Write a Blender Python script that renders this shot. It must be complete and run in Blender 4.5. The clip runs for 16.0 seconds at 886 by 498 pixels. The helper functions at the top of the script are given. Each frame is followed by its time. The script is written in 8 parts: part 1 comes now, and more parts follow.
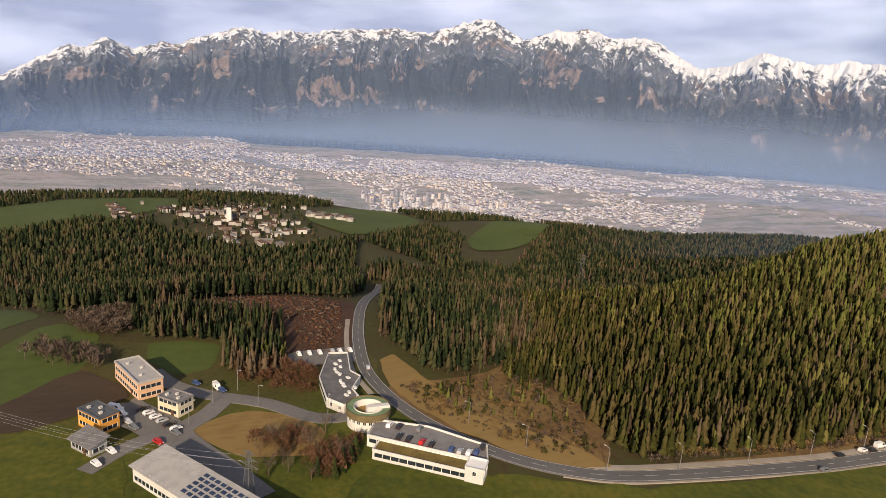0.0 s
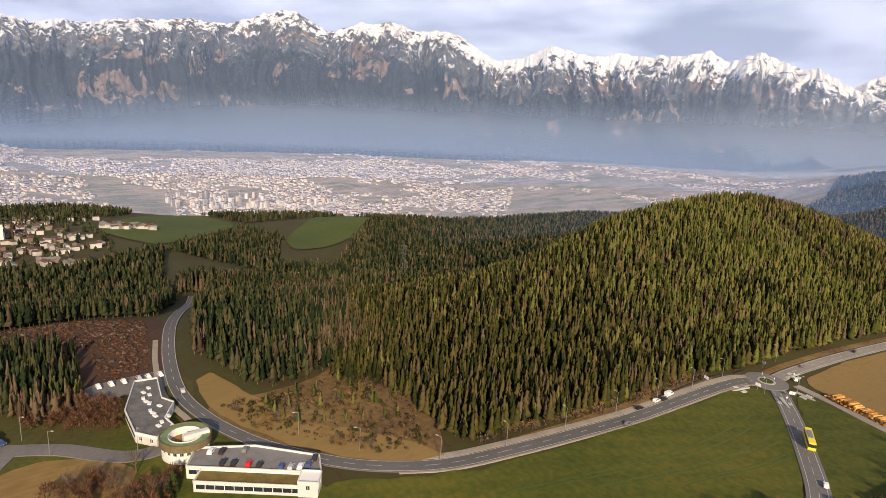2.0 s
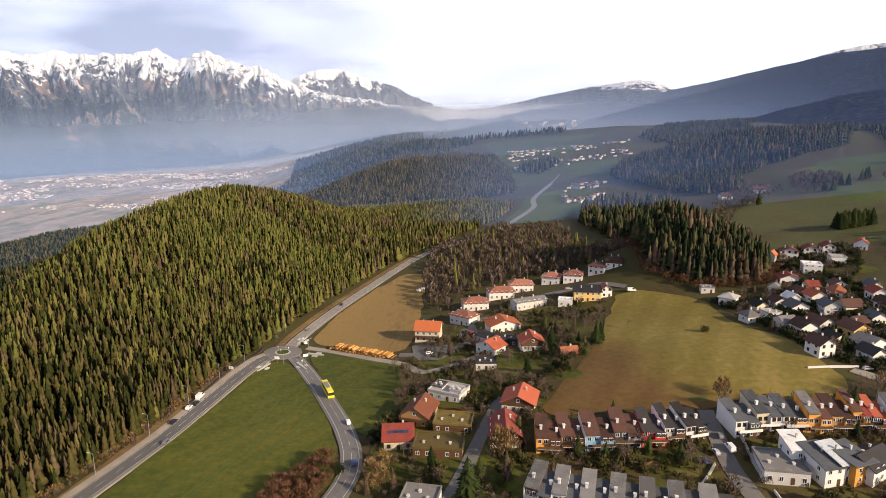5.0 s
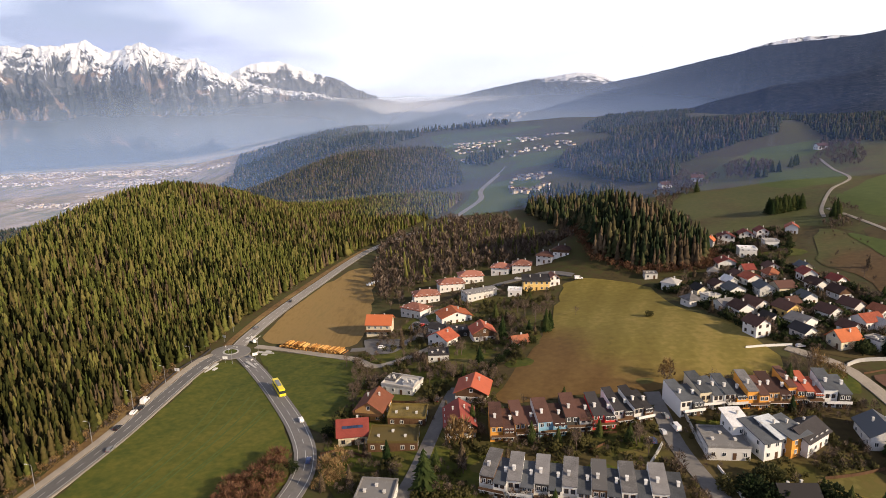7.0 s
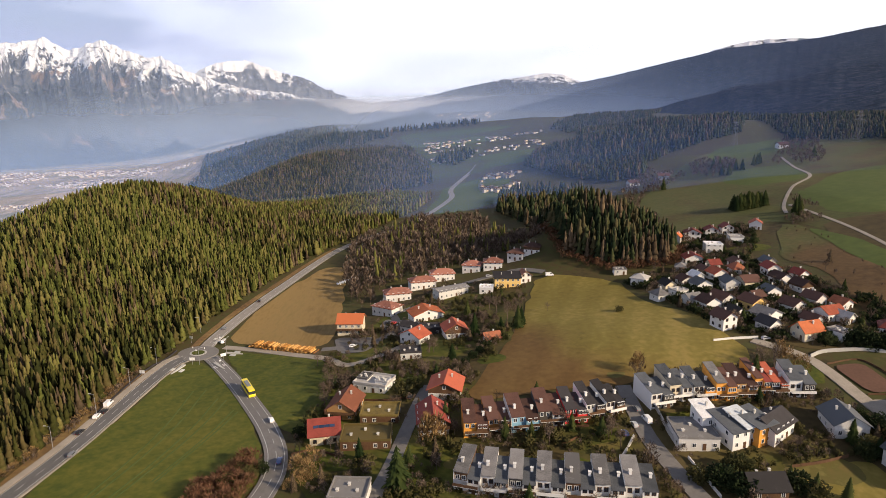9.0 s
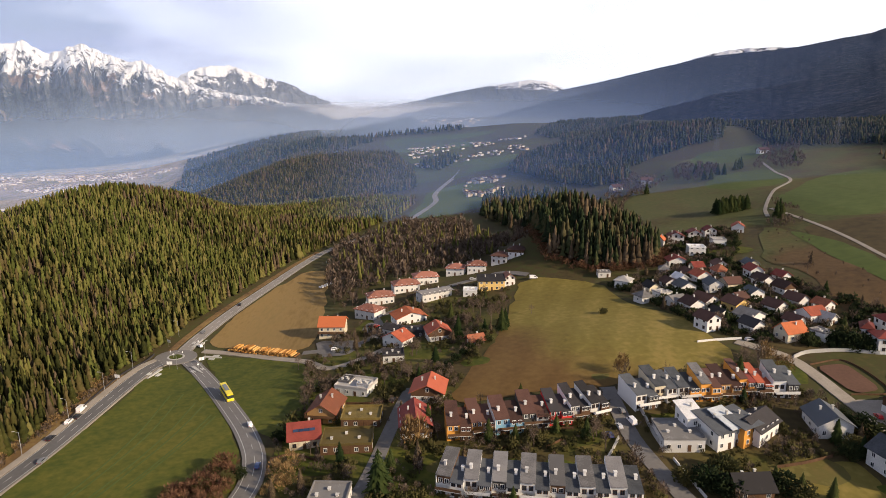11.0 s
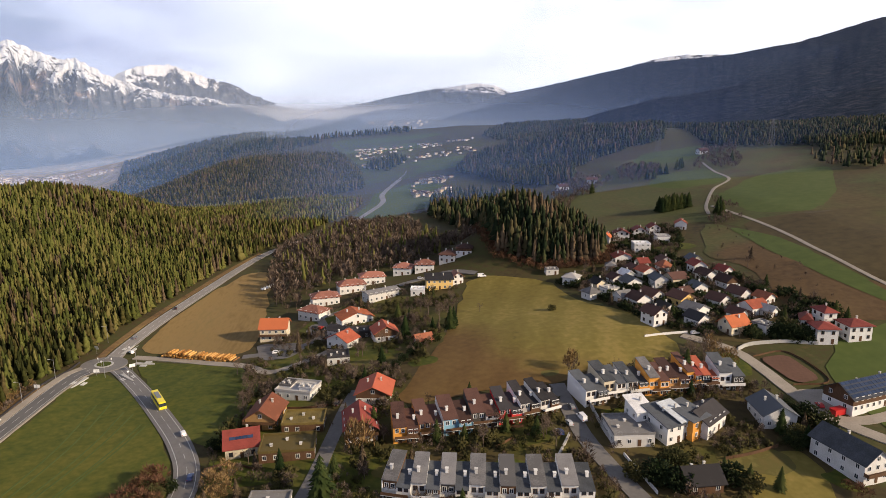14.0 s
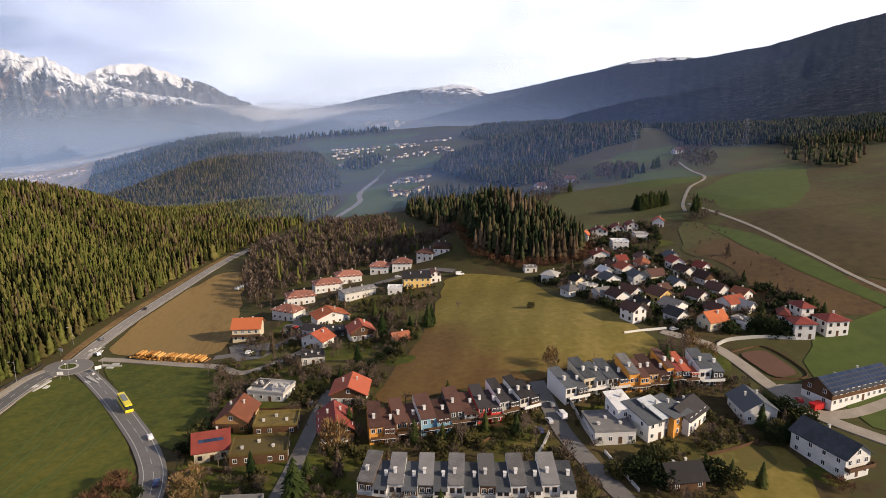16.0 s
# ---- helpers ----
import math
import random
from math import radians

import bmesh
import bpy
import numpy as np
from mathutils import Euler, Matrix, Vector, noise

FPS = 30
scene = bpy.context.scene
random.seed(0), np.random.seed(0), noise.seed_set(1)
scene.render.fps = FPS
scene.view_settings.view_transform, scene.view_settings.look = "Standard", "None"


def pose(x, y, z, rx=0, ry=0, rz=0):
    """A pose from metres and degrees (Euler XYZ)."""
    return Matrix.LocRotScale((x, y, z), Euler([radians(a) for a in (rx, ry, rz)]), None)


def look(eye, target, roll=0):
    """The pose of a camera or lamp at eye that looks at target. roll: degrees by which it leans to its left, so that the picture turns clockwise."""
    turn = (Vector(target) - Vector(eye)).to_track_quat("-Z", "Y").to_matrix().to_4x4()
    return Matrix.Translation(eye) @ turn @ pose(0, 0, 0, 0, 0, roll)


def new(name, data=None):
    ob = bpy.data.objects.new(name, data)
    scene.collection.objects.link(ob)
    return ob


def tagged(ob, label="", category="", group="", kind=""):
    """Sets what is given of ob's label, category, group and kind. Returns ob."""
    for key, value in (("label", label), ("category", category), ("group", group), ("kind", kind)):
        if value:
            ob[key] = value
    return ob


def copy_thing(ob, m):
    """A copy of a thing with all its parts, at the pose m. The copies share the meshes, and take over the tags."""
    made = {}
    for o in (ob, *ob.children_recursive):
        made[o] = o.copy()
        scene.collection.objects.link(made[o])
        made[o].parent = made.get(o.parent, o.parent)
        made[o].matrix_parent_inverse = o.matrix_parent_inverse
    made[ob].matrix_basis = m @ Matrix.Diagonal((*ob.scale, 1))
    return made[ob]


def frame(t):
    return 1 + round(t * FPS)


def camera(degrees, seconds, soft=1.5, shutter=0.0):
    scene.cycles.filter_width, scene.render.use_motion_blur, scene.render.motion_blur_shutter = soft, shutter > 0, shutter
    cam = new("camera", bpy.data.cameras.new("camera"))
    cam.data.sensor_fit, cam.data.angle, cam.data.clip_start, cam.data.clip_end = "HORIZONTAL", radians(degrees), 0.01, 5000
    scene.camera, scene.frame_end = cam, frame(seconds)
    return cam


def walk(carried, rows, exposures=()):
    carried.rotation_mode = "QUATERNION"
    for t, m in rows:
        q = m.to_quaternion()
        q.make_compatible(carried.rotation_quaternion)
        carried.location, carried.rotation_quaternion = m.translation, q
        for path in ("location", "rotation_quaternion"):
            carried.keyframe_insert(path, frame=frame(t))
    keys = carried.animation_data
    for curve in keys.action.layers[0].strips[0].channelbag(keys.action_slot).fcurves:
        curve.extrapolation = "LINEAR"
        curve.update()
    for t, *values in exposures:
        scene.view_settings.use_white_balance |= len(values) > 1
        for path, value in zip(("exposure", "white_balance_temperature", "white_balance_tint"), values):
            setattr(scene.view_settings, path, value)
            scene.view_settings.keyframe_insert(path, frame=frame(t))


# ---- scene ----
cam = camera(70.0, 16.0, soft=0.75)
# seconds, eye, pitch, roll, yaw (degrees)
PATH = [
    (0.0, 4.16, -4.72, 100.34, -13.34, 4.28, 68.20),
    (0.5, 3.22, -3.61, 100.80, -13.25, 4.07, 68.59),
    (1.0, 2.41, -2.57, 101.20, -13.32, 3.58, 68.72),
    (1.5, 1.87, -1.71, 101.46, -13.26, 3.29, 63.39),
    (2.0, 1.62, -1.11, 101.52, -12.95, 3.13, 51.90),
    (2.5, 1.46, -0.67, 101.59, -12.76, 2.33, 40.77),
    (3.0, 1.36, -0.49, 101.67, -11.61, 1.12, 31.00),
    (3.5, 1.28, -0.46, 101.76, -11.52, 0.72, 22.87),
    (4.0, 1.16, -0.59, 101.83, -11.65, 0.20, 16.08),
    (4.5, 1.08, -0.78, 101.87, -11.88, -0.21, 10.93),
    (5.0, 1.01, -0.91, 101.83, -12.14, -0.63, 7.50),
    (7.5, 0.34, -0.87, 101.42, -12.89, -0.98, 2.19),
    (8.0, 0.18, -0.73, 101.12, -12.92, -0.97, 1.39),
    (8.5, 0.03, -0.45, 100.61, -12.89, -0.95, 0.62),
    (9.0, 0.00, 0.00, 100.00, -12.84, -0.84, 0.00),
    (11.5, 0.75, 3.14, 96.83, -12.15, -0.50, -1.70),
    (12.0, 0.99, 3.99, 96.20, -12.03, -0.47, -2.05),
    (12.5, 1.23, 5.05, 95.57, -11.96, -0.35, -2.82),
    (13.0, 1.48, 6.19, 94.94, -11.96, -0.23, -3.97),
    (13.5, 1.71, 7.32, 94.33, -12.01, -0.16, -5.15),
    (14.0, 1.90, 8.43, 93.69, -12.05, -0.08, -6.16),
    (14.5, 2.07, 9.46, 93.02, -12.04, 0.00, -6.91),
    (15.0, 2.25, 10.46, 92.33, -12.01, 0.06, -7.47),
    (15.5, 2.45, 11.42, 91.65, -11.97, 0.08, -7.86),
    (16.0, 2.67, 12.40, 90.96, -11.93, 0.14, -8.18),
]


def aim(x, y, z, pitch, roll, yaw):
    return pose(x, y, z, 0, 0, yaw) @ pose(0, 0, 0, 90 + pitch) @ pose(0, 0, 0, 0, 0, roll)


walk(cam, [(t, aim(*row)) for t, *row in PATH], exposures=[(0.0, 0.05, 6700, 10.5), (1.5, 0.10, 6700, 10.5), (3.0, 0.36, 6700, 10.5), (5.0, 0.36, 6650, 10.5), (8.0, 0.30, 6600, 10.5), (12.0, 0.2, 6500, 10.5), (16.0, 0.13, 6400, 10.5)])

# ---- world, sun ----
SUN_AZ, SUN_EL = 118.0, 24.0      # degrees clockwise from +y, and above the horizon

world = bpy.data.worlds.new("sky")
scene.world = world
world.use_nodes = True
wn, wl = world.node_tree.nodes, world.node_tree.links
wn.clear()
w_out = wn.new("ShaderNodeOutputWorld")
sky = wn.new("ShaderNodeTexSky")
sky.sky_type, sky.sun_disc = "NISHITA", False
sky.sun_elevation, sky.sun_rotation = radians(SUN_EL), radians(SUN_AZ)
bg_sky, bg_cloud, w_mix = wn.new("ShaderNodeBackground"), wn.new("ShaderNodeBackground"), wn.new("ShaderNodeMixShader")
bg_sky.inputs["Strength"].default_value = 0.07
wl.new(sky.outputs[0], bg_sky.inputs["Color"])
w_co = wn.new("ShaderNodeTexCoord")
w_map = wn.new("ShaderNodeMapping")
w_map.inputs["Scale"].default_value = (1.6, 1.6, 6.0)
wl.new(w_co.outputs["Generated"], w_map.inputs["Vector"])
w_noise = wn.new("ShaderNodeTexNoise")
w_noise.inputs["Scale"].default_value, w_noise.inputs["Detail"].default_value = 1.7, 7
w_noise.inputs["Distortion"].default_value = 0.4
wl.new(w_map.outputs[0], w_noise.inputs["Vector"])
w_cover = wn.new("ShaderNodeValToRGB")
w_cover.color_ramp.elements[0].position, w_cover.color_ramp.elements[1].position = 0.25, 0.55
w_cover.color_ramp.elements[0].color = (0.55, 0.55, 0.55, 1)
wl.new(w_noise.outputs[0], w_cover.inputs[0])
w_shade = wn.new("ShaderNodeTexNoise")
w_shade.inputs["Scale"].default_value, w_shade.inputs["Detail"].default_value = 2.6, 6
wl.new(w_map.outputs[0], w_shade.inputs["Vector"])
w_tone = wn.new("ShaderNodeValToRGB")
w_tone.color_ramp.elements[0].position, w_tone.color_ramp.elements[1].position = 0.36, 0.62
w_tone.color_ramp.elements[0].color = (0.41, 0.46, 0.68, 1)
w_tone.color_ramp.elements[1].color = (0.82, 0.87, 1.10, 1)
wl.new(w_shade.outputs[0], w_tone.inputs[0])
# the cloud sheet is thinner and brighter towards the east (+y)
w_dot, w_glow, w_bright = wn.new("ShaderNodeVectorMath"), wn.new("ShaderNodeMapRange"), wn.new("ShaderNodeMix")
w_dot.operation = "DOT_PRODUCT"
w_dot.inputs[1].default_value = (0.32, 0.93, 0.18)
wl.new(w_co.outputs["Generated"], w_dot.inputs[0])
w_glow.interpolation_type = "SMOOTHSTEP"
w_glow.inputs["From Min"].default_value, w_glow.inputs["From Max"].default_value = 0.72, 1.0
wl.new(w_dot.outputs["Value"], w_glow.inputs[0])
w_bright.data_type = "RGBA"
w_bright.inputs["B"].default_value = (1.24, 1.26, 1.38, 1)
wl.new(w_glow.outputs[0], w_bright.inputs["Factor"])
wl.new(w_tone.outputs[0], w_bright.inputs["A"])
# sky strength made to fall towards the unseen zenith, to lower the fill light
w_sep, w_rise = wn.new("ShaderNodeSeparateXYZ"), wn.new("ShaderNodeMapRange")
wl.new(w_co.outputs["Generated"], w_sep.inputs[0])
w_rise.interpolation_type = "SMOOTHSTEP"
w_rise.inputs["From Min"].default_value, w_rise.inputs["From Max"].default_value = 0.10, 0.75
w_rise.inputs["To Min"].default_value, w_rise.inputs["To Max"].default_value = 1.08, 0.30
wl.new(w_sep.outputs[2], w_rise.inputs[0])
wl.new(w_bright.outputs["Result"], bg_cloud.inputs["Color"])
wl.new(w_rise.outputs[0], bg_cloud.inputs["Strength"])
wl.new(w_cover.outputs[0], w_mix.inputs[0])
wl.new(bg_sky.outputs[0], w_mix.inputs[1])
wl.new(bg_cloud.outputs[0], w_mix.inputs[2])
wl.new(w_mix.outputs[0], w_out.inputs[0])

sun = new("sun", bpy.data.lights.new("sun", "SUN"))
sun.data.energy, sun.data.angle, sun.data.color = 5.2, radians(1.2), (1.0, 0.80, 0.57)
sun.matrix_world = look((math.sin(radians(SUN_AZ)), math.cos(radians(SUN_AZ)), math.tan(radians(SUN_EL))), (0, 0, 0))

# ---- materials ----
def mat(name, cols, scale=1.0, rough=0.85, bump_h=0.0, fine=None, vary=None, metal=0.0, spec=0.3, coords="Object", stretch=(1, 1, 1), stripes=None):
    """A node material: a ramp of colours over coarse and fine noise. vary: "island" or "object" shifts each piece's tone."""
    m = bpy.data.materials.new(name)
    m.use_nodes = True
    n, l = m.node_tree.nodes, m.node_tree.links
    b = n["Principled BSDF"]
    b.inputs["Roughness"].default_value, b.inputs["Metallic"].default_value = rough, metal
    b.inputs["Specular IOR Level"].default_value = spec
    co, mp = n.new("ShaderNodeTexCoord"), n.new("ShaderNodeMapping")
    mp.inputs["Scale"].default_value = stretch
    l.new(co.outputs[coords], mp.inputs["Vector"])
    a, f = n.new("ShaderNodeTexNoise"), n.new("ShaderNodeTexNoise")
    a.inputs["Scale"].default_value, a.inputs["Detail"].default_value = scale, 5
    f.inputs["Scale"].default_value, f.inputs["Detail"].default_value = fine or scale * 9, 4
    for t in (a, f):
        l.new(mp.outputs[0], t.inputs["Vector"])
    mix = n.new("ShaderNodeMath")
    mix.operation = "MULTIPLY_ADD"
    mix.inputs[1].default_value = 0.45
    half = n.new("ShaderNodeMath")
    half.operation = "MULTIPLY"
    half.inputs[1].default_value = 0.55
    l.new(a.outputs[0], half.inputs[0])
    l.new(f.outputs[0], mix.inputs[0])
    l.new(half.outputs[0], mix.inputs[2])
    value = mix.outputs[0]
    if vary:
        src = n.new("ShaderNodeNewGeometry" if vary == "island" else "ShaderNodeObjectInfo")
        add, sub = n.new("ShaderNodeMath"), n.new("ShaderNodeMath")
        add.operation, sub.operation = "MULTIPLY_ADD", "ADD"
        add.inputs[1].default_value, sub.inputs[1].default_value = 0.5, -0.25
        l.new(src.outputs["Random Per Island" if vary == "island" else "Random"], add.inputs[0])
        l.new(value, add.inputs[2])
        l.new(add.outputs[0], sub.inputs[0])
        value = sub.outputs[0]
    if stripes:
        turn_map, wave, mul = n.new("ShaderNodeMapping"), n.new("ShaderNodeTexWave"), n.new("ShaderNodeMath")
        turn_map.inputs["Rotation"].default_value = (0, 0, radians(stripes[1]))
        l.new(co.outputs[coords], turn_map.inputs["Vector"])
        l.new(turn_map.outputs[0], wave.inputs["Vector"])
        wave.inputs["Scale"].default_value, wave.inputs["Distortion"].default_value, wave.inputs["Detail"].default_value, wave.inputs["Detail Scale"].default_value = stripes[0], 7.0, 4.0, 0.25
        mul.operation = "MULTIPLY_ADD"
        mul.inputs[1].default_value = stripes[2]
        l.new(wave.outputs["Fac"], mul.inputs[0])
        l.new(value, mul.inputs[2])
        value = mul.outputs[0]
    ramp = n.new("ShaderNodeValToRGB")
    el = ramp.color_ramp.elements
    lo, hi = 0.32, 0.68
    for i, c in enumerate(cols):
        p = lo + (hi - lo) * i / max(1, len(cols) - 1)
        e = el[i] if i < 2 else el.new(p)
        e.position, e.color = p, (*c, 1)
    if len(cols) == 1:
        el[1].color = (*cols[0], 1)
    l.new(value, ramp.inputs[0])
    l.new(ramp.outputs[0], b.inputs["Base Color"])
    if bump_h:
        bm_ = n.new("ShaderNodeBump")
        bm_.inputs["Strength"].default_value, bm_.inputs["Distance"].default_value = 0.8, bump_h
        l.new(mix.outputs[0], bm_.inputs["Height"])
        l.new(bm_.outputs[0], b.inputs["Normal"])
    return m


M_ground = mat("rough_grassland", [(0.0324, 0.027, 0.0099), (0.0594, 0.045, 0.0162), (0.0518, 0.055, 0.0135), (0.0864, 0.066, 0.0243)], 0.025, 0.95, 0.3, 0.35)
M_meadow = mat("green_meadow", [(0.032, 0.044, 0.004), (0.053, 0.068, 0.006), (0.082, 0.089, 0.009), (0.122, 0.110, 0.014)], 0.02, 0.95, 0.1, 0.5, stripes=(0.035, 25, 0.05))
M_hay = mat("dry_meadow", [(0.092, 0.066, 0.018), (0.13, 0.10, 0.028), (0.108, 0.094, 0.022), (0.165, 0.138, 0.042)], 0.016, 0.95, 0.1, 0.4, stripes=(0.03, 62, 0.08))
M_hay_brown = mat("brown_dry_grass", [(0.088, 0.048, 0.014), (0.126, 0.072, 0.021), (0.16, 0.098, 0.030)], 0.03, 0.95, 0.1, 0.4, stripes=(0.03, 62, 0.06))
M_pasture = mat("bright_pasture", [(0.0492, 0.0729, 0.0123), (0.0667, 0.0931, 0.0168), (0.0878, 0.1094, 0.0252)], 0.012, 0.95, 0.1, 0.2)
M_straw = mat("stubble_field", [(0.1755, 0.1122, 0.0364), (0.2497, 0.165, 0.0585), (0.2025, 0.1426, 0.0494)], 0.03, 0.95, 0.1, 0.6, stretch=(1, 0.25, 1))
M_soil = mat("ploughed_soil", [(0.045, 0.03, 0.018), (0.07, 0.048, 0.03)], 0.08, 0.95, 0.25, 1.2, stretch=(1, 0.2, 1))
M_scrub = mat("brushwood_slope", [(0.09, 0.052, 0.024), (0.16, 0.10, 0.042), (0.22, 0.155, 0.06)], 0.05, 0.95, 0.6, 0.5)
M_felled = mat("felled_slope", [(0.05, 0.026, 0.016), (0.085, 0.045, 0.028)], 0.05, 0.95, 0.6, 0.5)
M_asphalt = mat("asphalt", [(0.13, 0.123, 0.117), (0.20, 0.19, 0.18)], 0.05, 0.75, 0.02, 1.0)
M_asphalt_dark = mat("new_asphalt", [(0.0984, 0.0948, 0.0924), (0.144, 0.1392, 0.1356)], 0.05, 0.7, 0.02, 1.0)
M_asphalt_pale = mat("worn_asphalt", [(0.20, 0.185, 0.17), (0.28, 0.26, 0.24)], 0.05, 0.8, 0.02, 1.0)
M_gravel = mat("pale_gravel", [(0.25, 0.22, 0.18), (0.36, 0.32, 0.27)], 0.2, 0.9, 0.05, 2.0)
M_line = mat("road_paint", [(0.425, 0.425, 0.4125), (0.6, 0.6, 0.5875)], 0.5, 0.6)
M_spruce = mat("spruce_needles", [(0.058, 0.068, 0.016), (0.090, 0.100, 0.024), (0.118, 0.121, 0.032), (0.138, 0.122, 0.040)], 0.02, 0.9, 0.0, 0.9, vary="island", spec=0.1)
# Darkened copy of the spruce needles: shade over these woods put into colour.
M_deep = mat("darkened_spruce_needles", [(0.012, 0.020, 0.009), (0.027, 0.038, 0.015), (0.047, 0.054, 0.022), (0.07, 0.062, 0.03)], 0.05, 0.9, 0.0, 0.6, vary="island", spec=0.1)
# Shaded copy of M_spruce: the hill's darker near flank is painted in.
M_spruce_shade = mat("shaded_spruce_needles", [(0.0231, 0.027, 0.0076), (0.0399, 0.042, 0.0104), (0.063, 0.058, 0.0171), (0.0893, 0.07, 0.0285)], 0.03, 0.9, 0.0, 0.9, vary="island", spec=0.1)
M_larch = mat("larch_autumn", [(0.058, 0.043, 0.027), (0.092, 0.067, 0.041), (0.128, 0.094, 0.058)], 0.05, 0.9, 0.0, 0.6, vary="island", spec=0.1)
M_twig = mat("bare_twigs", [(0.070, 0.050, 0.038), (0.115, 0.085, 0.064), (0.165, 0.126, 0.098)], 0.08, 0.9, 0.0, 0.8, vary="island", spec=0.1)
M_gold_twig = mat("golden_twigs", [(0.14, 0.085, 0.035), (0.22, 0.14, 0.06), (0.28, 0.19, 0.09)], 0.08, 0.9, 0.0, 0.8, vary="island", spec=0.1)
M_rust_twig = mat("rust_twigs", [(0.08, 0.038, 0.022), (0.13, 0.065, 0.038), (0.17, 0.095, 0.055)], 0.08, 0.9, 0.0, 0.8, vary="island", spec=0.1)
M_bark = mat("bark", [(0.078, 0.0562, 0.042), (0.169, 0.125, 0.096)], 0.4, 0.9, 0.0, 2.0, vary="island")


def patchwork(name, cols, scale):
    """Strips of fields: each cell of a stretched Voronoi pattern takes a tone of its own."""
    m = mat(name, cols, 0.004, 0.95, 0.0, 0.03)
    n, l = m.node_tree.nodes, m.node_tree.links
    geo, mp, vor, hsv = n.new("ShaderNodeNewGeometry"), n.new("ShaderNodeMapping"), n.new("ShaderNodeTexVoronoi"), n.new("ShaderNodeMix")
    mp.inputs["Scale"].default_value, mp.inputs["Rotation"].default_value = (scale, scale * 0.33, 0.001), (0, 0, 0.5)
    l.new(geo.outputs["Position"], mp.inputs["Vector"])
    l.new(mp.outputs[0], vor.inputs["Vector"])
    sep = n.new("ShaderNodeSeparateColor")
    l.new(vor.outputs["Color"], sep.inputs[0])
    ramp = n.new("ShaderNodeValToRGB")
    ramp.color_ramp.interpolation = "CONSTANT"
    for i, c in enumerate(cols):
        e = ramp.color_ramp.elements[i] if i < 2 else ramp.color_ramp.elements.new(0.5)
        e.position, e.color = i / len(cols), (*c, 1)
    l.new(sep.outputs[0], ramp.inputs[0])
    hsv.data_type = "RGBA"
    hsv.inputs["Factor"].default_value = 0.5
    b = n["Principled BSDF"]
    l.new(b.inputs["Base Color"].links[0].from_socket, hsv.inputs["A"])
    l.new(ramp.outputs[0], hsv.inputs["B"])
    l.new(hsv.outputs["Result"], b.inputs["Base Color"])
    return m


M_valley = patchwork("valley_fields", [(0.36, 0.28, 0.19), (0.25, 0.21, 0.12), (0.44, 0.35, 0.25), (0.19, 0.195, 0.10), (0.32, 0.25, 0.17)], 0.006)


def blended(name, first, second, origin, direction, width, wob=0.9):
    """Two growths on one sheet: the second takes over along a direction (x, y per metre), with an uneven border."""
    m = first.copy()
    m.name = name
    n, l = m.node_tree.nodes, m.node_tree.links
    b = [q for q in n if q.type == "BSDF_PRINCIPLED"][0]
    ramp_a = [q for q in n if q.type == "VALTORGB"][0]
    ramp_b = n.new("ShaderNodeValToRGB")
    src = [q for q in second.node_tree.nodes if q.type == "VALTORGB"][0]
    for i, e in enumerate(src.color_ramp.elements):
        t = ramp_b.color_ramp.elements[i] if i < 2 else ramp_b.color_ramp.elements.new(e.position)
        t.position, t.color = e.position, e.color
    l.new(ramp_a.inputs[0].links[0].from_socket, ramp_b.inputs[0])
    co, dot, no, add, rng_ = (n.new("ShaderNode" + k) for k in ("TexCoord", "VectorMath", "TexNoise", "Math", "MapRange"))
    shift = n.new("ShaderNodeVectorMath")
    shift.operation, dot.operation, add.operation = "SUBTRACT", "DOT_PRODUCT", "MULTIPLY_ADD"
    shift.inputs[1].default_value, dot.inputs[1].default_value = (*origin, 0), (*direction, 0)
    l.new(co.outputs["Object"], shift.inputs[0])
    l.new(shift.outputs[0], dot.inputs[0])
    no.inputs["Scale"].default_value, no.inputs["Detail"].default_value = 0.035, 6
    l.new(co.outputs["Object"], no.inputs["Vector"])
    l.new(no.outputs[0], add.inputs[0])
    add.inputs[1].default_value = width * wob * 2
    l.new(dot.outputs["Value"], add.inputs[2])
    rng_.interpolation_type = "SMOOTHSTEP"
    rng_.inputs["From Min"].default_value, rng_.inputs["From Max"].default_value = -width / 2 + width * wob, width / 2 + width * wob
    l.new(add.outputs[0], rng_.inputs[0])
    mix = n.new("ShaderNodeMix")
    mix.data_type = "RGBA"
    l.new(rng_.outputs[0], mix.inputs["Factor"])
    l.new(ramp_a.outputs[0], mix.inputs["A"])
    l.new(ramp_b.outputs[0], mix.inputs["B"])
    l.new(mix.outputs["Result"], b.inputs["Base Color"])
    return m


M_hay_green = mat("mown_meadow", [(0.1075, 0.0842, 0.0155), (0.1518, 0.117, 0.0217), (0.1771, 0.1427, 0.029), (0.2403, 0.1813, 0.0476)], 0.016, 0.95, 0.1, 0.4, stripes=(0.02, 20, 0.09))
M_hay_mix = blended("hay_meadow", M_hay_green, M_hay_brown, (51, 236), (-0.85, -0.52), 24)
M_slope_dark = mat("brown_grass", [(0.042, 0.030, 0.011), (0.068, 0.050, 0.018), (0.092, 0.070, 0.025)], 0.03, 0.95, 0.3, 0.4)
M_olive_base = mat("olive_pasture", [(0.046, 0.054, 0.014), (0.064, 0.074, 0.020), (0.080, 0.084, 0.024), (0.105, 0.092, 0.032)], 0.014, 0.95, 0.2, 0.3)
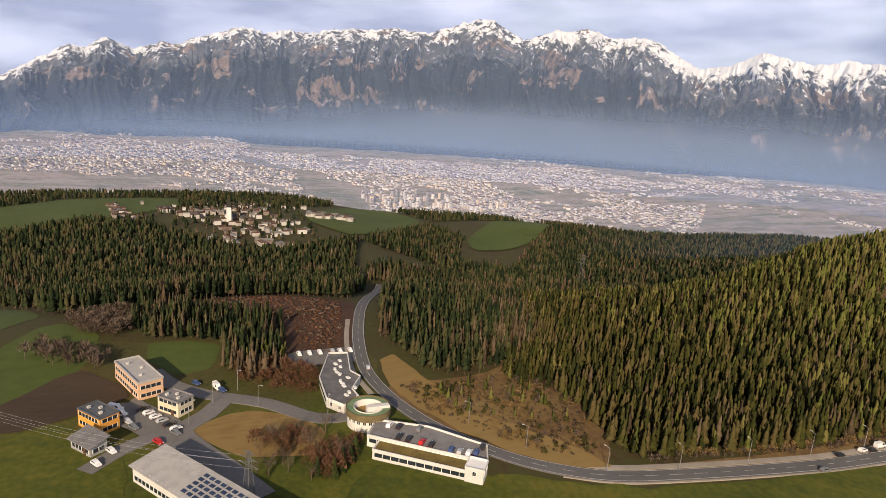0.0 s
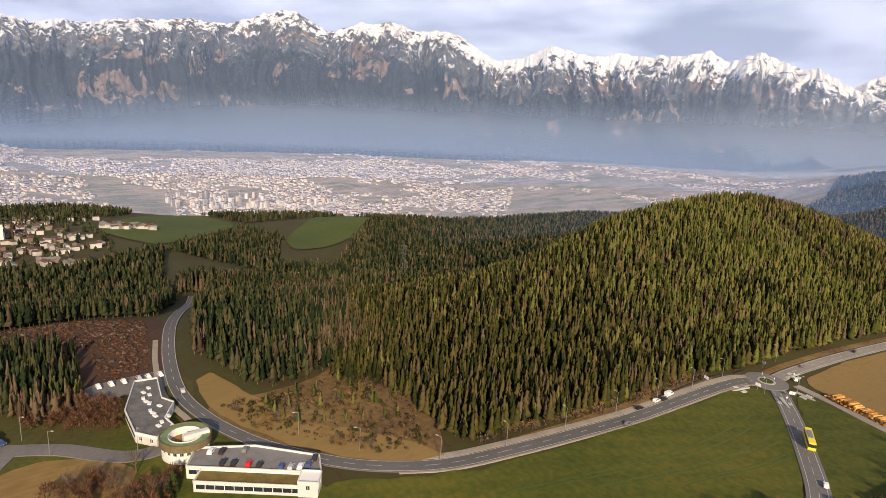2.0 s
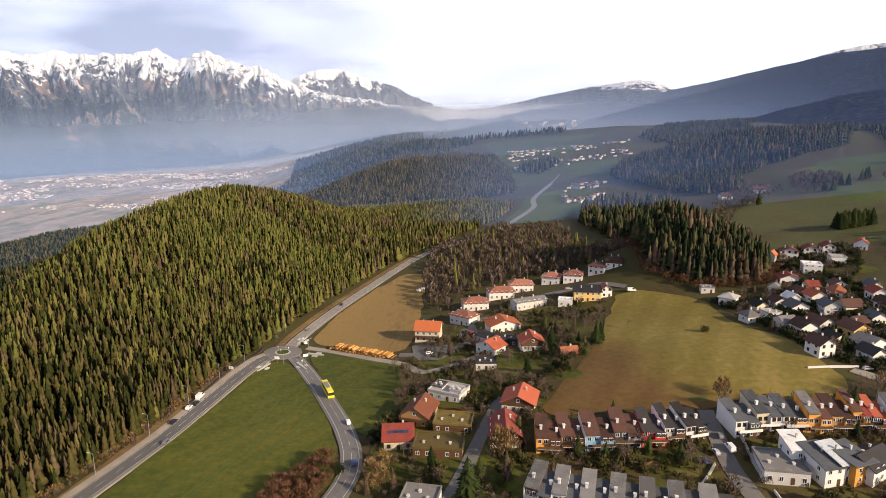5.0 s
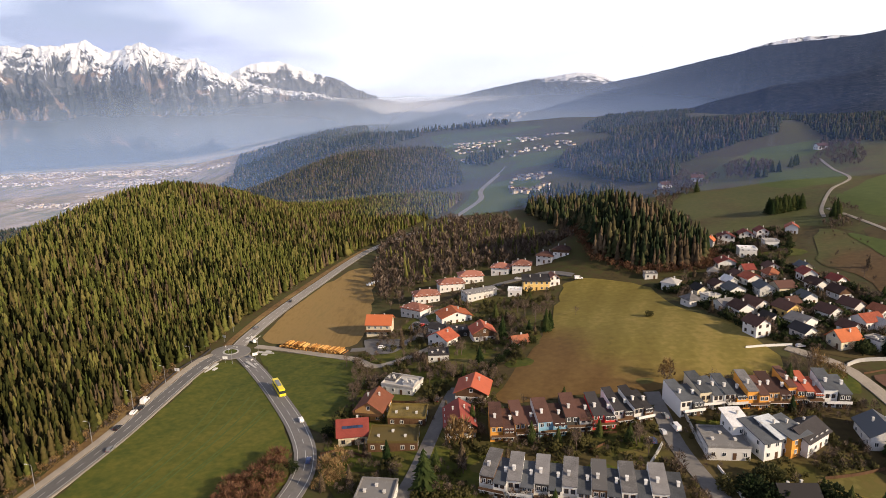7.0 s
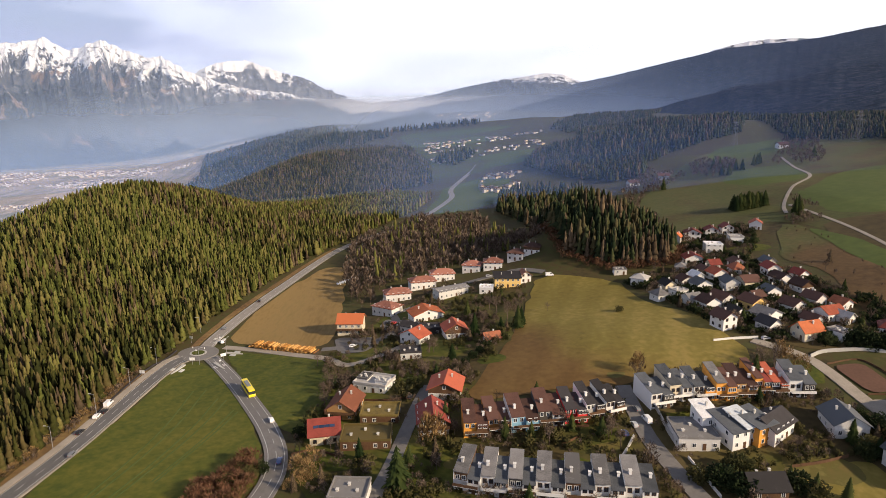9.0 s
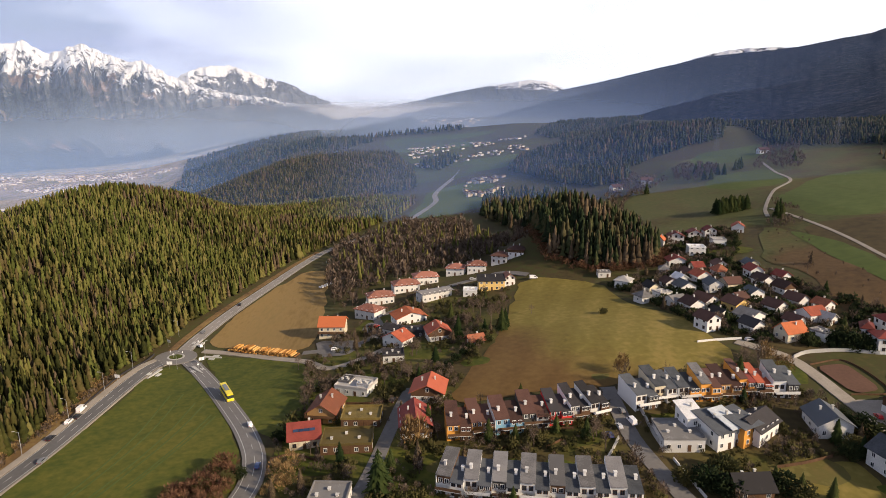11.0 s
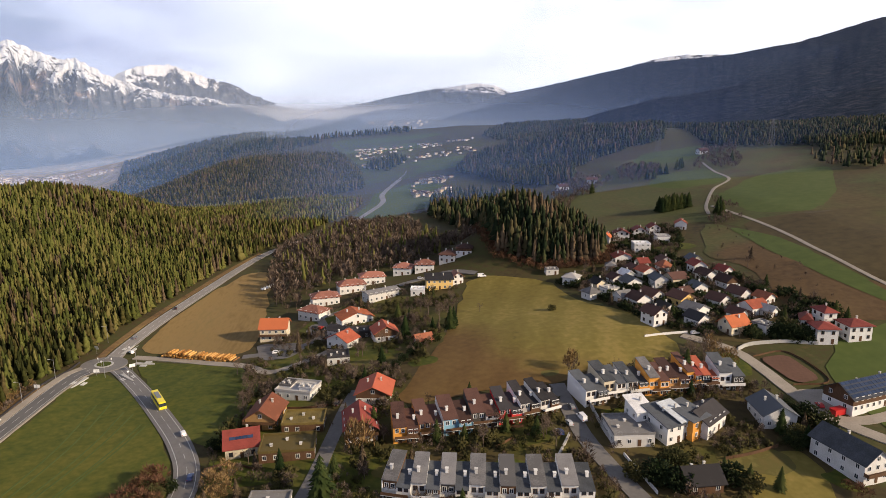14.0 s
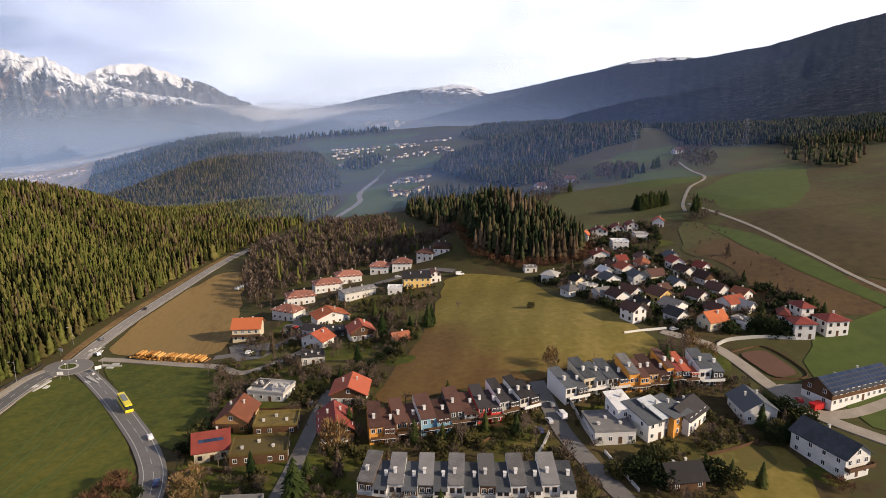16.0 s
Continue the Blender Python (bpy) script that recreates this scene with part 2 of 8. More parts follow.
M_slope_brown = mat("russet_grass", [(0.052, 0.031, 0.012), (0.088, 0.052, 0.020), (0.12, 0.076, 0.030)], 0.03, 0.95, 0.3, 0.4)
M_slope_mix = blended("hillside_grass", M_slope_brown, M_olive_base, (192, 335), (-0.25, 0.6), 30, 1.2)
M_upland = blended("upland_meadow", M_pasture, M_slope_dark, (300, 420), (-0.012, -0.006), 1.8, 0.8)
M_clearing = blended("felled_clearing", M_scrub, M_felled, (-178, 112), (-0.2, 0.9), 24, 0.9)
M_pasture_dull = blended("plateau_grass", M_pasture, M_ground, (0, 1000), (0.003, 0.0), 1.4, 1.0)
M_olive = blended("upland_pasture", M_olive_base, M_slope_dark, (300, 430), (0.004, -0.003), 1.6, 1.4)
M_campus = blended("campus_grass", mat("leafy_grass", [(0.040, 0.034, 0.012), (0.062, 0.058, 0.014), (0.078, 0.066, 0.018), (0.10, 0.075, 0.026)], 0.05, 0.95, 0.2, 0.6), M_meadow, (-190, 0), (0.02, 0.0), 1.0, 1.2)
M_garden = blended("garden_grass", M_meadow, M_slope_dark, (0, 200), (0.004, 0.0), 0.8, 1.5)
M_glass = mat("window_glass", [(0.015, 0.02, 0.03), (0.03, 0.04, 0.05)], 0.3, 0.12, spec=0.6)
M_frame = mat("white_window_frame", [(0.7, 0.7, 0.68), (0.8, 0.8, 0.78)], 0.5, 0.6)
M_wood = mat("brown_timber", [(0.07, 0.035, 0.018), (0.13, 0.07, 0.035)], 0.6, 0.8, 0.01, 5, stretch=(1, 1, 0.2))
M_zinc = mat("chimney_metal", [(0.35, 0.36, 0.38), (0.5, 0.5, 0.52)], 0.8, 0.45, metal=0.7)
M_steel = mat("weathered_steel", [(0.10, 0.105, 0.11), (0.19, 0.19, 0.195)], 0.8, 0.6, metal=0.3)
M_solar = mat("solar_cell", [(0.02, 0.035, 0.075), (0.035, 0.055, 0.11)], 0.6, 0.2, vary="object", spec=0.6)
M_concrete = mat("pale_concrete", [(0.36, 0.35, 0.33), (0.5, 0.49, 0.46)], 0.15, 0.85, 0.02, 1.5)


def wall_mat(name, c):
    return mat(name, [tuple(v * 0.82 for v in c), c, tuple(min(1, v * 1.06) for v in c)], 0.25, 0.9, 0.01, 2.5, vary="object")


def roof_mat(name, c, rough=0.8):
    return mat(name, [tuple(v * 0.6 for v in c), c, tuple(v * 1.3 for v in c)], 0.35, rough, 0.03, 3.0, vary="object")


WALL = {
    "white": (wall_mat("white_render", (0.68, 0.67, 0.645)), "white-rendered"),
    "cream": (wall_mat("cream_render", (0.68, 0.60, 0.44)), "cream-rendered"),
    "yellow": (wall_mat("yellow_render", (0.72, 0.50, 0.18)), "yellow-rendered"),
    "orange": (wall_mat("orange_render", (0.68, 0.31, 0.06)), "orange-rendered"),
    "peach": (wall_mat("peach_render", (0.66, 0.42, 0.27)), "peach-rendered"),
    "ochre": (wall_mat("ochre_timber", (0.45, 0.22, 0.06)), "ochre timber"),
    "red": (wall_mat("red_render", (0.55, 0.04, 0.04)), "bright red"),
    "blue": (wall_mat("blue_boards", (0.20, 0.38, 0.52)), "light blue-boarded"),
    "grey": (wall_mat("grey_render", (0.36, 0.36, 0.35)), "grey-rendered"),
    "pale": (wall_mat("pale_render", (0.58, 0.56, 0.52)), "pale-rendered"),
    "dark": (wall_mat("dark_boards", (0.06, 0.055, 0.05)), "dark-boarded"),
    "timber": (M_wood, "brown timber"),
    "wood": (wall_mat("honey_timber", (0.42, 0.25, 0.10)), "honey-coloured timber"),
}
ROOF = {
    "orange": (roof_mat("orange_tiles", (0.37, 0.105, 0.04)), "orange"),
    "terra": (roof_mat("terracotta_tiles", (0.30, 0.135, 0.085)), "terracotta"),
    "rust": (roof_mat("rust_tiles", (0.27, 0.095, 0.05)), "rust-red"),
    "rose": (roof_mat("rose_tiles", (0.27, 0.115, 0.082)), "faded rose-brown tiled"),
    "red": (roof_mat("red_tiles", (0.34, 0.085, 0.045)), "red"),
    "darkred": (roof_mat("dark_red_tiles", (0.19, 0.040, 0.030)), "dark red"),
    "brown": (roof_mat("brown_tiles", (0.085, 0.042, 0.032)), "dark brown"),
    "dark": (roof_mat("black_tiles", (0.035, 0.032, 0.034)), "near-black"),
    "slate": (roof_mat("slate_tiles", (0.075, 0.082, 0.092)), "slate-grey"),
    "grey": (roof_mat("grey_sheet", (0.17, 0.165, 0.165)), "grey"),
    "pale": (roof_mat("pale_gravel_roof", (0.31, 0.30, 0.29)), "pale gravel"),
    "white": (roof_mat("white_sheet", (0.62, 0.62, 0.62)), "white"),
    "moss": (roof_mat("moss_roof", (0.17, 0.125, 0.035)), "mossy"),
    "glassy": (roof_mat("light_sheet", (0.45, 0.48, 0.5), 0.4), "light grey"),
    "solar": (roof_mat("dark_sheet", (0.05, 0.055, 0.07), 0.5), "dark"),
}

# ---- land ----
def mesh(name, verts, faces, material, parent=None, smooth=False):
    me = bpy.data.meshes.new(name)
    me.from_pydata(verts, [], faces)
    me.materials.append(material)
    if smooth:
        me.polygons.foreach_set("use_smooth", [True] * len(me.polygons))
    me.update()
    ob = new(name, me)
    if parent is not None:
        ob.parent = parent
    return ob


def grid_faces(rows, cols, wrap=False):
    i, j = np.meshgrid(np.arange(rows - 1), np.arange(cols if wrap else cols - 1), indexing="ij")
    i, j = i.ravel(), j.ravel()
    k = (j + 1) % cols
    return np.stack([i * cols + j, i * cols + k, (i + 1) * cols + k, (i + 1) * cols + j], 1).tolist()


def sm(a, b, v):
    s = np.clip((v - a) / (b - a), 0.0, 1.0)
    return s * s * (3 - 2 * s)


def bump(x, y, cx, cy, sx, sy, turn=0.0):
    c, s = math.cos(radians(turn)), math.sin(radians(turn))
    u, v = (x - cx) * c + (y - cy) * s, (y - cy) * c - (x - cx) * s
    return np.exp(-(u / sx) ** 2 - (v / sy) ** 2)


def ground(x, y):
    """Height of the land: a tilted plateau, wooded hills, and a broad valley on the west side."""
    x, y = np.asarray(x, float), np.asarray(y, float)
    r, az = np.hypot(x, y), np.degrees(np.arctan2(-x, y))
    z = 0.10 * np.clip(x, -190, 260) * sm(100, 300, y)
    side = sm(9, 27, az) * (1 - sm(118, 150, az))
    z = z - side * (18 * sm(330, 700, r) + 30 * sm(650, 1150, r) + 102 * sm(1050, 1420, r))
    z = z + side * 25 * sm(1900, 3400, r)
    z = z + 68 * bump(x, y, -228, 470, 80, 275) * sm(60, 240, y) * (1 - 0.62 * sm(470, 760, y))
    z = z - sm(36, 52, az) * (1 - sm(118, 150, az)) * 30 * sm(265, 440, r)
    z = z + sm(90, 900, x) * 95 * sm(150, 420, y) * (1 - 0.62 * sm(720, 1300, r))
    z = z + 27 * bump(x, y, 285, 860, 190, 110, 10) + 24 * bump(x, y, 84, 380, 36, 32)
    z = z + 16 * bump(x, y, -330, 1150, 240, 150, 25) + 48 * bump(x, y, -20, 2300, 330, 420)
    z = z + 14 * bump(x, y, -270, 1650, 150, 190) + 15 * bump(x, y, -790, 445, 110, 90, 35)
    z = z + 5 * bump(x, y, 60, 225, 60, 45)
    z = z + 22 * sm(700, 1500, r) * (1 - side)
    return z


def polar(radii, angles, height):
    r, a = np.meshgrid(radii, np.radians(angles), indexing="ij")
    x, y = -r * np.sin(a), r * np.cos(a)
    return np.stack([x, y, height(x, y)], -1)


rings = np.concatenate([[0.02, 12.0], np.geomspace(30, 4900, 230)])
turns = np.arange(0, 360, 0.6)
land = polar(rings, turns, ground)
ground_sheet = mesh("ground", land.reshape(-1, 3).tolist(), [f[::-1] for f in grid_faces(len(rings), len(turns), True)], M_ground, None, True)
centres = land[:-1].reshape(-1, 3)
zone_r, zone_a = np.hypot(centres[:, 0], centres[:, 1]), np.degrees(np.arctan2(-centres[:, 0], centres[:, 1]))
ground_sheet.data.materials.append(M_valley)
ground_sheet.data.polygons.foreach_set("material_index", ((zone_r > 1250) & (centres[:, 2] < -70 + 60 * np.array([noise.noise((x * 0.004, y * 0.004, 2.0)) for x, y, _ in centres])) & (zone_a < 140)).astype(np.int32))
tagged(ground_sheet, "brown and green winter grassland rolling down to a valley", "ground", kind="structure")


def inside(px, py, poly):
    """Which of the points lie in the polygon."""
    res = np.zeros(np.shape(px), bool)
    for (x0, y0), (x1, y1) in zip(poly, poly[1:] + poly[:1]):
        cut = (y0 > py) != (y1 > py)
        res ^= cut & (px < (x1 - x0) * (py - y0) / ((y1 - y0) or 1e-9) + x0)
    return res


def rounded(poly, step=6.0):
    """A closed outline with cut corners and a slightly uneven line."""
    p = [Vector(v) for v in poly]
    for _ in range(2):
        p = [q for a, b in zip(p, p[1:] + p[:1]) for q in (a.lerp(b, 0.16), a.lerp(b, 0.84))]
    big = min(3.0, 0.9 + 0.01 * max(abs(p[0].x - q.x) + abs(p[0].y - q.y) for q in p))
    return [(v.x + big * noise.noise((v.x * 0.13, v.y * 0.13, 3)), v.y + big * noise.noise((v.x * 0.13, v.y * 0.13, 8))) for v in p]


from mathutils.geometry import delaunay_2d_cdt


def field(name, poly, material, label, category="field", lift=0.17, step=5.5, grow=0.0):
    """A sheet of one growth, laid over the land inside the outline, which may grow outwards by some metres."""
    if grow:
        turn_way = sum(a[0] * b[1] - b[0] * a[1] for a, b in zip(poly, poly[1:] + poly[:1]))
        sides = [Vector((b[1] - a[1], a[0] - b[0])).normalized() * math.copysign(grow, turn_way) for a, b in zip(poly[-1:] + poly[:-1], poly[1:] + poly[:1])]
        poly = [(p[0] + q.x, p[1] + q.y) for p, q in zip(poly, sides)]
    line = rounded(poly)
    fx, fy = [p[0] for p in line], [p[1] for p in line]
    gx, gy = np.meshgrid(np.arange(min(fx), max(fx), step), np.arange(min(fy), max(fy), step))
    keep = inside(gx, gy, line)
    pts = [Vector(p) for p in line] + [Vector(p) for p in zip(gx[keep], gy[keep])]
    n = len(line)
    v, _, f, *_ = delaunay_2d_cdt(pts, [], [list(range(n))], 1, 1e-4)
    z = ground([p.x for p in v], [p.y for p in v]) + lift
    ob = mesh(name, [(p.x, p.y, h) for p, h in zip(v, z)], [list(t) for t in f], material, None, True)
    return tagged(ob, label, category, kind="structure")


def smooth_line(pts, step=4.0):
    """A Catmull-Rom line through the points."""
    p = [Vector(pts[0]) * 2 - Vector(pts[1])] + [Vector(q) for q in pts] + [Vector(pts[-1]) * 2 - Vector(pts[-2])]
    out = []
    for a, b, c, d in zip(p, p[1:], p[2:], p[3:]):
        n = max(1, int((c - b).length / step))
        for i in range(n):
            t = i / n
            out.append(0.5 * (2 * b + (c - a) * t + (2 * a - 5 * b + 4 * c - d) * t * t + (3 * b - a - 3 * c + d) * t ** 3))
    return out + [p[-2]]


def strip(name, pts, half, material, lift=0.34, shift=0.0, label="", category="road", parent=None, thick=0.0):
    """A ribbon along a line, draped on the land; with thickness it has side walls."""
    line = smooth_line(pts) if len(pts) > 1 else pts
    verts, faces = [], []
    for i, p in enumerate(line):
        d = (line[min(i + 1, len(line) - 1)] - line[max(i - 1, 0)]).normalized()
        s = Vector((-d.y, d.x))
        zc = float(ground(*(p + s * shift)))
        for k, (o, dz) in enumerate(((-half, -0.4), (-half, 0), (0, 0.03), (half, 0), (half, -0.4))):
            q = p + s * (shift + o)
            z = max(float(ground(q.x, q.y)), zc - 0.3) + lift
            verts.append((q.x, q.y, z + dz))
    for i in range(len(line) - 1):
        for k in range(4):
            a = i * 5 + k
            faces.append((a, a + 5, a + 6, a + 1))
    ob = mesh(name, verts, faces, material, parent, False)
    if parent is None:
        tagged(ob, label, category, kind="structure")
    return ob


ROAD_MAIN = [(-420, 118), (-345, 92), (-290, 72), (-265, 64), (-237, 57), (-209, 53), (-188, 55), (-171, 60), (-157, 67), (-141, 79), (-131, 91), (-124, 105), (-120, 125), (-117, 150), (-115, 178),
             (-115, 205), (-115, 232), (-114, 250), (-111.5, 257)]
ROAD_EAST = [(-108, 268), (-108, 282), (-106, 305), (-102, 335), (-95, 379), (-87, 427), (-77, 469), (-57, 514), (-27, 553), (-6, 618), (10, 682), (12, 746), (42, 868), (60, 980), (110, 1120)]
ROAD_SOUTH = [(-104, 261), (-97, 252), (-83, 231), (-68, 206), (-57, 186), (-50, 168), (-49, 150), (-56, 120), (-70, 80)]
LANE_LOGS = [(-100, 271), (-85, 267), (-66, 258), (-50, 250), (-40, 240), (-28, 246), (-12, 262), (4, 280)]

# ---- fields, roads ----
WEST_PASTURE = [(-647, -172), (-716, -110), (-858, -25), (-1000, -30), (-975, -168), (-854, -223), (-700, -260)]
field("meadow_round", [(-106, 253), (-90, 233), (-73, 205), (-61, 182), (-55, 159), (-58, 130), (-75, 90), (-100, 70), (-130, 66), (-131, 74), (-124, 90), (-116, 108), (-112, 130), (-109, 160), (-108, 200), (-109, 235)],
      M_meadow, "smooth green meadow beside the main road", "meadow", grow=2.6)
field("meadow_triangle", [(-96, 265), (-73, 257), (-52, 247), (-44, 226), (-42, 200), (-44, 180), (-52, 189), (-66, 213), (-84, 243)], M_meadow, "green meadow corner between two roads", "meadow", grow=2.6)
field("stubble", [(-99, 280), (-98, 310), (-93, 345), (-88, 372), (-78, 409), (-68, 412), (-63, 370), (-58, 325), (-54, 285), (-54, 270), (-75, 274)], M_straw, "pale straw-coloured stubble field beside the road", "field", grow=3.4)
field("hay_meadow", [(33, 262), (44, 310), (50, 331), (62, 336), (91, 315), (93, 276), (108, 258), (112, 225), (110, 212), (96, 204), (74, 205), (63, 199), (36, 199), (10, 196), (8, 206), (20, 229)], M_hay_mix,
      "olive and brown hay meadow sloping behind the row houses", "meadow")
field("lane_meadow", [(225, 372), (300, 352), (400, 330), (380, 240), (240, 240), (208, 271), (207, 319)], M_upland, "long green meadow beside the country lane", "meadow")
field("village_meadow", [(150, 150), (150, 190), (170, 215), (240, 235), (330, 230), (330, 150)], M_pasture, "green meadow behind the barn", "meadow")
field("garden_meadow", [(97, 153), (112, 157), (118, 155.5), (117, 146), (113, 136), (108, 126), (92, 128), (93, 140)], M_hay_green, "mown grass plot between houses", "lawn")
field("east_meadow", [(-20, 600), (-4, 680), (2, 760), (70, 800), (90, 700), (60, 620), (10, 580)], M_pasture, "green meadow along the far road", "meadow")
field("west_meadow", [(-362, -100), (-325, -78), (-296, -68), (-272, -80), (-300, -130)], M_pasture, "green meadow at the edge of the wood", "meadow")
field("slope_meadow", [(-245, -75), (-282, -62), (-262, -40), (-229, -42), (-203, -60), (-215, -95)], M_pasture, "sloping green meadow above the ploughed field", "meadow")
field("ploughed_field", [(-203, -63), (-229, -44), (-213, -29), (-203, -26), (-192, -42), (-186, -56), (-195, -80)], M_soil, "bare brown ploughed field", "field", 0.3)
field("near_meadow", [(-184, -57), (-190, -42), (-182, -36), (-173, -27), (-150, -22), (-130, -10), (-120, 20), (-135, 30), (-148, 37), (-140, 66), (-128, 74), (-100, 60), (-90, 0), (-110, -70), (-160, -100)], M_meadow,
      "green meadow round the school buildings", "meadow")
field("campus_grass", [(-262, -70), (-250, -30), (-250, 4), (-226, 26), (-224, 60), (-190, 54), (-176, 58), (-140, 74), (-120, 40), (-130, -20), (-160, -60), (-200, -84)], M_campus, "rough green and brown grass of the campus grounds", "lawn", 0.09)
field("school_lawn", [(-249, -24), (-248, -8), (-243, 4), (-222, 0), (-216, -12), (-232, -22)], M_pasture, "green lawn beside the pale office block", "lawn")
field("straw_pitch", [(-178, -9), (-187, 6), (-180, 24), (-169, 31), (-155, 25), (-160, 4)], M_straw, "dry straw-coloured field enclosed by the access road", "field")
field("village_pasture", [(-785, 117), (-1000, 215), (-1045, 300), (-872, 318), (-640, 155), (-714, 119)], M_pasture, "green pasture behind the woods", "meadow", 1.2, 20)
RIDGE_PASTURE = [(-640, 290), (-716, 313), (-865, 434), (-1000, 560), (-846, 543), (-690, 400), (-640, 330)]
field("ridge_pasture", RIDGE_PASTURE, M_pasture, "bright green pasture on a wooded ridge", "meadow", 1.2, 20)
field("brush_slope", [(-194, 61), (-190, 76), (-189, 92), (-196, 110), (-208, 138), (-180, 135), (-166, 120), (-140, 108), (-131, 101), (-139, 90), (-150, 79), (-170, 66)], M_clearing, "slope of felled trunks and dry orange brush", "slope", grow=5.0)
field("golden_verge", [(-214, 58.5), (-222, 67), (-203, 71), (-192, 74), (-172, 78), (-155, 90), (-142, 101), (-127, 106), (-130, 97), (-140, 84), (-157, 71.5), (-171, 64.5), (-188, 59)], M_straw, "golden dry grass bank beside the bending road", "verge", 0.34)
field("felled_slope", [(-302, -14), (-326, 6), (-334, 38), (-302, 64), (-268, 60), (-243, 54), (-222, 46), (-230, 30), (-262, 33), (-276, 14)], M_felled, "dark red-brown felled forest slope with brushwood", "slope", grow=5.0)
field("brown_hillside", [(170, 237), (184, 290), (174, 318), (207, 382), (214, 372), (206, 319), (206, 271), (236, 238), (200, 222)], M_slope_mix, "brown grassy hillside above the village", "slope")
field("roadside_grass", [(-120, 110), (-126, 112), (-124, 160), (-123, 240), (-118, 240), (-118, 160)], M_scrub, "dry brown verge below the forest", "verge")
strip("forest_verge", ROAD_MAIN[10:], 1.2, M_gravel, 0.3, 4.3, label="pale gravel verge on the forest side of the road", category="path")
strip("forest_verge_east", ROAD_EAST[:7], 1.4, M_scrub, 0.3, 5.4, label="dry brown verge on the forest side of the road", category="path")

for k, (px, py, sx, sy) in enumerate(((120, 1010, 60, 70), (-10, 900, 40, 60), (95, 900, 45, 50), (200, 1200, 90, 80), (40, 1330, 110, 70), (190, 1480, 130, 90), (60, 1620, 120, 90), (320, 1350, 100, 90), (440, 1150, 90, 70))):
    outline = [(px + sx * math.cos(a) * (1 + 0.25 * math.sin(3 * a + k)), py + sy * math.sin(a) * (1 + 0.2 * math.cos(2 * a + k))) for a in (i * 0.6283 for i in range(10))]
    field("plateau_field", outline, (M_pasture, M_pasture_dull)[k % 2], "green and olive fields of the far plateau", "field", 0.8, 22)

strip("road_main", ROAD_MAIN, 2.6, M_asphalt_dark, label="dark two-lane country road with white edge lines")
strip("road_east", ROAD_EAST, 3.0, M_asphalt_pale, label="grey country road running along the forest edge")
strip("road_south", ROAD_SOUTH, 3.4, M_asphalt, label="grey road curving away from the roundabout")
strip("track", LANE_LOGS, 2.0, M_gravel, label="pale gravel track beside the log pile")
strip("road_kerb_strip", ROAD_MAIN[10:], 0.35, M_gravel, 0.3, -3.1, label="pale paved edge of the road beside the meadow", category="kerb")
strip("verge", [(-262, 58), (-237, 52), (-209, 48), (-188, 50)], 1.0, M_gravel, 0.4, label="pale gravel verge of the country road", category="path")
strip("lane_hill", [(328, 615), (306, 550), (293, 503), (262, 470), (232, 425), (221, 401)], 1.15, M_gravel, label="pale country lane winding over the meadows")
strip("lane_meadow_side", [(233, 420), (231, 362), (228, 328), (223, 292), (222, 250), (232, 200)], 1.1, M_gravel, label="pale straight country lane between green meadows")
strip("village_street", [(60, 198), (60, 185), (60, 171), (62, 158), (65, 143), (70, 120)], 2.6, M_asphalt, label="grey residential street between the row houses")
strip("garden_street", [(-6, 212), (-9, 200), (-13, 178), (-17, 156), (-24, 130)], 2.2, M_asphalt, label="narrow grey residential street")
strip("barn_lane", [(118, 228), (130, 214), (133, 200), (134, 186), (137, 170), (146, 156), (160, 140)], 2.4, M_gravel, label="pale lane passing the riding yard")
strip("school_road", [(-176, 45), (-176, 30), (-189, 16), (-195, 6), (-200, -3), (-209, -13), (-222, -20)], 3.0, M_asphalt, label="grey access road of the school campus")
strip("campus_road", [(-196, 3), (-186, -3), (-178, -10), (-168, -6), (-155, 2), (-140, 10)], 3.2, M_asphalt, label="grey campus road between office blocks")
strip("campus_drive", [(-179, -11), (-176, -18), (-171, -25), (-162, -33)], 2.6, M_asphalt, label="grey drive to the small office blocks")

strip("settlement_street", [(-26, 303), (-16, 310), (-7, 314), (4, 333), (14, 345), (33, 351), (43, 350), (56, 340)], 2.0, M_asphalt, label="grey street between the apartment houses")
strip("farm_drive", [(-54, 262), (-45, 262), (-36, 262), (-27, 270), (-22, 282), (-24, 296), (-26, 303)], 1.9, M_asphalt, label="grey drive passing the farmhouse")
field("farm_yard", [(-51, 276), (-45, 254), (-34, 254), (-27, 265), (-33, 272)], M_asphalt, "grey asphalt yard of the farmhouse", "yard", 0.28)
field("settlement_parking", [(-29, 296), (-18, 290), (-13, 276), (-21, 268), (-31, 284)], M_asphalt, "grey parking ground among the houses", "yard", 0.28)
strip("barn_track", [(134, 171), (141, 168), (150, 168), (162, 171), (176, 175)], 1.9, M_gravel, 0.36, label="pale gravel track in front of the barn")
field("barn_yard", [(134, 186), (146, 186), (141, 170), (133, 168)], M_gravel, "pale gravel yard beside the barn", "yard", 0.3)
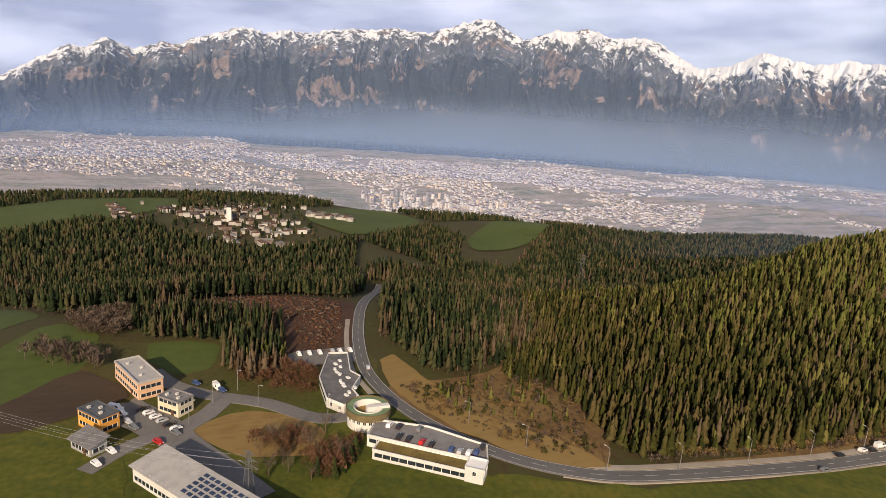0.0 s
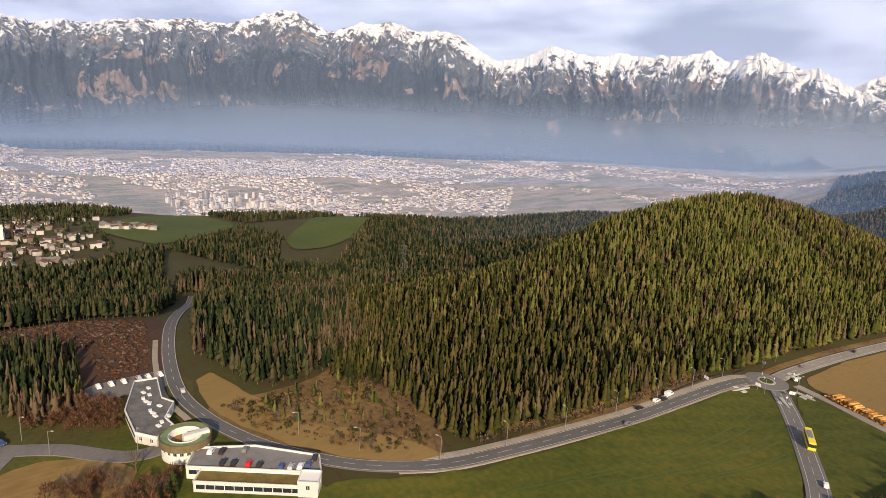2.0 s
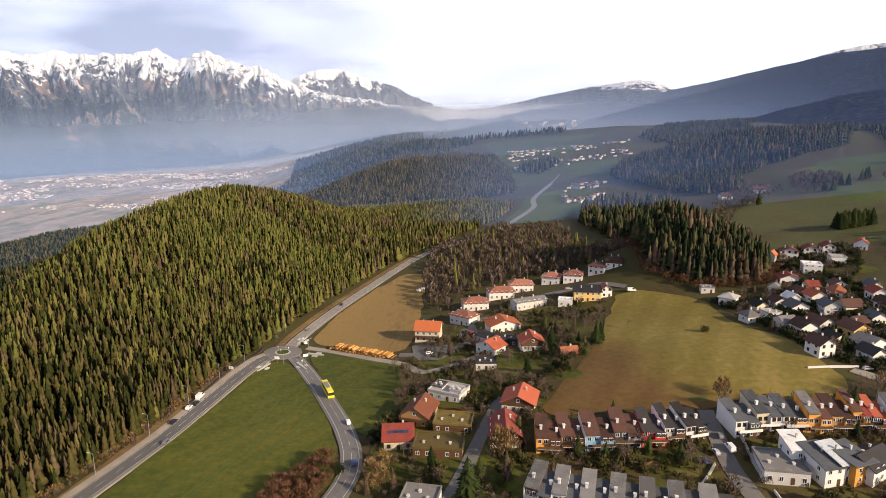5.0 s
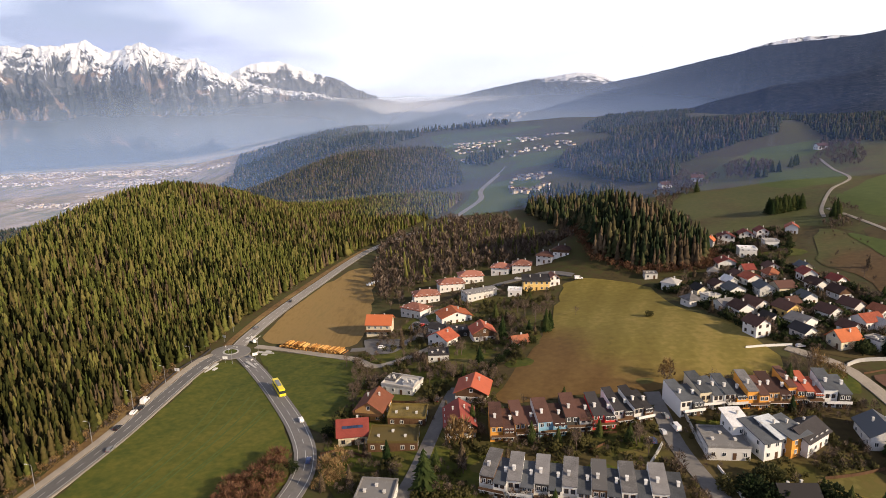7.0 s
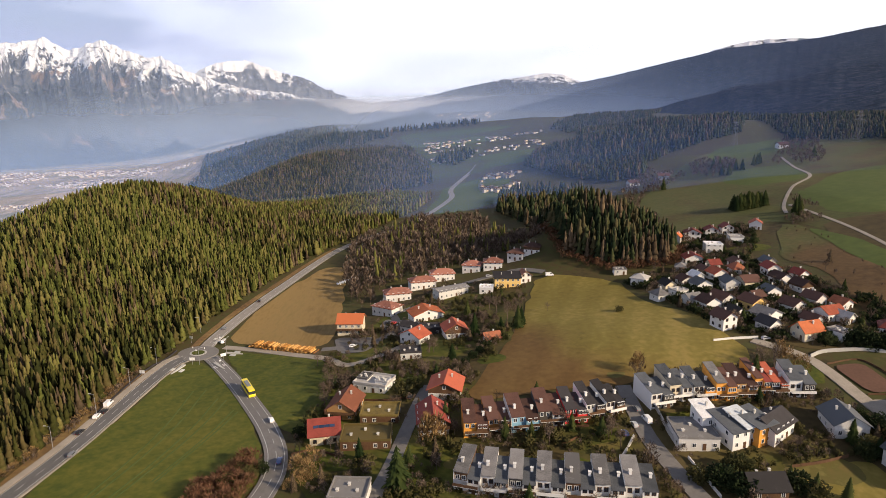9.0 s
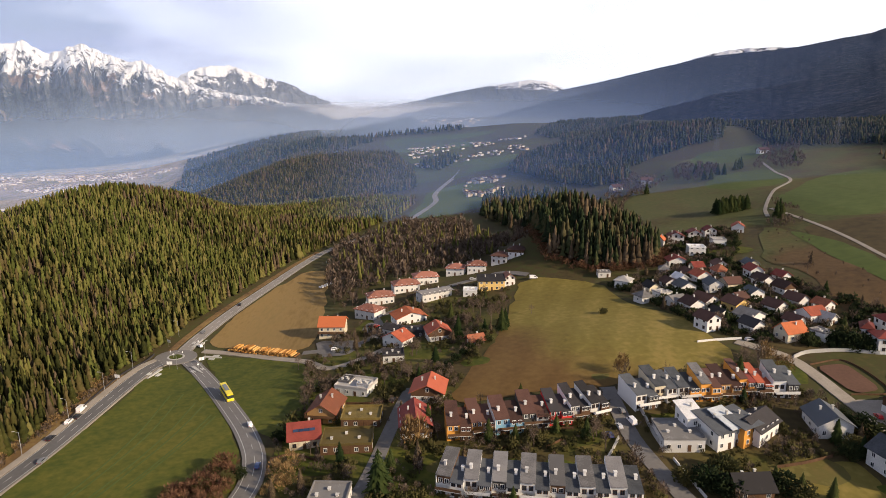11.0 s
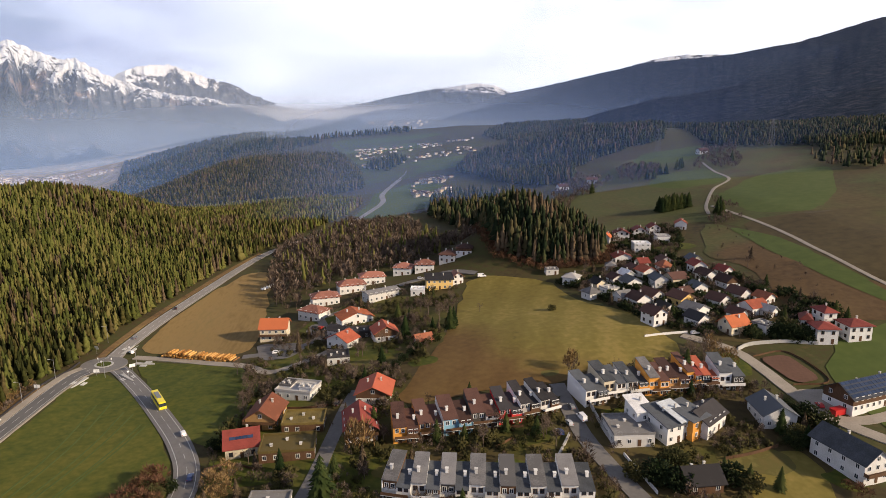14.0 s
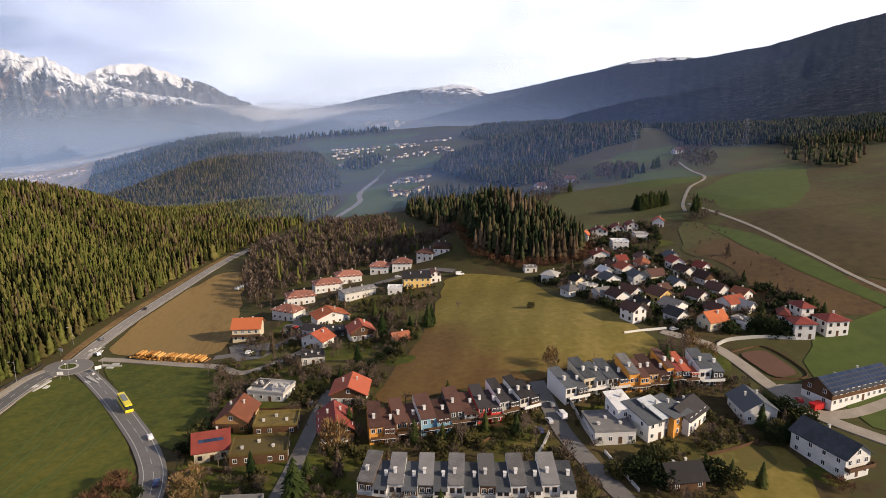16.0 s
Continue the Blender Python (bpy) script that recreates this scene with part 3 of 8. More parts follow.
for k, (side, a, b) in enumerate(((-14, 0.08, 0.9), (-17.5, 0.06, 0.85), (-24, 0.1, 0.7), (-27.5, 0.1, 0.66), (-34, 0.15, 0.5), (-37, 0.15, 0.5))):
    p0, p1 = Vector((-108.5 - side * 0.86, 240 + side * 0.5)), Vector((-118 - side, 92))
    strip("tyre_track", [tuple(p0.lerp(p1, t) + Vector((6 * math.sin(t * 4 + k * 0.3), 0))) for t in (a, a * 0.7 + b * 0.3, a * 0.4 + b * 0.6, b)], 0.3, M_pasture, 0.2, label="pale tyre track across the green meadow", category="track")
field("green_strip", [(212, 368), (222, 330), (219, 290), (217, 250), (226, 205), (214, 222), (205, 262), (206, 319)], M_pasture, "bright green grass strip beside the country lane", "meadow", 0.3)
field("office_parking", [(-197, -33), (-200, -26), (-191, -20), (-183, -11), (-177, -9), (-174, -19), (-185, -27)], M_asphalt, "grey asphalt car park between the office blocks", "car park", 0.3)
field("plateau_grass", [(-30, 840), (60, 830), (150, 1000), (300, 1080), (420, 1100), (520, 1400), (420, 1700), (100, 1750), (-120, 1750), (-60, 1300), (-20, 1050)], M_pasture_dull, "green and brown grassland of the far plateau", "field", 0.4, 26)
field("garden_grass", [(-44, 205), (-50, 250), (-30, 300), (0, 345), (45, 330), (34, 262), (8, 204), (8, 192), (60, 195), (112, 212), (135, 170), (122, 130), (60, 124), (-30, 136), (-46, 165)], M_garden, "rough lawns and bare beds of the gardens", "lawn", 0.13)
field("village_grass", [(92, 312), (112, 240), (130, 222), (165, 212), (190, 230), (172, 280), (160, 320), (200, 390), (150, 395), (130, 330)], M_garden, "rough lawns between the village houses", "lawn", 0.13)
field("upland_grass", [(140, 400), (150, 500), (235, 640), (290, 700), (390, 730), (440, 640), (450, 500), (420, 330), (330, 200), (232, 196), (226, 300), (215, 390)], M_olive, "olive green winter grass of the rolling upland", "meadow", 0.10, 9.0)
field("upper_meadow", [(270, 668), (290, 690), (309, 715), (345, 718), (383, 716), (368, 675), (340, 650), (318, 640), (300, 642)], M_pasture, "green upland meadow below the woods", "meadow")
field("lane_side_meadow", [(236, 532), (250, 556), (268, 574), (290, 576), (309, 571), (300, 530), (291, 502), (270, 488), (246, 497)], M_pasture, "green meadow beside the winding lane", "meadow")
field("sloping_meadow", [(250, 446), (272, 462), (300, 490), (322, 501), (345, 500), (368, 488), (345, 450), (308, 398), (280, 372), (262, 362), (240, 382)], M_pasture, "green meadow sloping beside the lane", "meadow")
field("bright_meadow", [(300, 470), (322, 490), (350, 484), (330, 440), (305, 412), (296, 440)], M_pasture, "bright green part of the sloping meadow", "meadow", 0.3)
field("olive_meadow", [(157, 503), (180, 525), (206, 545), (228, 520), (249, 488), (243, 448), (225, 415), (208, 403), (185, 415), (160, 439)], M_olive, "olive upland meadow with a lane along it", "meadow")
field("brown_upland", [(330, 560), (350, 620), (385, 665), (410, 640), (425, 580), (400, 545), (360, 510)], M_olive, "olive brown upland grass before the woods", "meadow")
field("west_pasture", WEST_PASTURE, M_pasture, "green pasture before the valley town", "meadow", 1.0, 20)

# ---- mountains and valley ----
NORTH = [(140, 0.5), (120, 0.0), (107, -1.2), (103.3, -0.75), (101.5, 0.4), (99, 1.86), (97.8, 1.77), (96.5, 2.73), (95.3, 2.23), (94.4, 1.98), (92.3, 2.74), (91.5, 2.52), (90.2, 3.16), (87.2, 4.21), (85.9, 4.38), (84.5, 4.16),
         (82.7, 4.55), (81.3, 4.46), (77.5, 5.1), (76.1, 5.13), (73.5, 5.49), (72.2, 5.31), (70.8, 5.33), (67.9, 6.31), (66.5, 6.68), (65.5, 6.7), (64, 6.02), (62.7, 5.28), (61.6, 5.49), (60, 6.26), (58.8, 6.1), (57.6, 6.52),
         (55, 5.76), (53.7, 6.0), (51.8, 5.8), (49.9, 4.75), (48.2, 3.78), (45.9, 4.07), (43.6, 5.2), (41.6, 4.81), (40, 4.41), (37.8, 4.74), (35.4, 4.58), (32.6, 4.75), (30.7, 5.18), (29.5, 4.45), (28.8, 4.47), (27.2, 5.05),
         (26.2, 4.87), (25.4, 4.43), (23.6, 3.82), (22.9, 4.0), (21.7, 3.23), (20.6, 2.66), (17.3, 1.66), (13.6, 1.1), (9, 0.3), (6, -0.2), (2, -1.0)]
SECOND = [(24, 1.0), (21.2, 2.35), (20, 3.02), (18.7, 3.56), (16.6, 3.8), (14.8, 3.26), (13, 2.66), (11.7, 2.33), (10.2, 1.47), (7.6, 0.49), (5, -0.2), (3, -1)]
SOUTH = [(9, -0.2), (7, 0.1), (3, 0.42), (-0.2, 1.01), (-2.2, 1.46), (-5.2, 1.98), (-7.8, 2.31), (-9.1, 2.5), (-10.7, 2.35), (-12.5, 1.5), (-15, 0.6), (-18, 0.2)]
SLOPE = [(2, -1.6), (-3, -1.3), (-5, -0.8), (-6.9, 0.3), (-10, 1.1), (-12, 1.65), (-15, 2.2), (-18.4, 2.95), (-21, 3.5), (-23.3, 4.0), (-25.8, 4.2), (-29, 4.35), (-32, 4.8), (-34.5, 5.2), (-36, 5.6), (-38.3, 6.3), (-41.6, 7.0), (-52, 8), (-75, 8), (-100, 6)]


def massif(name, profile, near, far, material, label, seed, rough, step, rows=70, lean=1.2, ribs=1.0, crag=26.0, snow=((0, 0.0),), jag=1.0, smooth=False):
    """A mountain wall round the place: its crest follows the profile (azimuth, elevation in degrees); near and far: its foot's and crest's distance by azimuth; snow: by azimuth, how much lower the snow lies."""
    az = np.arange(profile[-1][0], profile[0][0], step)
    table = [np.array(t, float)[::-1] for t in (profile, near, far, sorted(snow, reverse=True))]
    high, foot_r, top_r, more = (np.interp(az, t[:, 0], t[:, 1]) for t in table)
    high = high + jag * np.array([0.10 * fractal(a * 1.6, 0.3, seed) + 0.13 * fractal(a * 4.4, 0.7, seed) for a in az])
    crest = 100 + top_r * np.tan(np.radians(high + 0.05))
    foot = ground(-foot_r * np.sin(np.radians(az)), foot_r * np.cos(np.radians(az))) - 12
    pts, rise, gully = [], [], []
    for i in range(rows):
        s = i / (rows - 1)
        swell = math.sin(math.pi * min(1.0, s * 0.97)) ** 0.7
        edge = min(1.0, 6.0 * (1.03 - s))
        for a, top, low, r0, r1, extra in zip(az, crest, foot, foot_r, top_r, more):
            warp = 0.9 * noise.noise((a * 0.11, s * 2.2, seed)) + 0.35 * noise.noise((a * 0.5, s * 5, seed + 4))
            n1 = abs(noise.noise(((a + warp * 3) * 0.16 * ribs, s * 0.35, seed)))
            n2 = abs(noise.noise(((a + warp * 2) * 0.55 * ribs, s * 0.9, seed + 7)))
            n3 = abs(noise.noise(((a + warp * 1.3) * 1.7 * ribs, s * 2.4, seed + 11)))
            cut = (1.0 - n1 * 1.9 - n2 * 1.5 - n3 * 0.8) * rough * swell
            r = r0 + (r1 - r0) * s - cut * 0.9
            t = radians(a)
            x, y = -r * math.sin(t), r * math.cos(t)
            rock = noise.ridged_multi_fractal((x * 0.011, y * 0.011, s * 3 + seed), 0.9, 2.2, 5, 1.0, 2.0) - 1.1
            z = low + (top - low) * s ** lean + (cut * 0.16 + rock * crag * (0.25 + 0.75 * s)) * edge
            pts.append((x, y, min(z, top + 6)))
            rise.append((z - low) / max(top - low, 40.0) + extra)
            gully.append(max(0.0, 1 - n2 * 5.5) * 0.6 + max(0.0, 1 - n3 * 5.0) * 0.4)
    back = [(p[0] * 1.015, p[1] * 1.015, -150) for p in pts[-len(az):]]
    ob = mesh(name, pts + back, grid_faces(rows + 1, len(az)), material, None, smooth)
    for key, values in (("rise", rise), ("gully", gully)):
        layer = ob.data.attributes.new(key, "FLOAT", "POINT")
        layer.data.foreach_set("value", np.array(values + [0.0] * len(back), np.float32))
    return tagged(ob, label, "mountain", kind="structure")


def fractal(x, y, z, octaves=5):
    return noise.fractal((x, y, z), 0.9, 2.1, octaves)


def mountain_mat(name, snow_line, rock_line, wood_cols, rock_cols, cliff=0.0, grain=0.05):
    """Woods below, bare rock above them, snow on the upper slopes and down the gullies; snow_line and rock_line are shares of the height."""
    m = bpy.data.materials.new(name)
    m.use_nodes = True
    n, l = m.node_tree.nodes, m.node_tree.links
    b = n["Principled BSDF"]
    b.inputs["Roughness"].default_value, b.inputs["Specular IOR Level"].default_value = 0.9, 0.1
    geo, share, chute = n.new("ShaderNodeNewGeometry"), n.new("ShaderNodeAttribute"), n.new("ShaderNodeAttribute")
    share.attribute_name, chute.attribute_name = "rise", "gully"

    def noise_node(scale, detail, rough_=0.6, stretch=(1, 1, 1)):
        mp, t = n.new("ShaderNodeMapping"), n.new("ShaderNodeTexNoise")
        mp.inputs["Scale"].default_value = stretch
        l.new(geo.outputs["Position"], mp.inputs["Vector"])
        l.new(mp.outputs[0], t.inputs["Vector"])
        t.inputs["Scale"].default_value, t.inputs["Detail"].default_value, t.inputs["Roughness"].default_value = scale, detail, rough_
        return t.outputs[0]

    def ramp(src, stops):
        t = n.new("ShaderNodeValToRGB")
        for i, (p, c) in enumerate(stops):
            e = t.color_ramp.elements[i] if i < 2 else t.color_ramp.elements.new(p)
            e.position, e.color = p, (*c, 1)
        l.new(src, t.inputs[0])
        return t.outputs[0]

    def added(src, weight, base):
        t = n.new("ShaderNodeMath")
        t.operation = "MULTIPLY_ADD"
        l.new(src, t.inputs[0])
        t.inputs[1].default_value = weight
        l.new(base, t.inputs[2])
        return t.outputs[0]

    def stepped(src, low, high):
        t = n.new("ShaderNodeMapRange")
        t.interpolation_type = "SMOOTHSTEP"
        t.inputs["From Min"].default_value, t.inputs["From Max"].default_value = low, high
        l.new(src, t.inputs[0])
        return t.outputs[0]

    def times(p, q):
        t = n.new("ShaderNodeMath")
        t.operation = "MULTIPLY"
        l.new(p, t.inputs[0])
        l.new(q, t.inputs[1])
        return t.outputs[0]

    def blend(f, p, q):
        t = n.new("ShaderNodeMix")
        t.data_type = "RGBA"
        l.new(f, t.inputs["Factor"])
        l.new(p, t.inputs["A"])
        l.new(q, t.inputs["B"])
        return t.outputs["Result"]

    mid, fine = noise_node(0.008, 6, 0.65), noise_node(grain, 6, 0.72)
    streak, broad = noise_node(0.020, 8, 0.78, (1, 1, 0.75)), noise_node(0.0035, 4, 0.55, (1, 1, 1.6))
    level = share.outputs["Fac"]
    woods = ramp(fine, [(0.36, wood_cols[0]), (0.52 - grain * 0.3, wood_cols[1]), (0.70 - grain, wood_cols[-1])])
    rocks = ramp(streak, [(0.36, rock_cols[0]), (0.52, rock_cols[1]), (0.66, rock_cols[2])])
    snow = ramp(fine, [(0.3, (0.78, 0.80, 0.84)), (0.5, (0.92, 0.93, 0.95))])
    body = blend(stepped(added(streak, 0.5, added(mid, 0.5, level)), rock_line + 0.46, rock_line + 0.54), woods, rocks)
    if cliff:   # pale reddish screes and cliffs in the woods
        scree = ramp(streak, [(0.38, (0.09, 0.075, 0.07)), (0.5, (0.23, 0.165, 0.14)), (0.64, (0.33, 0.26, 0.23))])
        body = blend(times(stepped(added(streak, 0.35, broad), 0.80 - cliff, 0.83 - cliff), stepped(level, 0.2, 0.3)), body, scree)
    drift = added(chute.outputs["Fac"], 0.12, added(streak, 1.3, added(mid, 0.8, level)))
    white = stepped(drift, snow_line + 1.03, snow_line + 1.10)
    runs = times(stepped(chute.outputs["Fac"], 0.80, 0.95), stepped(added(mid, 1.2, level), snow_line + 0.25, snow_line + 0.40))
    l.new(blend(white, blend(runs, body, snow), snow), b.inputs["Base Color"])
    bp = n.new("ShaderNodeBump")
    bp.inputs["Strength"].default_value, bp.inputs["Distance"].default_value = 0.9, 14
    l.new(streak, bp.inputs["Height"])
    l.new(bp.outputs[0], b.inputs["Normal"])
    return m


# Blue tint in ROCK and the wood tones stands for haze over the range.
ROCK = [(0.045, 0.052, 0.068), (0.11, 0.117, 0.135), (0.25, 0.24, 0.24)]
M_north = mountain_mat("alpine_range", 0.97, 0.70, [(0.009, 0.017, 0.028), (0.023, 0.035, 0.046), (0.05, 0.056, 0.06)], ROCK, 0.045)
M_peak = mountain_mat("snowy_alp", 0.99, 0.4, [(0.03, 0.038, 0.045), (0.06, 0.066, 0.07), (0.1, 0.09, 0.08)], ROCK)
# Near-black blue wood tones: the slope's shade and haze put into its colour.
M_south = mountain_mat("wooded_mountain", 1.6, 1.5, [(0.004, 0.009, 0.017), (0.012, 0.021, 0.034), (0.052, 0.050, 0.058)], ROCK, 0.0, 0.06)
M_far = mountain_mat("far_mountain", 0.93, 0.8, [(0.02, 0.028, 0.034), (0.04, 0.048, 0.05), (0.08, 0.08, 0.075)], ROCK)
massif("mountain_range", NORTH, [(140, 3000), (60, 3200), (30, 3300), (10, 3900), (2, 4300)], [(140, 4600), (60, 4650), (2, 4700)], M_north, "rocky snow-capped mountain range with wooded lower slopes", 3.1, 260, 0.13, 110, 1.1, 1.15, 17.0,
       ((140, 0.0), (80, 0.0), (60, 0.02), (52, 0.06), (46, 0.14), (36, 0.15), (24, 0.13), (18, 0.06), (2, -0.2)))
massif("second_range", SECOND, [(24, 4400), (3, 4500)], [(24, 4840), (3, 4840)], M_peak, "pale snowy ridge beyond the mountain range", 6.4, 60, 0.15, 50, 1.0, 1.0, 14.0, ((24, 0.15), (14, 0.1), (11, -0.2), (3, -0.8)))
massif("mountain_east", SOUTH, [(9, 3900), (-18, 3800)], [(9, 4800), (-18, 4750)], M_far, "distant bluish mountain with a snowy summit beyond the valley", 9.7, 50, 0.2, 50, 1.0, 1.0, 8.0, ((9, -0.6), (-4, -0.4), (-6.4, -0.05), (-8, 0.12), (-11, 0.12), (-13, -0.3), (-18, -0.6)), 0.4)
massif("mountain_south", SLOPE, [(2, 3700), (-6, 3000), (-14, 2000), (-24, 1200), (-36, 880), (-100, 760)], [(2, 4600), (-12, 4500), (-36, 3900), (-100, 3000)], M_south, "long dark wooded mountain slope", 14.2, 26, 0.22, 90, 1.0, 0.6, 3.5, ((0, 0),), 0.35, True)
massif("snowy_peak", [(-20, 2.6), (-22.4, 3.9), (-23.6, 4.2), (-25, 4.45), (-26.5, 4.55), (-28.5, 4.5), (-30, 4.3), (-33, 3)], [(-20, 4300), (-33, 4300)], [(-20, 4840), (-33, 4840)], M_peak, "snowy summit behind the wooded slope", 5.3, 40, 0.15, 40, 1.0, 1.0, 8.0, ((0, 0.1),), 0.3)


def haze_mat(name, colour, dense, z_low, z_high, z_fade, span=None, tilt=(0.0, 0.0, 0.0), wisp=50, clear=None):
    """Thin haze painted on a sheet: lets most light through and scatters the rest in its tint. It thins out upwards
    between two levels, which may rise along y (metres per metre, start, most), and outside a span of bearings.
    """
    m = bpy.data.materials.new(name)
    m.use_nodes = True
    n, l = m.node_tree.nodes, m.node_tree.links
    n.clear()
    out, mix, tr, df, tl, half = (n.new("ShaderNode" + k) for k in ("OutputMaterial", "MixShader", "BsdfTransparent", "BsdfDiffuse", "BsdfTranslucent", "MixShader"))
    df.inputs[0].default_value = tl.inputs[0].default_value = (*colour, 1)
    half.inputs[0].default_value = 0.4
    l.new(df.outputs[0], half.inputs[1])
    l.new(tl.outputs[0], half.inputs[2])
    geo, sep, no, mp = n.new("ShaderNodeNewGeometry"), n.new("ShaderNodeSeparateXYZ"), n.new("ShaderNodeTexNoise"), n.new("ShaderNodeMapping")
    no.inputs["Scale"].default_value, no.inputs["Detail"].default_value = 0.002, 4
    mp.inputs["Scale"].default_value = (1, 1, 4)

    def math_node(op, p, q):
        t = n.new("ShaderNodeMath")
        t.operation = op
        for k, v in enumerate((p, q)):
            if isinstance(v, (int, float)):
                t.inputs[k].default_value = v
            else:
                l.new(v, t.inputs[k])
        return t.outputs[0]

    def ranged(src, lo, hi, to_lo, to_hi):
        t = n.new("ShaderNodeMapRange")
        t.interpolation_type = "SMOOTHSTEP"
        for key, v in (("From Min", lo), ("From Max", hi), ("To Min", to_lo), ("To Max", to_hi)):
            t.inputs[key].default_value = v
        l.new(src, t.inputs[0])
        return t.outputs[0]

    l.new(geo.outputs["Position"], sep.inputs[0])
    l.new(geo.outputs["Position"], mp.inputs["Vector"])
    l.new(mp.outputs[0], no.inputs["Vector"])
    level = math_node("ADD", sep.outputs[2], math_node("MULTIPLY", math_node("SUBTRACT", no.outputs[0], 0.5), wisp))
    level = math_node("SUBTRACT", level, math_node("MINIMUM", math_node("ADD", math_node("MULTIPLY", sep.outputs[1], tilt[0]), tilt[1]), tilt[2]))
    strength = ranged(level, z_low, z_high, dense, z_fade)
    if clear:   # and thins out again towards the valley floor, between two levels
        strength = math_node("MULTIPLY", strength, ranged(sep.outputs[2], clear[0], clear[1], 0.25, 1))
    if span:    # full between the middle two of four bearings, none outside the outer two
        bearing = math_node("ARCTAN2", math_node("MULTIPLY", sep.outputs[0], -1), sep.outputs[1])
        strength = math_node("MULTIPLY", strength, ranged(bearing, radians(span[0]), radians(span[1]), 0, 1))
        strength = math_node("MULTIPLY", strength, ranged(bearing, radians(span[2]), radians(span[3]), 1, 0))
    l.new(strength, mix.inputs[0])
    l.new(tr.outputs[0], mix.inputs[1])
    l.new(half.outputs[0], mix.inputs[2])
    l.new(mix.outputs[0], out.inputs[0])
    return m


# Upright curved sheet, added to stand for the haze before farther things.
def haze(radius, low, high, az0, az1, material):
    az = np.arange(az0, az1 + 1, 3.0)
    z = np.linspace(low, high, 12)
    p = [(-radius * math.sin(radians(a)), radius * math.cos(radians(a)), h) for h in z for a in az]
    ob = mesh("haze", p, grid_faces(len(z), len(az)), material, None, True)
    ob.visible_shadow = False
    return tagged(ob, "thin tinted sheet standing for bluish haze", "haze", group="valley mist", kind="structure")


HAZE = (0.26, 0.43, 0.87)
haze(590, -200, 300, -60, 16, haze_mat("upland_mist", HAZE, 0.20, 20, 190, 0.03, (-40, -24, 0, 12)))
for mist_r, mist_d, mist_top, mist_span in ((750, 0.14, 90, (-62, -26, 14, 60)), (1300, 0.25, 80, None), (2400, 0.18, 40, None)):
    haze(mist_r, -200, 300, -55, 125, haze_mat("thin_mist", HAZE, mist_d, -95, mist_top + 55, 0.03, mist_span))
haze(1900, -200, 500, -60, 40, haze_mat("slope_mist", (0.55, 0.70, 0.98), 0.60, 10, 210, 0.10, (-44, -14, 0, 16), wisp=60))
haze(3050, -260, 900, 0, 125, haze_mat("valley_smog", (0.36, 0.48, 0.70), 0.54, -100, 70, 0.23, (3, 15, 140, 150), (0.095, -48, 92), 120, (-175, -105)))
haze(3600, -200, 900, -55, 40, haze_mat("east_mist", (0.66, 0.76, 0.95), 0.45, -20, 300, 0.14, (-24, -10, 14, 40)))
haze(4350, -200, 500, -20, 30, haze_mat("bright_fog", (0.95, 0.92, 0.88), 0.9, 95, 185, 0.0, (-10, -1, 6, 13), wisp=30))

# ---- the town in the valley, and far villages ----
def town_mat(name, cols):
    m = mat(name, cols, 0.01, 0.85, 0.0, 0.2, vary="island")
    return m


M_town_wall = town_mat("town_walls", [(0.30, 0.27, 0.24), (0.55, 0.52, 0.48), (0.75, 0.73, 0.70), (0.62, 0.50, 0.36)])
M_town_roof = town_mat("town_roofs", [(0.12, 0.09, 0.08), (0.24, 0.16, 0.13), (0.36, 0.33, 0.32), (0.55, 0.54, 0.53)])
M_village_wall = town_mat("village_walls", [(0.16, 0.12, 0.10), (0.30, 0.26, 0.23), (0.42, 0.40, 0.37), (0.55, 0.53, 0.50)])
M_village_roof = town_mat("village_roofs", [(0.05, 0.035, 0.03), (0.13, 0.07, 0.05), (0.08, 0.06, 0.055), (0.2, 0.19, 0.18)])
BODY = (np.array([(x, y, z) for z in (-0.3, 1) for x, y in ((-1, -0.6), (1, -0.6), (1, 0.6), (-1, 0.6))], float), np.array([(0, 1, 5, 4), (1, 2, 6, 5), (2, 3, 7, 6), (3, 0, 4, 7)]))
CAP = (np.array([(-1.1, -0.7, 0), (1.1, -0.7, 0), (1.1, 0.7, 0), (-1.1, 0.7, 0), (-1.0, 0, 1), (1.0, 0, 1)], float), np.array([(0, 1, 5, 4), (2, 3, 4, 5), (0, 4, 3, 3), (1, 2, 5, 5)]))
CAP = (CAP[0], np.array([(0, 1, 5), (0, 5, 4), (2, 3, 4), (2, 4, 5), (3, 0, 4), (1, 2, 5)]))


def boxes(name, template, x, y, z, sx, sz, turn, material, parent):
    tv, tf = template
    n, k = len(x), len(tv)
    c, s = np.cos(turn)[:, None], np.sin(turn)[:, None]
    px, py = tv[:, 0] * sx[:, None], tv[:, 1] * sx[:, None]
    v = np.stack([px * c - py * s + x[:, None], px * s + py * c + y[:, None], tv[:, 2] * sz[:, None] + z[:, None]], -1).reshape(-1, 3)
    f = (tf[None] + (np.arange(n) * k)[:, None, None]).reshape(-1, tf.shape[1])
    ob = mesh(name, v.tolist(), f.tolist(), material, parent)
    return tagged(ob, kind="stuff")


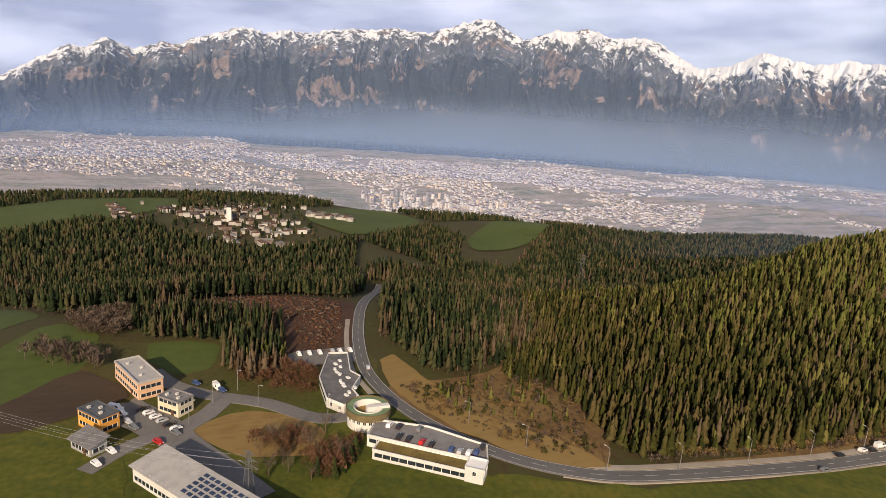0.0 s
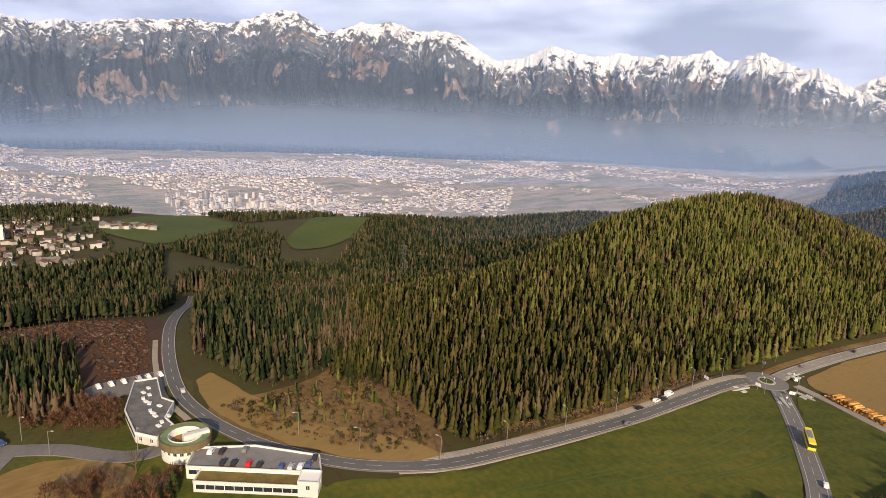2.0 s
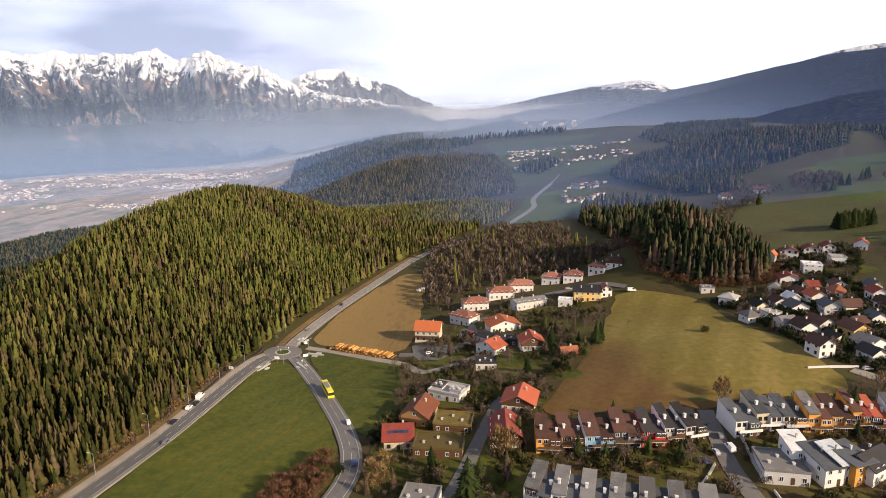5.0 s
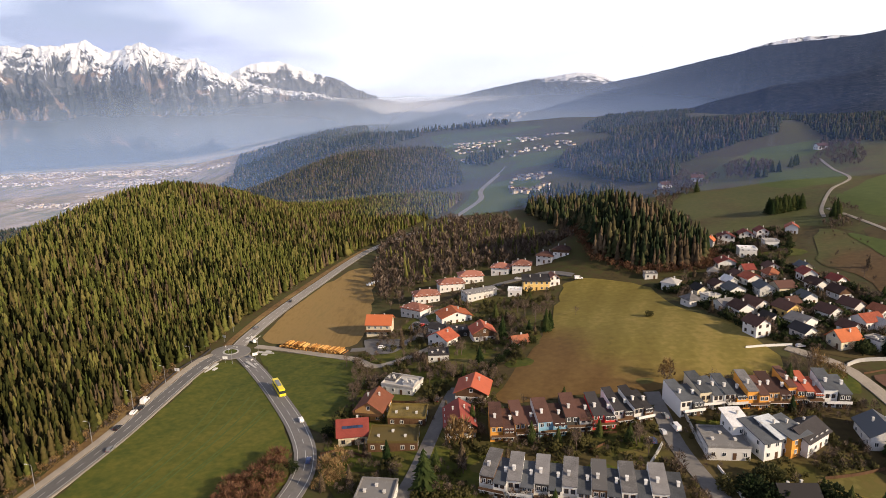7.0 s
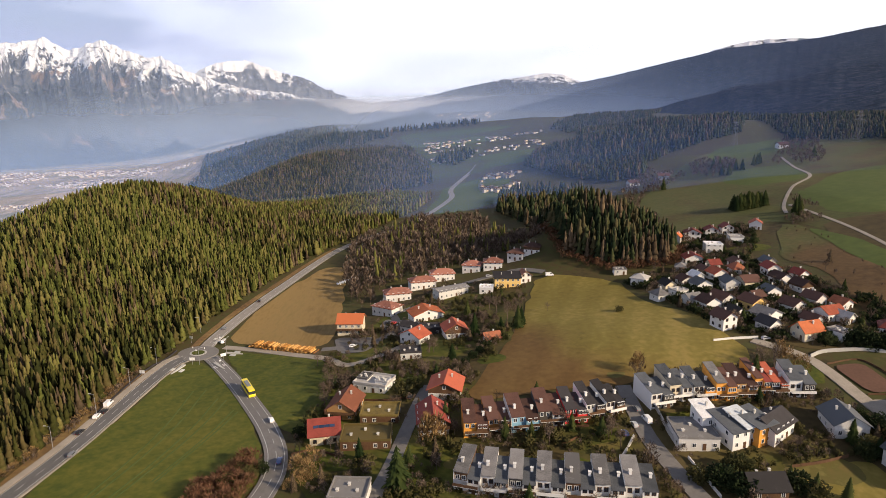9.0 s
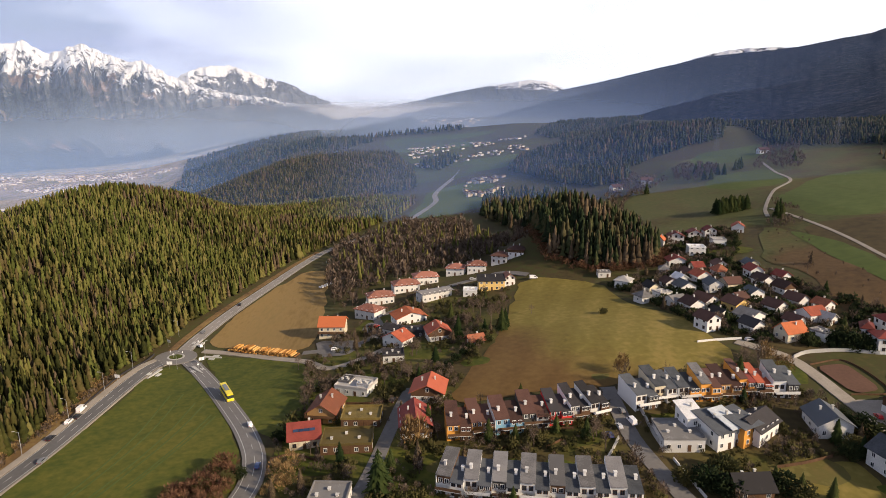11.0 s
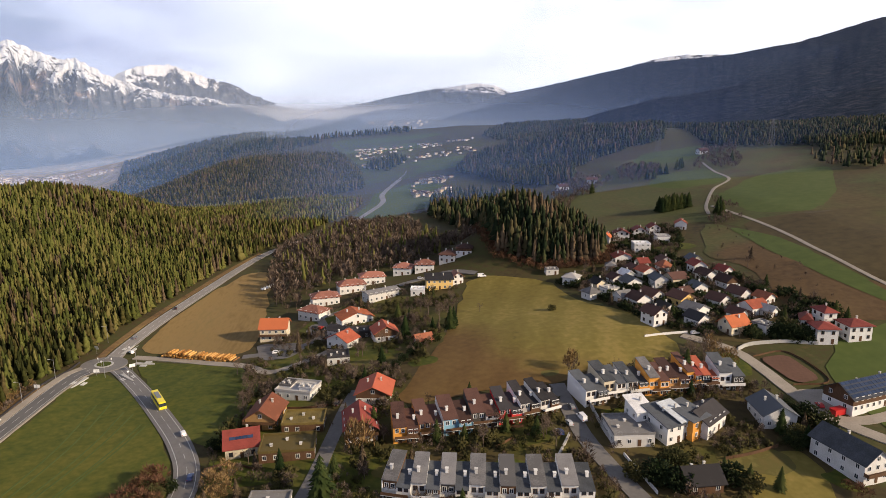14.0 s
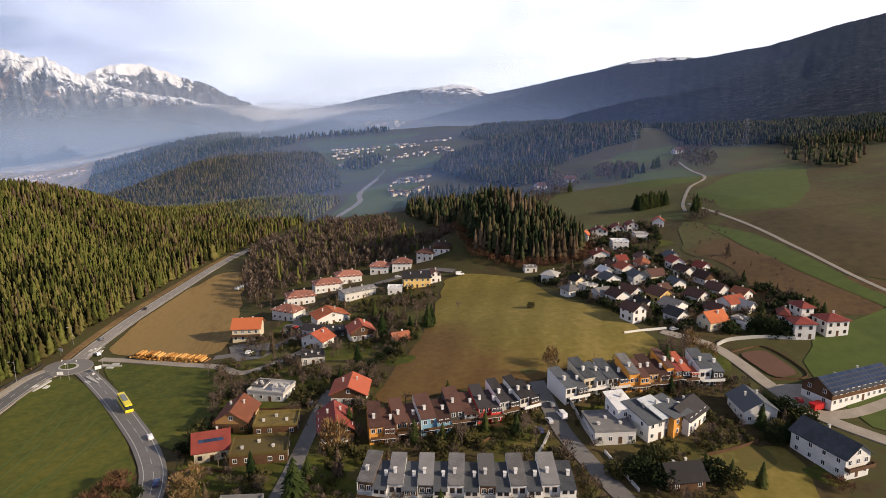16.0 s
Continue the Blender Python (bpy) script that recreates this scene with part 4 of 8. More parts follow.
def town(name, count, az_lo, az_hi, r_lo, r_hi, label, seed, sharp, size=(5, 11), tall=(5, 11), cell=0.0042, roofs=None, walls=None):
    """Buildings strewn over the valley floor, thick in some quarters and thin in others."""
    g = np.random.default_rng(seed)
    az, r = np.radians(g.uniform(az_lo, az_hi, count * 5)), np.sqrt(g.uniform(r_lo ** 2, r_hi ** 2, count * 5))
    x, y = -r * np.sin(az), r * np.cos(az)
    d = np.array([noise.noise((px * cell * 0.45, py * cell * 1.0, seed)) + 0.6 * noise.noise((px * cell * 2.1, py * cell * 2.1, seed + 3)) for px, py in zip(x, y)])
    keep = np.flatnonzero(d > sharp)[:count]
    x, y = x[keep], y[keep]
    turn = 0.5 + 0.35 * np.sin(x * 0.002) + g.choice([0, 1.571], len(x)) + g.normal(0, 0.08, len(x))
    sx, sz = g.uniform(*size, len(x)), g.uniform(*tall, len(x))
    z = ground(x, y)
    thing = new(name)
    tagged(thing, label, "town", kind="stuff")
    boxes("house_walls", BODY, x, y, z, sx, sz, turn, walls or M_town_wall, thing)
    boxes("house_roofs", CAP, x, y, z + sz, sx, sx * 0.28, turn, roofs or M_town_roof, thing)


town("valley_town", 11500, 46, 116, 1330, 2850, "pale dense valley town with white and terracotta buildings", 5, -0.22, (2.6, 6.5), (2.6, 6.5))
town("town_outskirts", 3200, 26, 72, 1500, 3100, "scattered pale villages and workshops across the valley floor", 11, 0.12, (2.6, 6.5), (2.6, 5.5))
town("foothill_villages", 1500, 16, 100, 2700, 3250, "pale villages at the foot of the mountains", 17, 0.18, (3.5, 7), (3, 6))
town("tower_blocks", 90, 62, 76, 1700, 1950, "pale and yellow tower blocks in the valley town", 23, -0.2, (3.5, 5.5), (12, 22))
town("east_village", 150, -9, 1.5, 1000, 1350, "white houses of a far village on the plateau", 31, 0.0, (2.2, 3.8), (2.4, 3.8), 0.01, roofs=M_village_roof)
town("east_hamlet", 60, -7, -3.5, 680, 800, "white and dark houses of a hamlet beside the far road", 37, -0.3, (2.0, 3.4), (2.2, 3.2), 0.01, roofs=M_village_roof)
town("hill_church_village", 50, -5, 1, 1900, 2150, "white houses of a village on the far hill", 41, -0.3, (3.5, 6), (4, 6), 0.01, roofs=M_village_roof)
town("west_village", 230, 81, 97, 570, 900, "white and brown houses of a village behind the woods", 43, -0.15, (2.8, 4.8), (3, 5), 0.012, roofs=M_village_roof, walls=M_village_wall)
town("west_village_edge", 50, 77, 81, 690, 820, "scattered white houses at the edge of the village", 47, 0.1, (3.5, 6), (4, 6), 0.012, roofs=M_village_roof, walls=M_village_wall)

church = new("church")
church.matrix_world = pose(-735, 28, float(ground(-735, 28)))
tagged(church, "white village church with a pointed dark spire", "church")

# ---- woods ----
rng = np.random.default_rng(7)


def conifer_template(sides, tiers):
    """Unit conifer crown (height 1, radius 1): rings that step in and out."""
    v, rad, zz = [], [], []
    for k in range(tiers):
        t = k / tiers
        rad += [(1 - t) ** 0.85, (1 - t) ** 0.85 * 0.52]
        zz += [0.10 + 0.9 * t, 0.10 + 0.9 * (t + 0.62 / tiers)]
    for i, (a, z) in enumerate(zip(rad, zz)):
        for s in range(sides):
            w = 2 * math.pi * (s + 0.5 * (i // 2 % 2)) / sides
            q = a * (1.12, 0.66)[s % 2] if i % 2 == 0 else a
            v.append((q * math.cos(w), q * math.sin(w), z - (0.05, 0.0)[s % 2] * (i % 2 == 0)))
    v.append((0, 0, 1.0))
    f = []
    for i in range(len(rad) - 1):
        for s in range(sides):
            a, b = i * sides + s, i * sides + (s + 1) % sides
            f += [(a, b, b + sides), (a, b + sides, a + sides)]
    last = (len(rad) - 1) * sides
    f += [(last + s, last + (s + 1) % sides, len(v) - 1) for s in range(sides)]
    f += [(0, s + 1, s) for s in range(1, sides - 1)]
    return np.array(v), np.array(f)


def scatter_mesh(name, template, xy, height, radius, material, parent, jitter=0.34, lift=0.0):
    """Many jittered copies of a template joined into one mesh."""
    tv, tf = template
    n, k = len(xy), len(tv)
    turn = rng.uniform(0, 6.283, n)
    c, s = np.cos(turn)[:, None], np.sin(turn)[:, None]
    wob = 1 + rng.uniform(-jitter, jitter, (n, k))
    x = (tv[:, 0] * c - tv[:, 1] * s) * radius[:, None] * wob
    y = (tv[:, 0] * s + tv[:, 1] * c) * radius[:, None] * wob
    z = tv[:, 2] * height[:, None] + rng.uniform(-jitter, jitter, (n, k)) * 0.05 * height[:, None]
    lean = rng.normal(0, 0.02, (n, 2))
    x += lean[:, :1] * z
    y += lean[:, 1:] * z
    g = ground(xy[:, 0], xy[:, 1]) + lift
    verts = np.stack([x + xy[:, :1], y + xy[:, 1:], z + g[:, None]], -1).reshape(-1, 3)
    faces = (tf[None] + (np.arange(n) * k)[:, None, None]).reshape(-1, tf.shape[1])
    me = bpy.data.meshes.new(name)
    me.vertices.add(len(verts))
    me.vertices.foreach_set("co", verts.astype(np.float32).ravel())
    me.loops.add(faces.size)
    me.loops.foreach_set("vertex_index", faces.astype(np.int32).ravel())
    me.polygons.add(len(faces))
    me.polygons.foreach_set("loop_start", np.arange(0, faces.size, faces.shape[1], dtype=np.int32))
    me.update(calc_edges=True)
    me.materials.append(material)
    ob = new(name, me)
    ob.parent = parent
    tagged(ob, kind="stuff")
    return ob


def trunk_template():
    v = [(math.cos(a), math.sin(a), z) for z in (-0.05, 1.0) for a in (0, 2.1, 4.2)]
    return np.array(v), np.array([(0, 1, 4), (0, 4, 3), (1, 2, 5), (1, 5, 4), (2, 0, 3), (2, 3, 5)])


NEAR_TREE, FAR_TREE, TRUNK = conifer_template(6, 3), conifer_template(4, 2), trunk_template()


def spread(poly, gap, keep_off=()):
    """Jittered points, about gap metres apart, inside poly and off the lines (points, distance) and areas given."""
    px, py = [p[0] for p in poly], [p[1] for p in poly]
    gx, gy = np.meshgrid(np.arange(min(px), max(px), gap), np.arange(min(py), max(py), gap))
    gx = gx.ravel() + rng.uniform(-0.46, 0.46, gx.size) * gap
    gy = gy.ravel() + rng.uniform(-0.46, 0.46, gy.size) * gap
    ok = inside(gx, gy, poly)
    for shape, off in keep_off:
        if off is None:
            ok &= ~inside(gx, gy, shape)
        else:
            for q in smooth_line(shape, 6.0):
                ok &= np.hypot(gx - q.x, gy - q.y) > off
    return np.stack([gx[ok], gy[ok]], 1)


def wood(name, poly, gap, tall, label, keep_off=(), larch=0.06, template=None, slim=0.15, bare=0.2, needles=None, shade_span=None):
    """A wood: spruce crowns, larch crowns and trunks, as one thing."""
    template = template or NEAR_TREE
    thing = new(name)
    tagged(thing, label, "forest", kind="stuff")
    xy = spread(poly, gap, keep_off)
    h = tall * rng.uniform(0.62, 1.12, len(xy)) * (1 + 0.12 * np.sin(xy[:, 0] * 0.05) * np.cos(xy[:, 1] * 0.043))
    rad = h * slim * rng.uniform(0.8, 1.25, len(xy))
    patch = np.array([noise.noise((x * 0.035, y * 0.035, 5.0)) for x, y in xy])
    brown = rng.random(len(xy)) < larch * np.clip(0.35 + 3.2 * patch, 0.1, 3)
    up = bare * h
    shaded = np.zeros(len(xy), bool)
    if shade_span:     # shade painted by darker spruces, thinning out between two lines across the wood
        shaded = rng.random(len(xy)) > np.clip((xy[:, 1] - 0.35 * xy[:, 0] - shade_span[0]) / (shade_span[1] - shade_span[0]), 0.05, 0.95)
    for part_name, pick, material in (("spruce_crowns", ~brown & ~shaded, needles or M_spruce), ("old_spruce_crowns", ~brown & shaded, M_spruce_shade), ("larch_crowns", brown, M_larch)):
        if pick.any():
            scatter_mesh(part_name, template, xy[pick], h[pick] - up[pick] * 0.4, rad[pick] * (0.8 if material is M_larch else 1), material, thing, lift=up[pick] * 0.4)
    scatter_mesh("trunks", TRUNK, xy, up + 1.5, h * 0.011 + 0.05, M_bark, thing, 0.05)
    return thing

OFF_MAIN = [(ROAD_MAIN, 9.0), (ROAD_EAST, 7.0)]
BRUSH = [(-194, 58), (-190, 76), (-187, 92), (-178, 110), (-166, 114), (-140, 108), (-128, 101), (-139, 86), (-170, 60)]
SLIM_TREE = conifer_template(5, 4)
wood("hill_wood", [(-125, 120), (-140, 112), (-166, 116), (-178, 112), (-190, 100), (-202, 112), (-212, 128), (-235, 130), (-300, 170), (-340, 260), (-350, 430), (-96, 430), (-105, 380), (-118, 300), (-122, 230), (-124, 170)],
     2.6, 10.0, "dense olive green spruce forest with scattered brown larches covering a hill", OFF_MAIN + [(BRUSH, None)], 0.12, SLIM_TREE, 0.19, shade_span=(215, 470))
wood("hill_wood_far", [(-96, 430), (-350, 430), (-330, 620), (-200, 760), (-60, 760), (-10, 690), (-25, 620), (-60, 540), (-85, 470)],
     3.0, 9.6, "dense olive green spruce forest with brown larches on the far side of the hill", OFF_MAIN, 0.32, FAR_TREE, 0.21, shade_span=(215, 900))
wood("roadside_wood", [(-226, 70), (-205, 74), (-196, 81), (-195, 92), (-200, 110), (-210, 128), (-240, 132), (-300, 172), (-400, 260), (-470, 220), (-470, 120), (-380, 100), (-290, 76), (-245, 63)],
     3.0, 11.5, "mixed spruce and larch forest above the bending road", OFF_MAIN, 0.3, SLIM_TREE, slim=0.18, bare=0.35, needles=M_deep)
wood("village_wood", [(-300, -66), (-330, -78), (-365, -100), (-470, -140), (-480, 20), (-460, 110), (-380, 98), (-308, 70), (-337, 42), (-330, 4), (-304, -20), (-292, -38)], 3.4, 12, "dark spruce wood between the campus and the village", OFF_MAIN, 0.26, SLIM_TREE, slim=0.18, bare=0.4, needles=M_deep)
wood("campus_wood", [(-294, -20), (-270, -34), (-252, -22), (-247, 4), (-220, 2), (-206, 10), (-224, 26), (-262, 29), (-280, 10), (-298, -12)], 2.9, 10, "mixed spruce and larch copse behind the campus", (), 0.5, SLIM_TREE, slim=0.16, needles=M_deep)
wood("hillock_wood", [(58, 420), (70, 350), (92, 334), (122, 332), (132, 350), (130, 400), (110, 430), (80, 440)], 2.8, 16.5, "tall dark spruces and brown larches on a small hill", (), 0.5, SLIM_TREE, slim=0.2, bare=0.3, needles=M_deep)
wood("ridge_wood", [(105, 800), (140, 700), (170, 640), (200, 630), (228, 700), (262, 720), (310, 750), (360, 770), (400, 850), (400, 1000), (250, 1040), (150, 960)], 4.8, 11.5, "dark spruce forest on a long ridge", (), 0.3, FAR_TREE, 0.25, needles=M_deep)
wood("far_wood", [(-130, 800), (-60, 780), (-10, 800), (-20, 1000), (-60, 1250), (-200, 1450), (-420, 1500), (-560, 1300), (-480, 1050), (-340, 900), (-220, 800)], 6.5, 11, "far forested ridge above the valley", (), 0.2, FAR_TREE, 0.25, needles=M_spruce_shade)
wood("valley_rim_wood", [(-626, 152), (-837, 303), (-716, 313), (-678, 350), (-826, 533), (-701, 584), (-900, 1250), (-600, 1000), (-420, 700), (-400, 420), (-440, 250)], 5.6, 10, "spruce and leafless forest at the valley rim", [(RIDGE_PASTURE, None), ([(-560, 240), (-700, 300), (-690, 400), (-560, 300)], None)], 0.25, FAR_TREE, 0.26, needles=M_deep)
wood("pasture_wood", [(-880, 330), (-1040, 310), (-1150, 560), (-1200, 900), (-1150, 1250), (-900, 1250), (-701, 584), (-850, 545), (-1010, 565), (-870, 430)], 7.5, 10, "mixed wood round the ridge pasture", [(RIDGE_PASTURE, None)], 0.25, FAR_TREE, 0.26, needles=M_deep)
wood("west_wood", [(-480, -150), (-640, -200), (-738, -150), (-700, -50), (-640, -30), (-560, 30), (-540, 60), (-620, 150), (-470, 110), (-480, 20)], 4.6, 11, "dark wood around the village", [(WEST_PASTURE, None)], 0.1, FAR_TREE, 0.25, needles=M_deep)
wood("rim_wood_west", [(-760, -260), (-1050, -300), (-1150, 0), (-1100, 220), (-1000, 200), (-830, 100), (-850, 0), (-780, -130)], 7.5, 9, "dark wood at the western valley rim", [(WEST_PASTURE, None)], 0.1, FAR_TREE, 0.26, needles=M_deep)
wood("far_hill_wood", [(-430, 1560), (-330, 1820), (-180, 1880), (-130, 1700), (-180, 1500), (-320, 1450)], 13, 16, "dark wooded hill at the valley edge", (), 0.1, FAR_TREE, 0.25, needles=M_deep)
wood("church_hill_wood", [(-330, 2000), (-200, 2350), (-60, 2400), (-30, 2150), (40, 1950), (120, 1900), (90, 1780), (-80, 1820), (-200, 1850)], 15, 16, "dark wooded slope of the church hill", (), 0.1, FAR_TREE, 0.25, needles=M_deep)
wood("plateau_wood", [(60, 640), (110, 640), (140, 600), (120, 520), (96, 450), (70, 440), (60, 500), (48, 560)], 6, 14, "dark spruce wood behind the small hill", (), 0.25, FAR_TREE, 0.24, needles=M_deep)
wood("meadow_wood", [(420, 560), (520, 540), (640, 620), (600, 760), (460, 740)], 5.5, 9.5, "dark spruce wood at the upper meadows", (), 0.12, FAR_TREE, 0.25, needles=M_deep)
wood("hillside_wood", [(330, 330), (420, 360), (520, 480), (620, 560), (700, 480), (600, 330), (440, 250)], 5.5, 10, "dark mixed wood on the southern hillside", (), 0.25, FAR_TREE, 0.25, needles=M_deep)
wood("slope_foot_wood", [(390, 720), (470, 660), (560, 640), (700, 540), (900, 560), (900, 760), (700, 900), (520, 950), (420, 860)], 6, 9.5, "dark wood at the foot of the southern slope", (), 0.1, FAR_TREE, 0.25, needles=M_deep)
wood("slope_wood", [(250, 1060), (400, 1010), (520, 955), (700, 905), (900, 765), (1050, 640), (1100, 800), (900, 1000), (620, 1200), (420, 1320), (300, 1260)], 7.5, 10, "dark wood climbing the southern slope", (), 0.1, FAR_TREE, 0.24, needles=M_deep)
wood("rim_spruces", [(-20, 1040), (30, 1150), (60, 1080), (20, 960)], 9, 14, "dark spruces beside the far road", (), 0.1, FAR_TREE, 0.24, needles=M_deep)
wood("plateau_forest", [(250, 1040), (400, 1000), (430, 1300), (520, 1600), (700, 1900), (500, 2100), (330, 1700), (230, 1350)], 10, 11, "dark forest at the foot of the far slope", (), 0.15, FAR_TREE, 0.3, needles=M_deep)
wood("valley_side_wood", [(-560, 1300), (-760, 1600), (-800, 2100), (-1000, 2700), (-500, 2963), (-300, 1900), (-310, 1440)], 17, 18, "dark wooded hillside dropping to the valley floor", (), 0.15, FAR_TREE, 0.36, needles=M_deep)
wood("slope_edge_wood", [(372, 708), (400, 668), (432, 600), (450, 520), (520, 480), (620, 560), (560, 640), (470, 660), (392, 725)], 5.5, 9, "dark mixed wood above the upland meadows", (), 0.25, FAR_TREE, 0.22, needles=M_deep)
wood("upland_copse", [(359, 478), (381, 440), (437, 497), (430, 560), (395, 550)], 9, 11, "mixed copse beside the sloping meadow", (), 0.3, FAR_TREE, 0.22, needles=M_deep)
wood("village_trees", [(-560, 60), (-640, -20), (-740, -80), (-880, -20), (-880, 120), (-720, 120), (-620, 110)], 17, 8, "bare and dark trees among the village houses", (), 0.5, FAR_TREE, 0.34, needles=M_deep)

# ---- buildings ----
def box(bm, x0, x1, y0, y1, z0, z1):
    v = [bm.verts.new((x, y, z)) for z in (z0, z1) for x, y in ((x0, y0), (x1, y0), (x1, y1), (x0, y1))]
    for f in ((3, 2, 1, 0), (4, 5, 6, 7), (0, 1, 5, 4), (1, 2, 6, 5), (2, 3, 7, 6), (3, 0, 4, 7)):
        bm.faces.new([v[i] for i in f])


def prism(bm, poly, z0, z1):
    """A solid over an outline; z1 may be a list, one height a corner."""
    tops = z1 if isinstance(z1, (list, tuple)) else [z1] * len(poly)
    lows = z0 if isinstance(z0, (list, tuple)) else [z0] * len(poly)
    a = [bm.verts.new((x, y, z)) for (x, y), z in zip(poly, lows)]
    b = [bm.verts.new((x, y, z)) for (x, y), z in zip(poly, tops)]
    n = len(poly)
    bm.faces.new(a[::-1])
    bm.faces.new(b)
    for i in range(n):
        j = (i + 1) % n
        bm.faces.new((a[i], a[j], b[j], b[i]))


def part(name, bm, material, parent, label="", at=None):
    me = bpy.data.meshes.new(name)
    bmesh.ops.recalc_face_normals(bm, faces=bm.faces)
    bm.to_mesh(me)
    bm.free()
    me.materials.append(material)
    ob = new(name, me)
    ob.parent = parent
    if at is not None:
        ob.matrix_basis = at
    return tagged(ob, label)


def piece(name, me, parent, at):
    """A part that shares its mesh with alike ones."""
    ob = new(name, me)
    ob.parent, ob.matrix_basis = parent, at
    return ob


def shared(name, build, material):
    bm = bmesh.new()
    build(bm)
    me = bpy.data.meshes.new(name)
    bmesh.ops.recalc_face_normals(bm, faces=bm.faces)
    bm.to_mesh(me)
    bm.free()
    me.materials.append(material)
    return me


def window_frame(bm, w=1.15, h=1.35, t=0.1):
    xs, zs = (-w / 2, -w / 2 + t, -0.035, 0.035, w / 2 - t, w / 2), (0, t, h - t, h)
    solid = [[not (j == 1 and i in (1, 3)) for j in range(3)] for i in range(5)]
    grid = {(i, j, k): bm.verts.new((x, y, z)) for i, x in enumerate(xs) for j, z in enumerate(zs) for k, y in enumerate((-0.07, 0.10))}
    for i in range(5):
        for j in range(3):
            if not solid[i][j]:
                continue
            a, b, c, d = (i, j), (i + 1, j), (i + 1, j + 1), (i, j + 1)
            for k in (0, 1):
                bm.faces.new([grid[(*q, k)] for q in (a, b, c, d)])
            for (p, q), (ni, nj) in (((a, b), (i, j - 1)), ((b, c), (i + 1, j)), ((c, d), (i, j + 1)), ((d, a), (i - 1, j))):
                if not (0 <= ni < 5 and 0 <= nj < 3 and solid[ni][nj]):
                    bm.faces.new((grid[(*p, 0)], grid[(*q, 0)], grid[(*q, 1)], grid[(*p, 1)]))


ME_FRAME = shared("window", window_frame, M_frame)
ME_FRAME_DARK = shared("window_dark", window_frame, M_wood)
ME_PANE = shared("pane", lambda bm: box(bm, -0.48, 0.48, -0.02, 0.04, 0.1, 1.25), M_glass)
ME_DOOR = shared("door", lambda bm: box(bm, -0.5, 0.5, -0.06, 0.05, 0, 2.05), M_wood)
ME_CHIMNEY = shared("chimney", lambda bm: (box(bm, -0.35, 0.35, -0.35, 0.35, 0, 1.5), box(bm, -0.45, 0.45, -0.45, 0.45, 1.5, 1.65)), WALL["white"][0])
ME_MULLION = shared("mullion", lambda bm: box(bm, -0.07, 0.07, -0.12, 0.02, 0, 1.2), M_frame)
ME_SKYLIGHT = shared("skylight", lambda bm: box(bm, -0.8, 0.8, -0.5, 0.5, 0, 0.45), M_frame)
ME_STACK = shared("stack", lambda bm: (box(bm, -0.25, 0.25, -0.25, 0.25, 0, 1.2), box(bm, -0.33, 0.33, -0.33, 0.33, 1.2, 1.32)), WALL["pale"][0])
ME_PANEL = shared("solar_panel", lambda bm: box(bm, -0.78, 0.78, -0.5, 0.5, 0, 0.06), M_solar)


def window(parent, at, dark=False):
    w = piece("window", ME_FRAME_DARK if dark else ME_FRAME, parent, at)
    piece("pane", ME_PANE, w, Matrix.Identity(4))
    return w


def windows(parent, x0, x1, y, turn, z, storeys, gap=2.7, dark=False, door=False):
    """Rows of windows along a wall from x0 to x1 at depth y of the wall's own plane, turned about z."""
    n = max(1, int((x1 - x0 - 0.6) / gap))
    for s in range(storeys):
        for i in range(n):
            x = x0 + (x1 - x0) * (i + 0.5) / n
            m = pose(0, 0, 0, 0, 0, turn) @ pose(x, y, z + 0.95 + 2.8 * s)
            if door and s == 0 and i == n // 2:
                piece("door", ME_DOOR, parent, pose(0, 0, 0, 0, 0, turn) @ pose(x, y, z + 0.05))
            else:
                window(parent, m, dark)


